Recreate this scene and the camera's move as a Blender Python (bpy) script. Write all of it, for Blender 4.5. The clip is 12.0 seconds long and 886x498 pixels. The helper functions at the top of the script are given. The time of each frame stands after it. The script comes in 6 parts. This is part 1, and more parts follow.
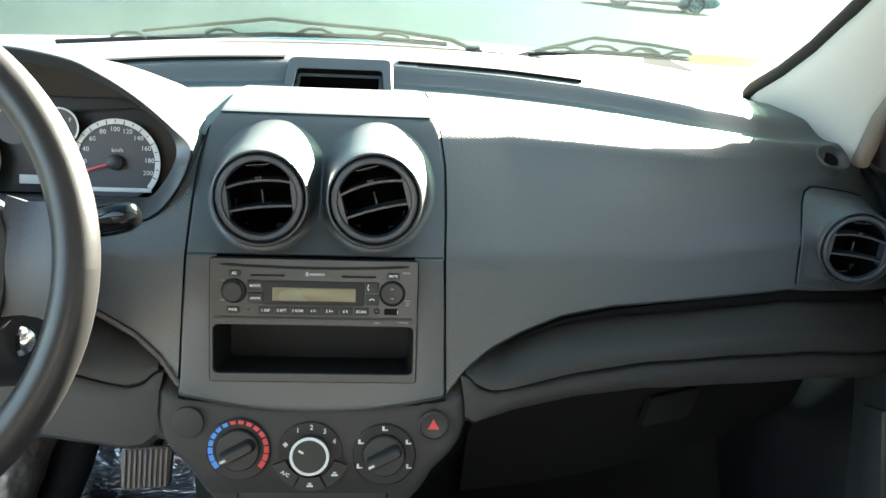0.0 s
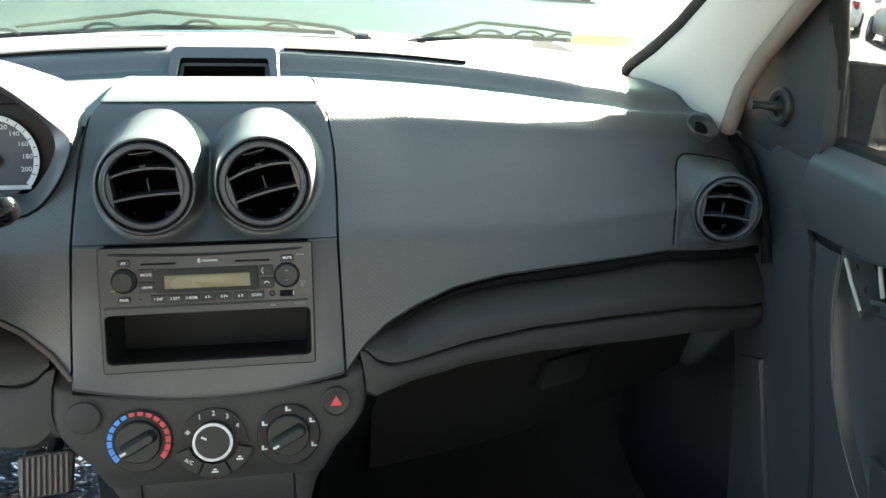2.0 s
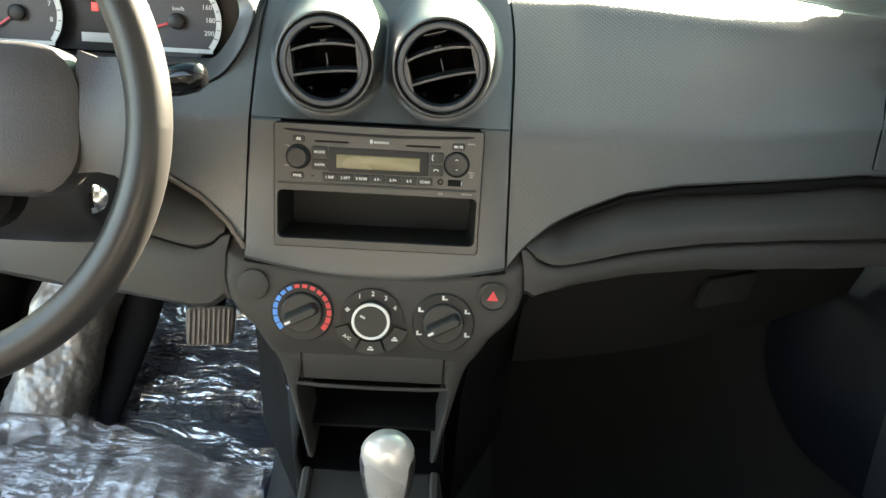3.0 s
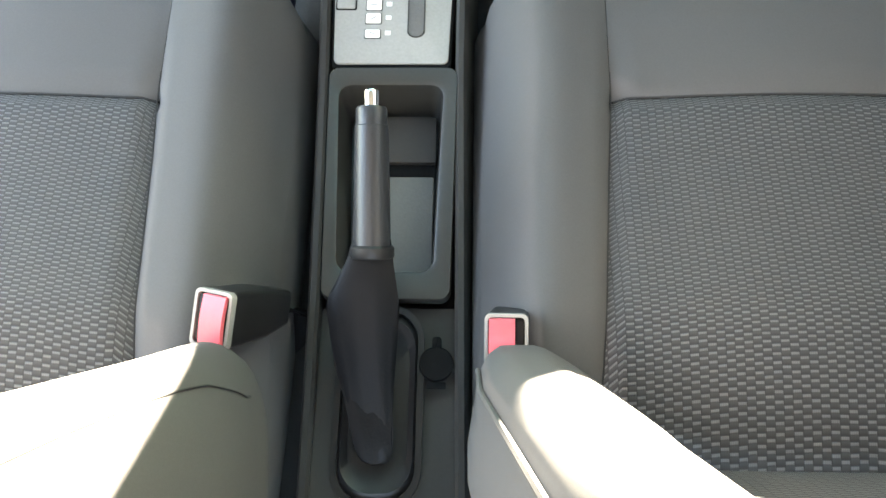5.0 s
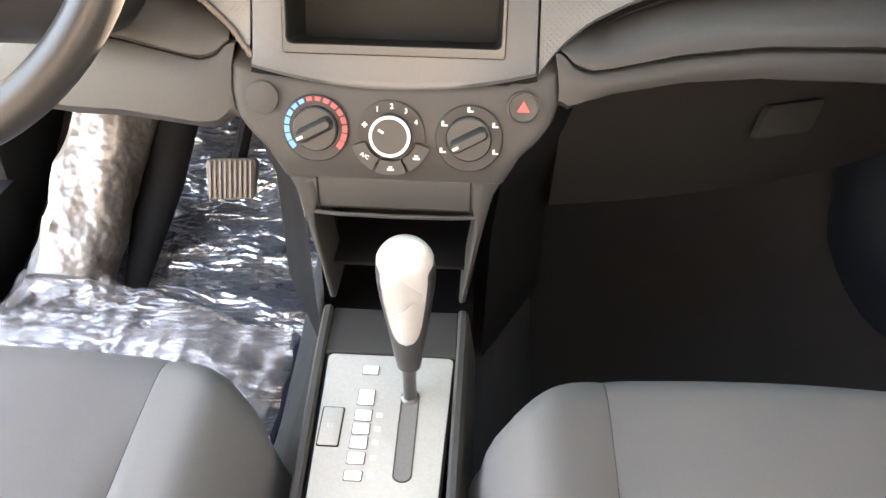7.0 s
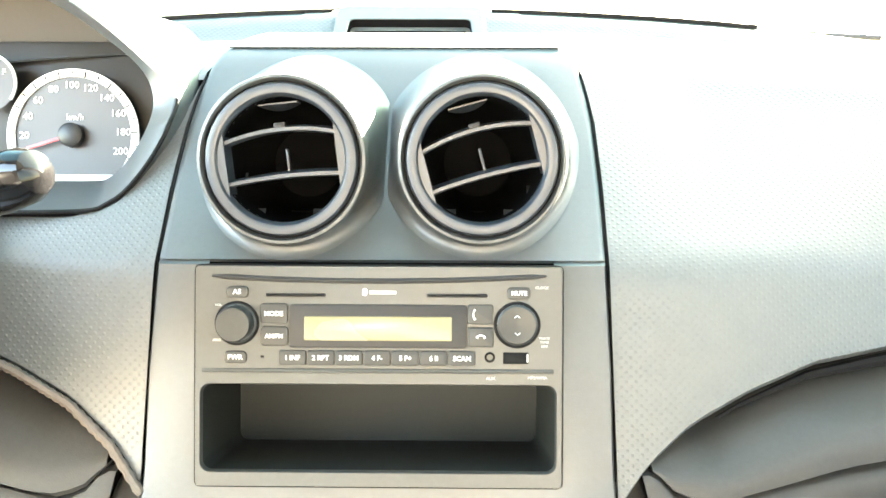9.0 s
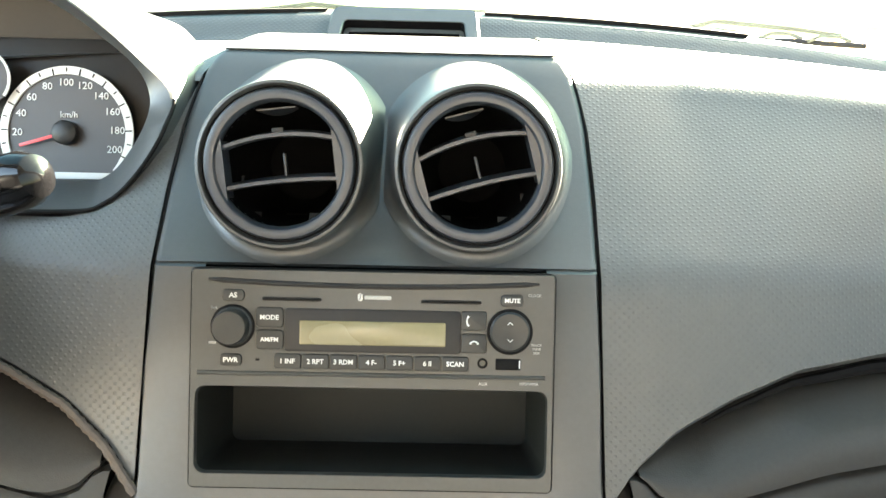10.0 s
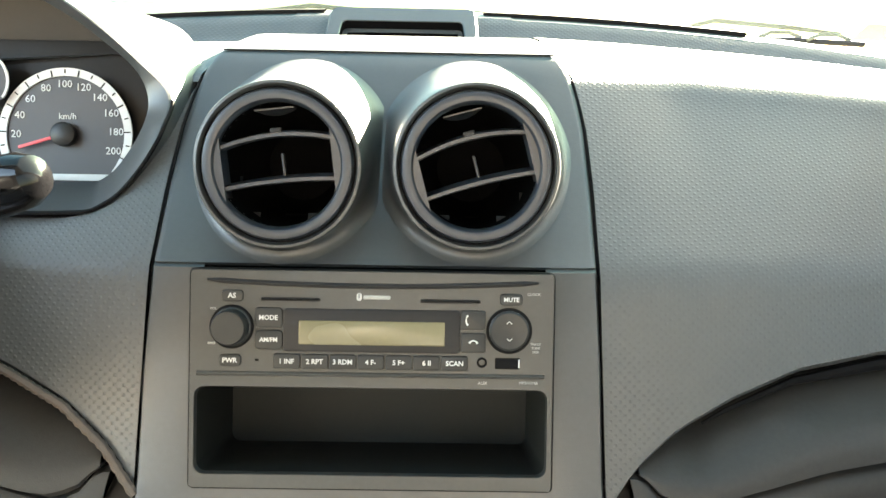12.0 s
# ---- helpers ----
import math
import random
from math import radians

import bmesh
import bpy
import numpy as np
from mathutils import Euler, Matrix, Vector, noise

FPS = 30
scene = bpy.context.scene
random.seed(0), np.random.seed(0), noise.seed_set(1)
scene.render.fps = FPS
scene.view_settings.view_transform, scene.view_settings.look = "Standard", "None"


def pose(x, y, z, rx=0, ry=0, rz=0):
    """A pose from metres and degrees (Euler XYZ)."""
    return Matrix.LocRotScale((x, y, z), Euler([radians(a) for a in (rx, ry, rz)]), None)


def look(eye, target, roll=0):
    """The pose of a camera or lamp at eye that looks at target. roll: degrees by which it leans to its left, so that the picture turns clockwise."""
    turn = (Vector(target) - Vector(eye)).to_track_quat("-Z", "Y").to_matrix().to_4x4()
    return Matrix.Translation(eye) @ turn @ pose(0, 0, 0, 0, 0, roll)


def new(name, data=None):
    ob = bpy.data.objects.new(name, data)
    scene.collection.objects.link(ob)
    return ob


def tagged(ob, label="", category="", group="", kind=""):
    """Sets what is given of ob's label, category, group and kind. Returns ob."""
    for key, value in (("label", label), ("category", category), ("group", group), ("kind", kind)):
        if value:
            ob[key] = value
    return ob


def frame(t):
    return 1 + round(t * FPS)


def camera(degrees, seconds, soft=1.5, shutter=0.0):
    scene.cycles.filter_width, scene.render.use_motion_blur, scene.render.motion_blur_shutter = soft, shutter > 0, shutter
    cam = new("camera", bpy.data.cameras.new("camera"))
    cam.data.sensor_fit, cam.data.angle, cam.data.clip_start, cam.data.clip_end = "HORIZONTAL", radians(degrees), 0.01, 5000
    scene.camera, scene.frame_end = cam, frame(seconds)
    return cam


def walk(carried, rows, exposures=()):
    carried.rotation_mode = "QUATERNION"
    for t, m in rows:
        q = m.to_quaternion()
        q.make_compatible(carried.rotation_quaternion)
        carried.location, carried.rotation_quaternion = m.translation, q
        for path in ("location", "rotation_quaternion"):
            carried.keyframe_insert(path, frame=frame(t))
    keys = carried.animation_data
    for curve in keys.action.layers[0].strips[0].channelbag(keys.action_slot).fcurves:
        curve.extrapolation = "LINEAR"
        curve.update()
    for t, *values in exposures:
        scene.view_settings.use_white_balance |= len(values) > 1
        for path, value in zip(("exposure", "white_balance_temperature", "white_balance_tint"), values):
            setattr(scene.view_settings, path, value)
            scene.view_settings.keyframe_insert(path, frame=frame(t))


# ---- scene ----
cam = camera(59.0, 12.0)
PATH = [
    (0, (0.067, -0.644, 0.847), (0.198, 1.213, 0.113), 2.8),
    (0.5, (0.082, -0.666, 0.857), (0.443, 1.159, 0.123), 3.2),
    (1, (0.093, -0.686, 0.852), (0.633, 1.097, 0.123), 1.8),
    (1.5, (0.093, -0.69, 0.849), (0.715, 1.067, 0.124), 2.5),
    (2, (0.082, -0.669, 0.839), (0.438, 1.155, 0.1), 2.0),
    (2.5, (0.063, -0.64, 0.844), (0.183, 1.19, 0.047), 3.9),
    (3, (0.049, -0.639, 0.839), (0.082, 1.081, -0.181), 3.5),
    (3.2, (0.052, -0.639, 0.821), (0.071, 1.013, -0.305), 3.8),
    (4.8, (0.067, -0.712, 0.768), (0.039, 0.231, -0.995), -0.3),
    (5, (0.071, -0.726, 0.755), (0.009, 0.152, -1.04), -3.2),
    (5.5, (0.067, -0.712, 0.75), (-0.033, 0.064, -1.091), -6.7),
    (6, (0.067, -0.688, 0.772), (-0.011, 0.328, -0.949), -3.4),
    (6.2, (0.067, -0.69, 0.775), (-0.022, 0.446, -0.868), -3.4),
    (6.5, (0.066, -0.688, 0.771), (-0.009, 0.651, -0.712), -0.2),
    (7, (0.074, -0.642, 0.721), (-0.009, 0.98, -0.446), 0.8),
    (7.2, (0.081, -0.604, 0.712), (-0.054, 1.061, -0.388), -2.5),
    (8.8, (0.028, -0.373, 0.672), (0.031, 1.521, 0.029), -0.2),
    (9, (0.036, -0.371, 0.699), (0.014, 1.546, 0.129), 0.1),
    (9.5, (0.031, -0.375, 0.711), (0.056, 1.543, 0.144), 2.4),
    (10, (0.03, -0.374, 0.707), (0.051, 1.538, 0.121), 1.4),
    (10.5, (0.03, -0.374, 0.708), (0.053, 1.537, 0.118), 1.1),
    (11, (0.029, -0.374, 0.706), (0.06, 1.538, 0.121), 1.2),
    (11.5, (0.029, -0.374, 0.706), (0.059, 1.539, 0.123), 1.7),
    (12, (0.031, -0.374, 0.706), (0.05, 1.539, 0.123), 1.1),
]
walk(cam, [(t, look(eye, target, roll)) for t, eye, target, roll in PATH],
     [(0, 5.0, 6950, 2), (2.5, 4.95, 7100, 3), (3.0, 5.35, 8200, 5), (4.8, 6.35, 8300, 9), (5.0, 6.2, 8300, 9), (5.5, 5.2, 8700, 8), (6.0, 6.0, 8600, 13), (6.5, 6.5, 9000, 18), (7.0, 6.75, 9100, 20),
      (8.8, 7.7, 8400, 4), (9.0, 7.5, 8400, 4), (9.5, 6.8, 8200, 5), (10.0, 6.05, 8100, 5), (12.0, 5.82, 8100, 5)])

# ---- light ----
SUN = Vector((0.607, 0.794, 0.404)).normalized()
world = bpy.data.worlds.new("sky")
scene.world = world
world.use_nodes = True
wn = world.node_tree.nodes
sky = wn.new("ShaderNodeTexSky")
sky.sky_type, sky.sun_disc = "NISHITA", False
sky.dust_density, sky.ozone_density = 2.0, 0.6
sky.sun_elevation = math.asin(SUN.z)
sky.sun_rotation = math.atan2(SUN.x, SUN.y)
world.node_tree.links.new(sky.outputs[0], wn["Background"].inputs[0])
wn["Background"].inputs[1].default_value = 0.072
lamp = bpy.data.lights.new("sun", "SUN")
lamp.energy, lamp.angle, lamp.color = 5.0, radians(0.5), (1.0, 0.95, 0.88)
sun = new("sun", lamp)
sun.matrix_world = look(SUN * 20, (0, 0, 0))


# ---- materials ----
def mat(name, color, rough=0.5, metal=0.0, vary=0.12, scale=60.0, bump=0.0, bscale=900.0, kind="noise", spec=0.5, coat=0.0, bdist=0.001):
    """A procedural surface: two scales of colour variation, uneven gloss and a fine relief."""
    m = bpy.data.materials.new(name)
    m.use_nodes = True
    nt = m.node_tree
    b = nt.nodes["Principled BSDF"]
    tc = nt.nodes.new("ShaderNodeTexCoord")
    big = nt.nodes.new("ShaderNodeTexNoise")
    big.inputs["Scale"].default_value = scale * 0.12
    big.inputs["Detail"].default_value = 4
    fine = nt.nodes.new("ShaderNodeTexNoise")
    fine.inputs["Scale"].default_value = scale * 6
    fine.inputs["Detail"].default_value = 3
    for n in (big, fine):
        nt.links.new(tc.outputs["Object"], n.inputs["Vector"])
    add = nt.nodes.new("ShaderNodeMath")
    add.operation = "ADD"
    nt.links.new(big.outputs[0], add.inputs[0])
    nt.links.new(fine.outputs[0], add.inputs[1])
    ramp = nt.nodes.new("ShaderNodeMapRange")
    ramp.inputs[1].default_value, ramp.inputs[2].default_value = 0.6, 1.4
    ramp.inputs[3].default_value, ramp.inputs[4].default_value = 1 - vary, 1 + vary
    nt.links.new(add.outputs[0], ramp.inputs[0])
    mul = nt.nodes.new("ShaderNodeVectorMath")
    mul.operation = "SCALE"
    mul.inputs[0].default_value = color[:3]
    nt.links.new(ramp.outputs[0], mul.inputs["Scale"])
    nt.links.new(mul.outputs[0], b.inputs["Base Color"])
    rr = nt.nodes.new("ShaderNodeMapRange")
    rr.inputs[1].default_value, rr.inputs[2].default_value = 0.3, 0.7
    rr.inputs[3].default_value, rr.inputs[4].default_value = max(0.02, rough - 0.06), min(1, rough + 0.06)
    nt.links.new(big.outputs[0], rr.inputs[0])
    nt.links.new(rr.outputs[0], b.inputs["Roughness"])
    b.inputs["Metallic"].default_value = metal
    b.inputs["Specular IOR Level"].default_value = spec
    b.inputs["Coat Weight"].default_value = coat
    if bump:
        if kind == "grain":
            t = nt.nodes.new("ShaderNodeTexVoronoi")
            t.feature = "SMOOTH_F1"
        elif kind == "dots":
            t = nt.nodes.new("ShaderNodeMapRange")
        else:
            t = nt.nodes.new("ShaderNodeTexNoise")
        if kind == "dots":
            # raised dots in a diamond grid that follows the moulding's sweep
            def op(what, a, b=None):
                n = nt.nodes.new("ShaderNodeMath")
                n.operation = what
                for k, v in enumerate((a, b)):
                    if isinstance(v, (int, float)):
                        n.inputs[k].default_value = v
                    elif v is not None:
                        nt.links.new(v, n.inputs[k])
                return n.outputs[0]
            sx = nt.nodes.new("ShaderNodeSeparateXYZ")
            nt.links.new(tc.outputs["Object"], sx.inputs[0])
            sweep = op("MULTIPLY", op("MULTIPLY", sx.outputs[0], sx.outputs[0]), 0.5)
            run = op("ADD", op("SUBTRACT", sx.outputs[1], sweep), sx.outputs[2])
            high = op("MULTIPLY", op("COSINE", op("MULTIPLY", sx.outputs[0], bscale * 4.0)), op("COSINE", op("MULTIPLY", run, bscale * 3.2)))
            nt.links.new(high, t.inputs[0])
            t.inputs[1].default_value, t.inputs[2].default_value = 0.25, 0.95
        else:
            t.inputs["Scale"].default_value = bscale
            nt.links.new(tc.outputs["Object"], t.inputs["Vector"])
        bp = nt.nodes.new("ShaderNodeBump")
        bp.inputs["Strength"].default_value = bump
        bp.inputs["Distance"].default_value = 0.0009 if kind == "dots" else bdist
        nt.links.new(t.outputs[0], bp.inputs["Height"])
        nt.links.new(bp.outputs[0], b.inputs["Normal"])
    return m


def weave(name, light, dark):
    """Woven seat cloth: rows of short raised dashes over a dark ground."""
    m = mat(name, light, 0.85, vary=0.15, scale=40)
    nt = m.node_tree
    b = nt.nodes["Principled BSDF"]
    tc = nt.nodes.new("ShaderNodeTexCoord")
    sp = nt.nodes.new("ShaderNodeSeparateXYZ")
    nt.links.new(tc.outputs["Object"], sp.inputs[0])

    def op(kind, a, b=None, c=None):
        n = nt.nodes.new("ShaderNodeMath")
        n.operation = kind
        for k, v in enumerate((a, b, c)):
            if v is None:
                continue
            if isinstance(v, (int, float)):
                n.inputs[k].default_value = v
            else:
                nt.links.new(v, n.inputs[k])
        return n.outputs[0]

    wob = nt.nodes.new("ShaderNodeTexNoise")
    wob.inputs["Scale"].default_value = 30
    nt.links.new(tc.outputs["Object"], wob.inputs["Vector"])
    col = op("DIVIDE", sp.outputs[0], 0.0060)
    odd = op("MULTIPLY", op("PINGPONG", op("FLOOR", col), 1.0), 0.5)
    run = op("ADD", op("DIVIDE", op("SUBTRACT", sp.outputs[1], sp.outputs[2]), 0.0041), odd)
    run = op("ADD", run, op("MULTIPLY", wob.outputs[0], 0.35))
    along = op("FRACT", run)
    across = op("PINGPONG", op("FRACT", col), 0.5)
    ends = op("MINIMUM", op("MULTIPLY", across, 12.0), 1.0)
    # each cell is a dark tuft; its lit far thread and shaded hollow are painted
    lit_thread = op("MINIMUM", op("MULTIPLY", op("MAXIMUM", op("SUBTRACT", 0.20, op("ABSOLUTE", op("SUBTRACT", along, 0.74))), 0.0), 9.0), 1.0)
    twist = op("ADD", op("MULTIPLY", op("SINE", op("MULTIPLY", sp.outputs[0], 5200.0)), 0.12), 0.88)
    tuft = op("MULTIPLY", op("SINE", op("MULTIPLY", along, math.pi)), 0.35)
    high = op("MULTIPLY", op("ADD", op("MULTIPLY", lit_thread, 0.75), tuft), ends)
    shade = op("MULTIPLY", op("MULTIPLY", op("ADD", op("MULTIPLY", lit_thread, 0.80), op("MULTIPLY", tuft, 0.55)), twist), ends)
    mix = nt.nodes.new("ShaderNodeMix")
    mix.data_type = "RGBA"
    mix.inputs[6].default_value = (*dark, 1)
    mix.inputs[7].default_value = (*light, 1)
    nt.links.new(shade, mix.inputs[0])
    nt.links.new(mix.outputs[2], b.inputs["Base Color"])
    bp = nt.nodes.new("ShaderNodeBump")
    bp.inputs["Strength"].default_value = 0.8
    bp.inputs["Distance"].default_value = 0.0012
    nt.links.new(high, bp.inputs["Height"])
    nt.links.new(bp.outputs[0], b.inputs["Normal"])
    return m


def clear(name, tint=(0.92, 0.97, 0.96), gloss=0.06, rough=0.02, dust=0.0, wrinkle=0.0, fold=14.0, soil=(0.75, 0.78, 0.76)):
    """A thin pane or film: mostly clear, with a share of gloss and some dust."""
    m = bpy.data.materials.new(name)
    m.use_nodes = True
    nt = m.node_tree
    nt.nodes.remove(nt.nodes["Principled BSDF"])
    out = nt.nodes["Material Output"]
    tr = nt.nodes.new("ShaderNodeBsdfTransparent")
    tr.inputs[0].default_value = (*tint, 1)
    gl = nt.nodes.new("ShaderNodeBsdfGlossy")
    gl.inputs["Roughness"].default_value = rough
    mix = nt.nodes.new("ShaderNodeMixShader")
    mix.inputs[0].default_value = gloss
    nt.links.new(tr.outputs[0], mix.inputs[1])
    nt.links.new(gl.outputs[0], mix.inputs[2])
    last = mix
    tc = nt.nodes.new("ShaderNodeTexCoord")
    if dust:
        df = nt.nodes.new("ShaderNodeBsdfDiffuse")
        df.inputs[0].default_value = (*soil, 1)
        ns = nt.nodes.new("ShaderNodeTexNoise")
        ns.inputs["Scale"].default_value = 7
        ns.inputs["Detail"].default_value = 9
        nt.links.new(tc.outputs["Object"], ns.inputs["Vector"])
        mr = nt.nodes.new("ShaderNodeMapRange")
        mr.inputs[1].default_value, mr.inputs[2].default_value = 0.35, 0.8
        mr.inputs[3].default_value, mr.inputs[4].default_value = dust * 0.4, dust * 1.8
        nt.links.new(ns.outputs[0], mr.inputs[0])
        m2 = nt.nodes.new("ShaderNodeMixShader")
        nt.links.new(mr.outputs[0], m2.inputs[0])
        nt.links.new(last.outputs[0], m2.inputs[1])
        nt.links.new(df.outputs[0], m2.inputs[2])
        last = m2
    if wrinkle:
        ns = nt.nodes.new("ShaderNodeTexNoise")
        mp = nt.nodes.new("ShaderNodeMapping")
        mp.inputs["Scale"].default_value = (0.55, 1.6, 1.6)
        mp.inputs["Rotation"].default_value = (0, 0, 0.25)
        nt.links.new(tc.outputs["Object"], mp.inputs["Vector"])
        ns.inputs["Scale"].default_value = fold
        ns.inputs["Detail"].default_value = 3
        ns.inputs["Distortion"].default_value = 1.6
        nt.links.new(mp.outputs[0], ns.inputs["Vector"])
        bp = nt.nodes.new("ShaderNodeBump")
        bp.inputs["Strength"].default_value = wrinkle
        bp.inputs["Distance"].default_value = 0.012
        nt.links.new(ns.outputs[0], bp.inputs["Height"])
        nt.links.new(bp.outputs[0], gl.inputs["Normal"])
    nt.links.new(last.outputs[0], out.inputs[0])
    return m


def glow(name, color, strength):
    m = bpy.data.materials.new(name)
    m.use_nodes = True
    b = m.node_tree.nodes["Principled BSDF"]
    b.inputs["Base Color"].default_value = (*color, 1)
    b.inputs["Emission Color"].default_value = (*color, 1)
    b.inputs["Emission Strength"].default_value = strength
    return m


M_DASH = mat("dash_plastic", (0.046, 0.049, 0.050), 0.47, spec=0.85, bump=0.24, bscale=310, kind="dots")
M_SMOOTH = mat("smooth_dash_plastic", (0.046, 0.049, 0.051), 0.45, spec=0.8, bump=0.08, bscale=1500)
M_SAIL = mat("sail_panel_plastic", (0.024, 0.025, 0.028), 0.6, spec=0.35, bump=0.1, bscale=1200)
M_TRIM = mat("trim_plastic", (0.036, 0.039, 0.041), 0.42, spec=0.8, bump=0.10, bscale=1500)
M_LOWER = mat("lower_trim_plastic", (0.031, 0.030, 0.029), 0.55, spec=0.30, bump=0.12, bscale=1300)
M_DARK = mat("dark_plastic", (0.014, 0.014, 0.015), 0.42, spec=0.28, bump=0.06, bscale=1500)
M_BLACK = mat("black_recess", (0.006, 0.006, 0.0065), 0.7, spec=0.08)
M_SLOT = mat("slot_plastic", (0.014, 0.015, 0.014), 0.6, spec=0.2)
# darker than the plastic, so the shade deep in the openings is in the colour
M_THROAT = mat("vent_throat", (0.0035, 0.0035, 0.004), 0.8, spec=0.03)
M_RING = mat("vent_ring_plastic", (0.023, 0.029, 0.038), 0.38, bump=0.05, bscale=1800)
M_TRAY = mat("tray_plastic", (0.024, 0.024, 0.022), 0.38, spec=0.5, bump=0.06, bscale=1500)
M_RADIO = mat("radio_face_plastic", (0.036, 0.038, 0.037), 0.40, bump=0.05, bscale=2000)
M_BUTTON = mat("button_rubber", (0.020, 0.021, 0.021), 0.42, spec=0.35)
M_LCD = mat("lcd_glass", (0.16, 0.145, 0.085), 0.25, vary=0.04)
M_WHITE = mat("printed_white", (0.58, 0.59, 0.59), 0.5, vary=0.03)
M_GREYPRINT = mat("printed_grey", (0.35, 0.36, 0.36), 0.5, vary=0.03)
M_RED = mat("red_plastic", (0.55, 0.035, 0.045), 0.4, vary=0.06)
M_BUCKLE = mat("release_button_plastic", (0.72, 0.12, 0.15), 0.4, vary=0.06)
M_BLUE = mat("blue_print", (0.05, 0.22, 0.62), 0.5, vary=0.04)
M_SILVER = mat("silver_paint", (0.44, 0.435, 0.43), 0.30, metal=0.45, vary=0.04)
M_CHROME = mat("chrome", (0.82, 0.82, 0.83), 0.12, metal=1.0, vary=0.02)
M_PLATE = mat("console_plate_plastic", (0.27, 0.27, 0.257), 0.42, bump=0.05)
M_CLOTH = mat("seat_cloth", (0.070, 0.069, 0.071), 0.9, vary=0.10, scale=120, bump=0.17, bscale=2800)
M_WEAVE = weave("woven_seat_cloth", (0.145, 0.145, 0.150), (0.026, 0.026, 0.028))
M_STITCH = mat("seam_thread", (0.022, 0.022, 0.023), 0.9)
M_PILLAR = mat("pillar_trim", (0.42, 0.40, 0.37), 0.6, vary=0.05, bump=0.08, bscale=900)
M_ROOFCLOTH = mat("headliner_cloth", (0.42, 0.41, 0.39), 0.95, vary=0.05)
M_RUBBER = mat("rubber_seal", (0.013, 0.013, 0.013), 0.7, spec=0.15)
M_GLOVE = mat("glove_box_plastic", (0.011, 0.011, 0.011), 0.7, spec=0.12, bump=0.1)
M_SURROUND = mat("mirror_surround", (0.009, 0.009, 0.009), 0.6, spec=0.08)
M_FILM2 = clear("clouded_plastic_film", (0.86, 0.84, 0.84), gloss=0.22, rough=0.20, dust=0.24, wrinkle=1.0, fold=30.0, soil=(0.62, 0.54, 0.50))
M_LEATHER = mat("wheel_rim_leather", (0.013, 0.0125, 0.0125), 0.40, spec=0.35, bump=0.10, bscale=1300, kind="grain")
M_CARPET = mat("navy_carpet", (0.030, 0.034, 0.065), 0.95, vary=0.35, scale=200, bump=0.8, bscale=1200)
M_FLOORDARK = mat("black_carpet", (0.012, 0.012, 0.013), 0.95, vary=0.3, scale=200, bump=0.8, bscale=1200)
M_FILM = clear("clear_plastic_film", (0.95, 0.96, 1.0), gloss=0.50, rough=0.11, dust=0.06, wrinkle=1.0, fold=20.0)
M_WRAP = mat("foil_wrap", (0.19, 0.172, 0.155), 0.36, metal=0.35, vary=0.3, scale=40, bump=0.9, bscale=30, bdist=0.012)
M_GLASS = clear("window_glass", (0.45, 0.46, 0.45), gloss=0.05, rough=0.0, dust=0.02)
M_SCREEN = clear("windscreen_glass", (0.38, 0.50, 0.50), gloss=0.05, rough=0.0, dust=0.040)
M_MIRROR = mat("mirror_glass", (0.38, 0.39, 0.41), 0.02, metal=1.0, vary=0.0)
M_BODY = mat("grey_car_paint", (0.135, 0.128, 0.112), 0.35, metal=0.30, vary=0.05, coat=0.6)
M_ASPHALT = mat("asphalt", (0.040, 0.041, 0.040), 0.95, vary=0.25, scale=3, bump=0.5, bscale=120, spec=0.12)
M_CONCRETE = mat("concrete_apron", (0.125, 0.110, 0.090), 0.9, vary=0.18, scale=2.5, bump=0.3, bscale=60)


# ---- building helpers ----
def link(name, bm, material, smooth=True):
    me = bpy.data.meshes.new(name)
    bmesh.ops.recalc_face_normals(bm, faces=bm.faces)
    bm.to_mesh(me)
    bm.free()
    me.materials.append(material)
    if smooth:
        me.polygons.foreach_set("use_smooth", [True] * len(me.polygons))
        me.set_sharp_from_angle(angle=radians(38))
    return new(name, me)


def part(name, bm, material, parent, label="", smooth=True):
    ob = link(name, bm, material, smooth)
    ob.parent = parent
    if label:
        ob["label"] = label
    return ob


def thing(name, label, category, group="", kind="", at=(0, 0, 0)):
    ob = new(name)
    ob.empty_display_size = 0.05
    ob.location = at
    return tagged(ob, label, category, group, kind)


def mv(bm, m):
    bmesh.ops.transform(bm, matrix=m, verts=bm.verts)
    return bm


def box(sx, sy, sz, bevel=0.0, m=None, seg=2):
    bm = bmesh.new()
    bmesh.ops.create_cube(bm, size=1, matrix=Matrix.Diagonal((sx, sy, sz, 1)))
    if bevel:
        bmesh.ops.bevel(bm, geom=bm.edges[:], offset=bevel, segments=seg, profile=0.6, affect="EDGES")
    return mv(bm, m) if m else bm


def rrect(w, h, r, n=4):
    """Corner points of a rounded rectangle, anticlockwise."""
    out = []
    for cx, cy, a0 in ((w / 2 - r, h / 2 - r, 0), (-w / 2 + r, h / 2 - r, 90), (-w / 2 + r, -h / 2 + r, 180), (w / 2 - r, -h / 2 + r, 270)):
        for k in range(n + 1):
            a = radians(a0 + 90 * k / n)
            out.append((cx + r * math.cos(a), cy + r * math.sin(a)))
    return out


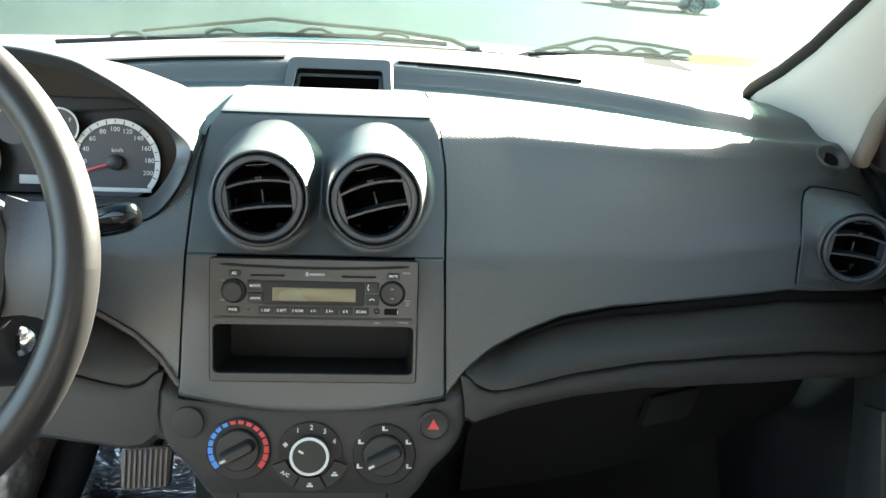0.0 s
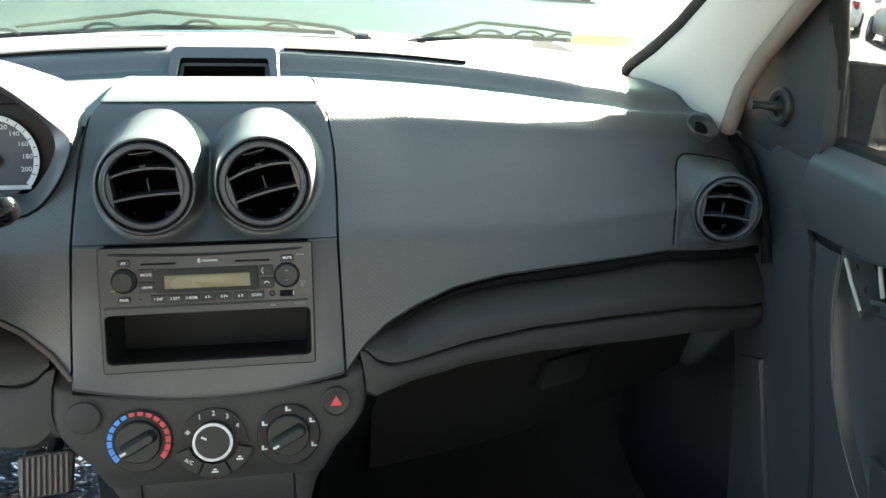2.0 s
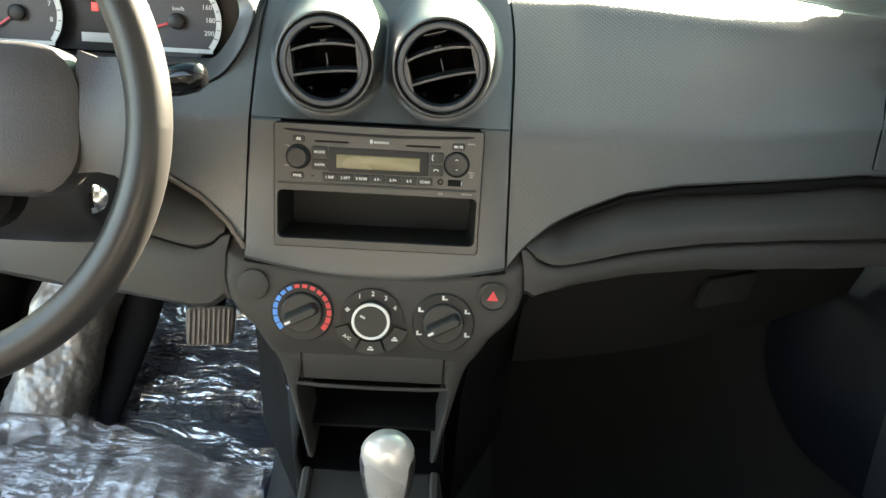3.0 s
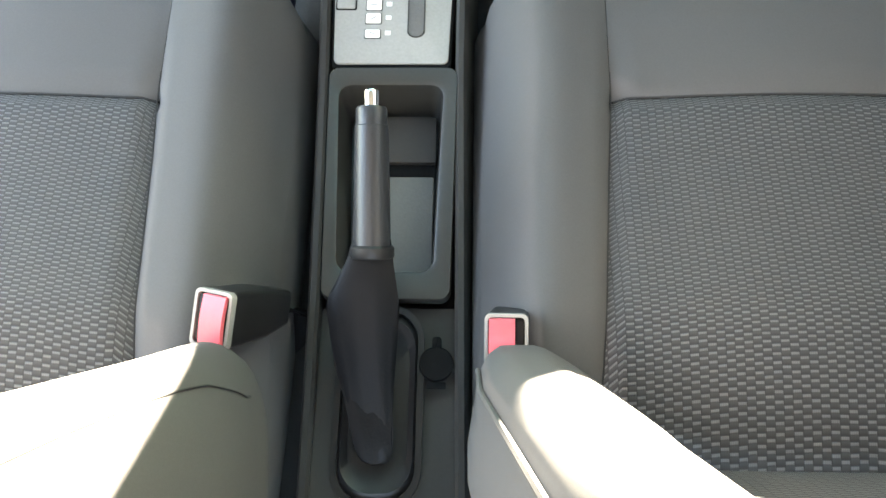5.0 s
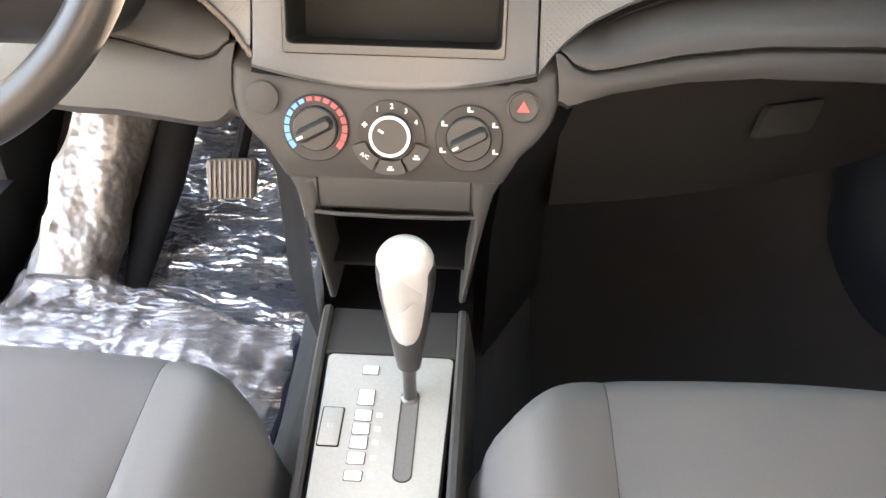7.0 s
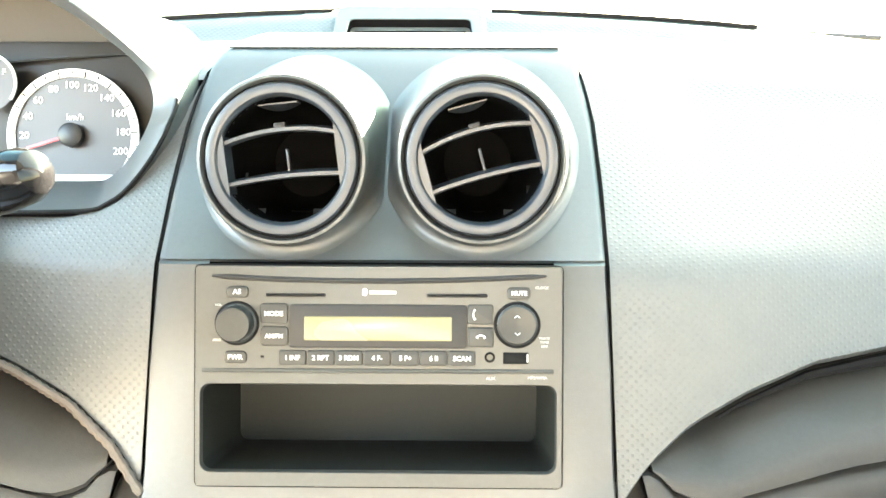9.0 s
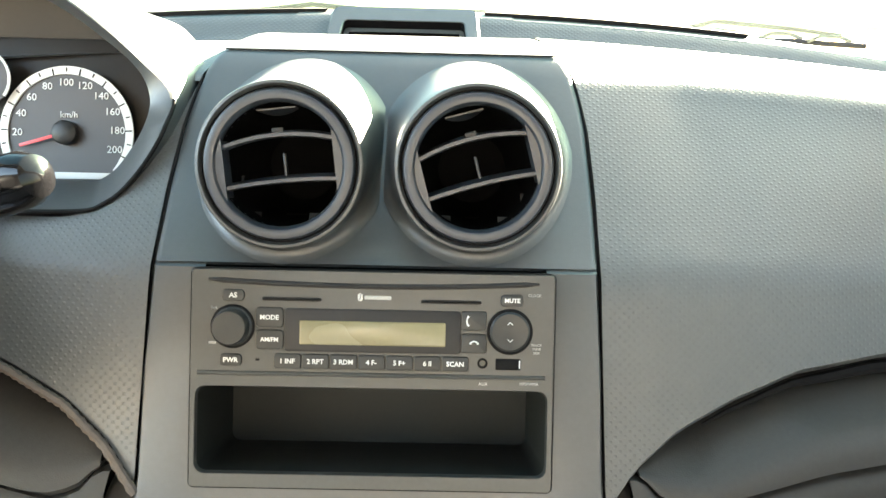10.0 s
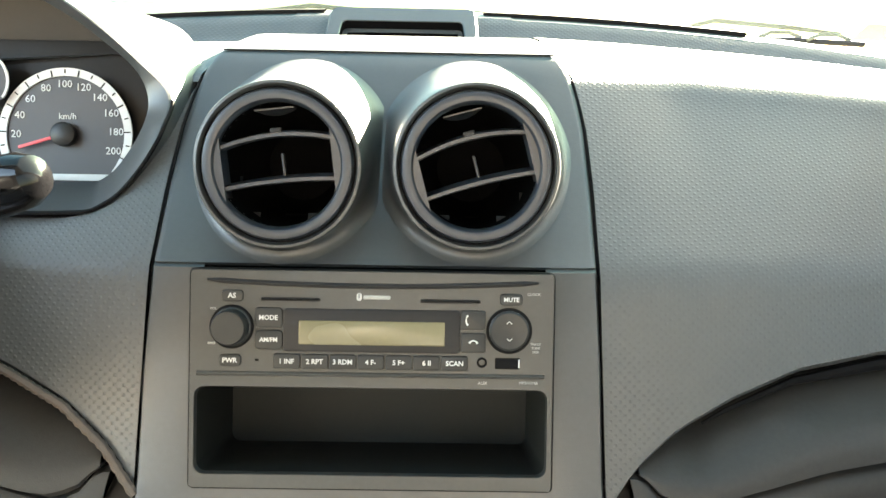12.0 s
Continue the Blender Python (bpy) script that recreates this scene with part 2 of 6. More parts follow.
def rings(loops, cap0=True, cap1=True, m=None):
    """A skin over equal loops of points, closed round; caps at its ends."""
    bm = bmesh.new()
    vs = [[bm.verts.new(p) for p in loop] for loop in loops]
    n = len(vs[0])
    for a, b in zip(vs, vs[1:]):
        for i in range(n):
            bm.faces.new((a[i], a[(i + 1) % n], b[(i + 1) % n], b[i]))
    if cap0:
        bm.faces.new(vs[0][::-1])
    if cap1:
        bm.faces.new(vs[-1])
    return mv(bm, m) if m else bm


def plate(outline, depth, bevel=0.001, m=None):
    """A slab with a softened front edge; the outline lies in local xy, the front faces +z at z = 0."""
    cx = sum(p[0] for p in outline) / len(outline)
    cy = sum(p[1] for p in outline) / len(outline)

    def inset(d):
        return [(x - d * (1 if x > cx else -1), y - d * (1 if y > cy else -1)) for x, y in outline]
    loops = [[(x, y, -depth) for x, y in outline], [(x, y, -bevel) for x, y in outline],
             [(x, y, -bevel * 0.3) for x, y in inset(bevel * 0.3)], [(x, y, 0) for x, y in inset(bevel)]]
    return rings(loops, m=m)


def frame_plate(outer, inner, depth, inner_depth=None, bevel=0.0012, m=None):
    """A slab with a hole; both outlines have the same number of points."""
    d2 = inner_depth if inner_depth else depth
    loops = [[(x, y, -depth) for x, y in outer], [(x, y, -bevel) for x, y in outer],
             [(x * 0.998, y * 0.998, 0) for x, y in outer], [(x * 1.004, y * 1.004, 0) for x, y in inner],
             [(x, y, -bevel) for x, y in inner], [(x, y, -d2) for x, y in inner]]
    return rings(loops, False, False, m=m)


def sheet(rows, flip=False):
    """A skin over a grid of points."""
    bm = bmesh.new()
    vs = [[bm.verts.new(p) for p in r] for r in rows]
    for a, b in zip(vs, vs[1:]):
        for i in range(len(a) - 1):
            bm.faces.new((a[i], a[i + 1], b[i + 1], b[i]))
    return bm


def slab(rows, thick):
    """A skin over a grid of points with a back, offset by the vector thick, and closed edges."""
    bm = bmesh.new()
    t = Vector(thick)
    A = [[bm.verts.new(p) for p in r] for r in rows]
    B = [[bm.verts.new(Vector(p) + t) for p in r] for r in rows]
    nr, nc = len(A), len(A[0])
    for i in range(nr - 1):
        for j in range(nc - 1):
            bm.faces.new((A[i][j], A[i][j + 1], A[i + 1][j + 1], A[i + 1][j]))
            bm.faces.new((B[i][j], B[i + 1][j], B[i + 1][j + 1], B[i][j + 1]))
    edge = [(0, j) for j in range(nc)] + [(i, nc - 1) for i in range(1, nr)] + [(nr - 1, j) for j in range(nc - 2, -1, -1)] + [(i, 0) for i in range(nr - 2, 0, -1)]
    for (a, b), (c, d) in zip(edge, edge[1:] + edge[:1]):
        bm.faces.new((A[a][b], A[c][d], B[c][d], B[a][b]))
    return bm


def lathe(profile, n=48, m=None, cap=False):
    """A turned body: (radius, height) pairs about local z."""
    loops = [[(r * math.cos(2 * math.pi * k / n), r * math.sin(2 * math.pi * k / n), h) for k in range(n)] for r, h in profile]
    return rings(loops, cap, cap, m)


def tube(points, radius, n=12, m=None, flat=1.0):
    """A round bar along points; radius may be a list."""
    pts = [Vector(p) for p in points]
    rad = radius if isinstance(radius, (list, tuple)) else [radius] * len(pts)
    loops = []
    up = Vector((0.123, 0.3, 0.9)).normalized()
    for i, p in enumerate(pts):
        d = (pts[min(i + 1, len(pts) - 1)] - pts[max(i - 1, 0)]).normalized()
        a = d.cross(up).normalized()
        b = a.cross(d)
        loops.append([p + rad[i] * (a * math.cos(2 * math.pi * k / n) + b * flat * math.sin(2 * math.pi * k / n)) for k in range(n)])
    return rings(loops, m=m)


def words(text, size, m, material, parent, name="lettering", bold=0.0, squeeze=1.0):
    """Raised print with the built-in letters, centred in local xy of m."""
    cu = bpy.data.curves.new("tmp", "FONT")
    cu.body, cu.size, cu.align_x, cu.align_y = text, size, "CENTER", "CENTER"
    cu.extrude, cu.offset, cu.resolution_u = 0.0002, bold, 2
    ob = bpy.data.objects.new("tmp", cu)
    scene.collection.objects.link(ob)
    bpy.context.view_layer.update()
    me = bpy.data.meshes.new_from_object(ob.evaluated_get(bpy.context.evaluated_depsgraph_get()))
    bpy.data.objects.remove(ob)
    bpy.data.curves.remove(cu)
    me.transform(m @ Matrix.Diagonal((squeeze, 1, 1, 1)))
    me.name = name
    me.materials.clear()
    me.materials.append(material)
    o = new(name, me)
    o.parent = parent
    return o


def basis(o, u, v, n):
    """The pose with the given origin and axes."""
    return Matrix.Translation(o) @ Matrix((Vector(u), Vector(v), Vector(n))).transposed().to_4x4()


def lerp(x, pts):
    return float(np.interp(x, [p[0] for p in pts], [p[1] for p in pts]))

# ---- the car's shell ----
def offx(x):
    return 0.5 * max(0.0, x * x - 0.0137)


FACE = [(0.30, -0.050), (0.337, -0.055), (0.389, -0.057), (0.415, -0.052), (0.448, -0.040), (0.475, -0.031), (0.577, 0.009), (0.62, 0.058), (0.664, 0.111)]
PANEL_W = [(0.466, 0.1180), (0.51, 0.1168), (0.577, 0.1152), (0.61, 0.1168), (0.64, 0.1168), (0.655, 0.1150), (0.668, 0.1122), (0.676, 0.1080), (0.683, 0.1038), (0.69, 0.1035)]
CREST = [(0.0, 0.247), (0.105, 0.240), (0.125, 0.224), (0.19, 0.205), (0.26, 0.193), (0.32, 0.190), (0.45, 0.189), (0.52, 0.212), (0.60, 0.268), (0.70, 0.36)]
DECK = [(0.0, 0.335), (0.20, 0.333), (0.32, 0.322), (0.45, 0.298), (0.52, 0.305), (0.60, 0.338), (0.70, 0.42)]


CAP_W = [(0.1355, 0.1050), (0.20, 0.1035), (0.225, 0.1015), (0.240, 0.0980), (0.250, 0.0940), (0.258, 0.0885), (0.264, 0.082), (0.268, 0.074)]


def dash_point(x, yb, zb):
    """A point of the fascia: the middle section, swept back and down towards the doors."""
    w = max(0.0, min(1.0, (0.58 - yb) / 0.45))
    crest = 0.045 * max(0.0, min(1.0, (x - 0.18) / 0.22)) * lerp(yb, [(0.0035, 0), (0.06, 0.45), (0.126, 1), (0.15, 0.8), (0.175, 0.5), (0.205, 0.2), (0.23, 0)])
    return (x, yb + offx(x) * w - crest, zb - 0.15 * x * x * max(0.0, min(1.0, (zb - 0.5) / 0.15)))


def face_point(x, zb, out=0.0):
    p = dash_point(x, lerp(zb, FACE), zb)
    return (p[0], p[1] - out, p[2])


def base_z(x, z):
    return z + 0.15 * x * x * max(0.0, min(1.0, (z - 0.5) / 0.15))


GROOVE = [(0.116, 0.462), (0.135, 0.485), (0.158, 0.502), (0.189, 0.515), (0.227, 0.526), (0.278, 0.530), (0.339, 0.528), (0.405, 0.524), (0.496, 0.517), (0.62, 0.491), (0.72, 0.475)]
SEAM = [(0.139, 0.481), (0.144, 0.474), (0.150, 0.4695), (0.162, 0.466), (0.192, 0.4695), (0.240, 0.475), (0.312, 0.476), (0.411, 0.466), (0.529, 0.446), (0.64, 0.416), (0.72, 0.400)]

dashboard = thing("dashboard", "charcoal grained plastic car dashboard with round vents and sunlit top", "dashboard")


def rear_rows(side, xs):
    """The upper tier under the windscreen, the hidden valley and the crest, from the glass towards the seats."""
    rows = []
    for k, z in ((1.0, 0.682), (0.8, 0.696), (0.5, 0.7045), (0.2, 0.7050), (0.07, 0.7040), (0.0, 0.7010)):
        r = []
        for x in xs:
            d = lerp(x, DECK)
            r.append((side * x, d + k * (0.60 - 0.10 * x * x - d), z - 0.15 * x * x))
        rows.append(r)
    for k, off, z in ((0, 0.008, 0.6945), (0, 0.017, 0.6870), (0, 0.026, 0.6805), (0.42, 0, 0.6785), (0.22, 0, 0.6830), (0.08, 0, 0.6885), (0.0, 0, 0.6900)):
        z -= max(0.0, z - 0.682) * 0.75 if side < 0 and k < 0.3 and not off else 0.0
        r = []
        for x in xs:
            x = abs(x)
            c, d = lerp(x, CREST), lerp(x, DECK)
            y = d - off if off else c + k * (d - c)
            fade = max(0.0, min(1.0, (0.67 - x) / 0.12))
            plain = 0.690 + 0.011 * (y - c) / (d - c)
            r.append((x, y, plain + (z - plain) * fade - 0.15 * x * x))
        rows.append([(side * q, p[1], p[2]) for q, p in zip(xs, r)])
    return rows


def shelf_rows(side, xs):
    """The narrow shelf from the crest to the top of the fascia."""
    rows = []
    for k, z in ((0.88, 0.6893), (0.70, 0.6870), (0.50, 0.6830), (0.30, 0.6775), (0.13, 0.6715), (0.05, 0.6680)):
        z -= max(0.0, z - 0.668) * 0.28 if side < 0 else 0.0
        r = []
        for x in xs:
            f, c = face_point(x, 0.664)[1], lerp(x, CREST)
            r.append((side * x, f + k * (c - f), z - 0.15 * x * x))
        rows.append(r)
    return rows


def fitted(rows, side, x0=0.1185, x1=0.70):
    """Draw a skin's inner edge in to the centre panel's curved side."""
    out = []
    for r in rows:
        q = []
        for x, y, z in r:
            w = lerp(z, PANEL_W) + 0.0014
            if y > 0.250:
                w = 0.094
            elif y > 0.1355 and z > 0.66:
                w = lerp(y, CAP_W) + 0.0008 - (lerp(y, [(0.1355, 0.0), (0.155, 0.016), (0.235, 0.010), (0.25, 0.0)]) if side < 0 else 0.0)
            q.append((side * (w + (abs(x) - x0) * (x1 - w) / (x1 - x0)), y, z))
        out.append(q)
    return out


def pad_skin(side, xs, lip, head):
    """The fascia from its head line down to a rolled edge."""
    rows = []
    for k in range(19):
        r = []
        for x in xs:
            top = head(x)
            zb = top + (base_z(x, lerp(x, GROOVE) + lip) - top) * k / 18
            r.append(face_point(side * x, zb))
        rows.append(r)
    # rolled lower edge
    for dy, dz in ((0.003, -0.004), (0.010, -0.006), (0.03, -0.004)):
        rows.append([(p[0], p[1] + dy, p[2] + dz) for p in rows[18]])
    return rows


xs = list(0.1185 + 0.5815 * np.linspace(0, 1, 56) ** 1.15)
bm = sheet(fitted(rear_rows(1, xs) + shelf_rows(1, xs) + pad_skin(1, xs, 0.0, lambda x: 0.664), 1))
d = Vector((0.5835, 0.132, 0.5535))
bmesh.ops.delete(bm, geom=[q for q in bm.faces if abs(q.calc_center_median().x - d.x) < 0.034 and abs(q.calc_center_median().z - d.z) < 0.034], context="FACES")
part("passenger_pad", bm, M_DASH, dashboard, "grained charcoal plastic pad")

# driver's side: the upper tier runs behind the instrument hood, the face stops at the hood's seam
SEAM_B = [(0.1150, 0.664), (0.1205, 0.660), (0.1225, 0.640), (0.134, 0.6165), (0.150, 0.6010), (0.175, 0.5965), (0.70, 0.5965)]
rows = rear_rows(-1, xs)
rows += [[(p[0], p[1] - 0.002, p[2] - d) for p in rows[-1]] for d in (0.01, 0.06)]
part("driver_top_pad", sheet(fitted(rows, -1)), M_DASH, dashboard)
near = list(np.linspace(0.1185, 0.150, 5))
part("driver_shelf", sheet(fitted([rear_rows(-1, near)[-1]] + shelf_rows(-1, near) + [[face_point(-x, 0.664) for x in near]], -1, 0.1185, 0.150)), M_DASH, dashboard)
rows = pad_skin(-1, xs, 0.010, lambda x: lerp(x, SEAM_B))
rows.insert(0, [(p[0], p[1] + 0.035, p[2] + 0.0005) for p in rows[0]])
part("driver_pad", sheet(fitted(rows, -1)), M_DASH, dashboard)
away = list(np.linspace(0.150, 0.30, 9))
part("driver_shelf", sheet([rear_rows(-1, away)[-1]] + shelf_rows(-1, away)[:3]), M_DASH, dashboard)
# upper tier over the centre, behind the stack
bm = sheet(rear_rows(1, list(np.linspace(-0.094, 0.094, 13)))[:-2])
bmesh.ops.delete(bm, geom=[q for q in bm.faces if abs(q.calc_center_median().x) < 0.05 and 0.27 < q.calc_center_median().y < 0.315], context="FACES")
part("centre_deck", bm, M_DASH, dashboard)


# lower padded strips under the groove
def lower_strip(side):
    xs = list(0.137 + 0.563 * np.linspace(0, 1, 44) ** 1.3)
    rows = []
    for k in range(9):
        f = k / 8
        r = []
        for x in xs:
            zt = lerp(x, GROOVE) - 0.003 - (0.017 if side > 0 else 0.012) * max(0.0, min(1.0, (x - 0.137) / 0.035)) + (0.006 if side < 0 else 0)
            zl = min(lerp(x, SEAM), zt - 0.002)
            z = zt + (zl - zt) * f
            p = face_point(side * x, base_z(x, z))
            bulge = min(1.0, f / 0.55) ** 0.8 - 0.25 * max(0.0, (f - 0.93) / 0.07)
            near = max(0.0, min(1.0, (x - 0.137) / 0.04))
            r.append((p[0], p[1] + 0.005 + (0.014 if side > 0 else 0.010) * near - (0.006 + (0.023 if side > 0 else 0.019) * near) * bulge, z))
        rows.append(r)
    rows.insert(0, [(p[0], p[1] + 0.03, p[2] + 0.004) for p in rows[0]])
    rows.append([(p[0], p[1] + 0.02, p[2] - 0.002) for p in rows[-1]])
    part("lower_strip", sheet(rows), M_LOWER, dashboard, "smooth padded lower strip")


lower_strip(1)
lower_strip(-1)
# black bar along the groove, thickening outwards, paints the shade inside it
part("groove_shade", tube([face_point(x, base_z(x, lerp(x, GROOVE) - 0.012), -0.013) for x in np.linspace(0.175, 0.69, 40)], [0.0010 + 0.0050 * min(1.0, k / 14) for k in range(40)], 8), M_BLACK, dashboard, "black bar painting the groove's shade")


# stitched piping along the driver's strip
pts = [face_point(-x, base_z(x, lerp(x, GROOVE) + 0.0075), 0.0025) for x in np.linspace(0.1175, 0.30, 90)]
M_PIPING = mat("brown_piping", (0.085, 0.068, 0.058), 0.7, bump=0.5, bscale=700)
part("piping", tube(pts, [0.0021 + 0.0007 * (k % 2) for k in range(90)], 8), M_PIPING, dashboard, "stitched brown piping")

# roll below the strip, then glove box on the passenger side, knee panel on the driver's
W_H = [(0.30, 0.078), (0.337, 0.086), (0.363, 0.091), (0.396, 0.108), (0.41, 0.122), (0.424, 0.132), (0.44, 0.1365), (0.462, 0.1355), (0.485, 0.130)]


def lower_roll(side, depth, name, material, label):
    """The rolled edge under the strip; depth gives its height along x."""
    rows = []
    for g, dy in ((0.0, 0.006), (0.0, -0.0006), (0.04, -0.0030), (0.25, -0.0050), (0.55, -0.0045), (0.80, -0.001), (0.94, 0.006), (1.0, 0.018), (1.0, 0.10)):
        z0 = 0.480 - g * lerp(0.14, depth)
        x0 = lerp(z0, W_H) + 0.0008
        r = []
        for f in np.linspace(0, 1, 40):
            x = x0 + (0.70 - x0) * f ** 1.4
            z = lerp(x, SEAM) - 0.0016 - g * lerp(x, depth)
            p = face_point(side * x, max(0.31, base_z(x, z)))
            near = max(0.0, min(1.0, (x - x0) / 0.035))
            r.append((p[0], p[1] + (dy if dy > 0.004 else dy * (0.3 + 0.7 * near) - 0.003 * near), z))
        rows.append(r)
    part(name, sheet(rows), material, dashboard, label)


lower_roll(1, [(0.13, 0.049), (0.144, 0.041), (0.158, 0.027), (0.18, 0.022), (0.24, 0.023), (0.34, 0.028), (0.43, 0.031), (0.70, 0.032)], "passenger_knee_roll", M_LOWER, "rounded lower dashboard edge")
lower_roll(-1, [(0.13, 0.064), (0.16, 0.060), (0.20, 0.064), (0.30, 0.077), (0.70, 0.066)], "driver_knee_panel", M_LOWER, "rounded knee panel below the wheel")

# centre stack: upper vent panel and lower radio surround, with a fine joint between
STACK_UP = [(0.268, 0.672), (0.264, 0.679), (0.258, 0.6832), (0.250, 0.6857), (0.240, 0.6868), (0.22, 0.6867), (0.19, 0.6850), (0.16, 0.6829), (0.142, 0.6810), (0.1355, 0.6796), (0.130, 0.6766), (0.124, 0.6730), (0.0125, 0.5790), (0.014, 0.577)]
STACK_LOW = [(0.014, 0.5785), (0.0100, 0.5770), (-0.013, 0.53), (-0.031, 0.480), (-0.0375, 0.4700), (-0.0395, 0.4672), (-0.0390, 0.4640), (-0.032, 0.4610), (-0.01, 0.462)]


def stack_skin(profile, bow):
    across = [-1.0, -0.9975, -0.989, -0.968] + list(np.linspace(-0.766, 0.766, 15)) + [0.968, 0.989, 0.9975, 1.0]
    rows = []
    for y, z in profile:
        w = lerp(z, PANEL_W)
        if y > 0.1350:
            w = lerp(y, CAP_W)
        r = []
        for a in across:
            e = abs(a)
            back = 0.008 if e > 0.999 else (0.002 if e > 0.993 else (0.0006 if e > 0.98 else 0))
            r.append((a * w, y + back, z - bow * (1 - a * a) * max(0, min(1, (0.485 - z) / 0.016)) + (-0.004 if back > 0.005 else 0)))
        rows.append(r)
    return sheet(rows)


fine = [STACK_UP[0]]
for a, b in zip(STACK_UP, STACK_UP[1:]):
    n = max(1, int(math.dist(a, b) / 0.008))
    fine += [(a[0] + (b[0] - a[0]) * k / n, a[1] + (b[1] - a[1]) * k / n) for k in range(1, n + 1)]


def bore(bm, centre, normal, radius):
    """Open a skin where a round outlet passes through it."""
    n = Vector(normal).normalized()
    gone = []
    for q in bm.faces:
        d = q.calc_center_median() - Vector(centre)
        if abs(d.dot(n)) < 0.13 and (d - n * d.dot(n)).length < radius:
            gone.append(q)
    bmesh.ops.delete(bm, geom=gone, context="FACES")
    return bm


VENT_L, VENT_R = (-0.0492, 0.0165, 0.6300), (0.0510, 0.0165, 0.6305)
skin = stack_skin(fine, 0)
for c in (VENT_L, VENT_R):
    bore(skin, c, (0, -1, 0.0), 0.037)
part("vent_panel", skin, M_TRIM, dashboard, "smooth grey vent panel")
skin = stack_skin(STACK_LOW, 0.0165)
bmesh.ops.delete(skin, geom=[q for q in skin.faces if abs(q.calc_center_median().x) < 0.0900 and 0.478 < q.calc_center_median().z < 0.578], context="FACES")
part("radio_surround", skin, M_TRIM, dashboard, "smooth grey radio surround")
part("cap_joint", tube([(x, 0.1352, 0.6800) for x in np.linspace(-0.1045, 0.1045, 9)], 0.0005, 5), M_DARK, dashboard)
for s in (-1, 1):
    part("stack_joint", tube([(s * (lerp(z, PANEL_W) + 0.0007), lerp(z, FACE) + 0.0050, z) for z in np.linspace(0.475, 0.664, 24)], 0.0011, 6), M_BLACK, dashboard)
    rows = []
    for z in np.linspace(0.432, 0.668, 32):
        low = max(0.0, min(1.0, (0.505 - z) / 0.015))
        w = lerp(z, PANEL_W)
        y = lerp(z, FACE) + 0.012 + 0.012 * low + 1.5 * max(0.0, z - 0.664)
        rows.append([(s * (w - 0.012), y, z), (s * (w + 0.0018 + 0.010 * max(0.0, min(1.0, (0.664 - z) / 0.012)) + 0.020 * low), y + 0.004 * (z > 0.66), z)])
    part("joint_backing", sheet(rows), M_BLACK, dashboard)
# black bar that paints the shadow gap under the surround's lower lip
part("lip_shade", tube([(x, -0.0330, 0.4605 - 0.0165 * (1 - (x / 0.118) ** 2)) for x in np.linspace(-0.1185, 0.1185, 30)], 0.0042, 8), M_BLACK, dashboard, "black bar painting the shaded gap under the radio surround")
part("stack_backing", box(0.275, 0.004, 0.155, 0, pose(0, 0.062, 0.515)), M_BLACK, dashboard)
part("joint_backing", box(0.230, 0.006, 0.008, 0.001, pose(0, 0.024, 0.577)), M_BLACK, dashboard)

# heater panel under the stack
rows = []
for z in list(np.linspace(0.474, 0.440, 16)) + list(np.linspace(0.436, 0.372, 12)):
    w = lerp(z, W_H)
    r = []
    for a in (-1.02, -1.015, -1.0, -0.98, -0.94) + tuple(np.linspace(-0.88, 0.88, 13)) + (0.94, 0.98, 1.0, 1.015, 1.02):
        e = abs(a)
        back = 0.03 if e > 1.017 else (0.010 if e > 1.01 else (0.004 if e > 0.99 else (0.0015 if e > 0.97 else 0)))
        r.append((a * w, lerp(z, FACE) + back + 0.012 * max(0.0, min(1.0, (z - 0.4475 - 0.0165 * min(1.0, abs(a)) ** 2) / 0.006)), z))
    rows.append(r)
rows.append([(x, y + 0.004, z - 0.003) for x, y, z in rows[-1]])
rows.append([(x, y + 0.03, z - 0.003) for x, y, z in rows[-1]])
part("heater_panel", sheet(rows), M_LOWER, dashboard, "grey heater control panel")

# instrument hood
def hood_loop(half):
    """A closed smooth loop from its half: top middle, round the inner end, bottom middle."""
    mirror = [(-0.58 - x, y, z) for x, y, z in half[-2:0:-1]]
    pts = [Vector(p) for p in half + mirror]
    out = []
    for i in range(len(pts)):
        a, b, c, d = pts[i - 1], pts[i], pts[(i + 1) % len(pts)], pts[(i + 2) % len(pts)]
        for k in range(5):
            t = k / 5
            out.append(0.5 * (2 * b + (c - a) * t + (2 * a - 5 * b + 4 * c - d) * t * t + (3 * b - a - 3 * c + d) * t ** 3))
    return out


H_BACK = [(-0.29, 0.27, 0.676), (-0.24, 0.27, 0.675), (-0.21, 0.265, 0.674), (-0.18, 0.255, 0.672), (-0.148, 0.235, 0.668), (-0.1195, 0.165, 0.652), (-0.121, 0.13, 0.640), (-0.134, 0.12, 0.615), (-0.15, 0.11, 0.60), (-0.175, 0.11, 0.597), (-0.29, 0.11, 0.597)]
H_RIDGE = [(-0.29, 0.170, 0.7300), (-0.235, 0.168, 0.7230), (-0.205, 0.165, 0.7145), (-0.172, 0.160, 0.7015), (-0.142, 0.150, 0.6870), (-0.1195, 0.115, 0.6660), (-0.1212, 0.085, 0.640), (-0.1325, 0.075, 0.6155), (-0.149, 0.065, 0.600), (-0.175, 0.064, 0.5955), (-0.29, 0.063, 0.5955)]
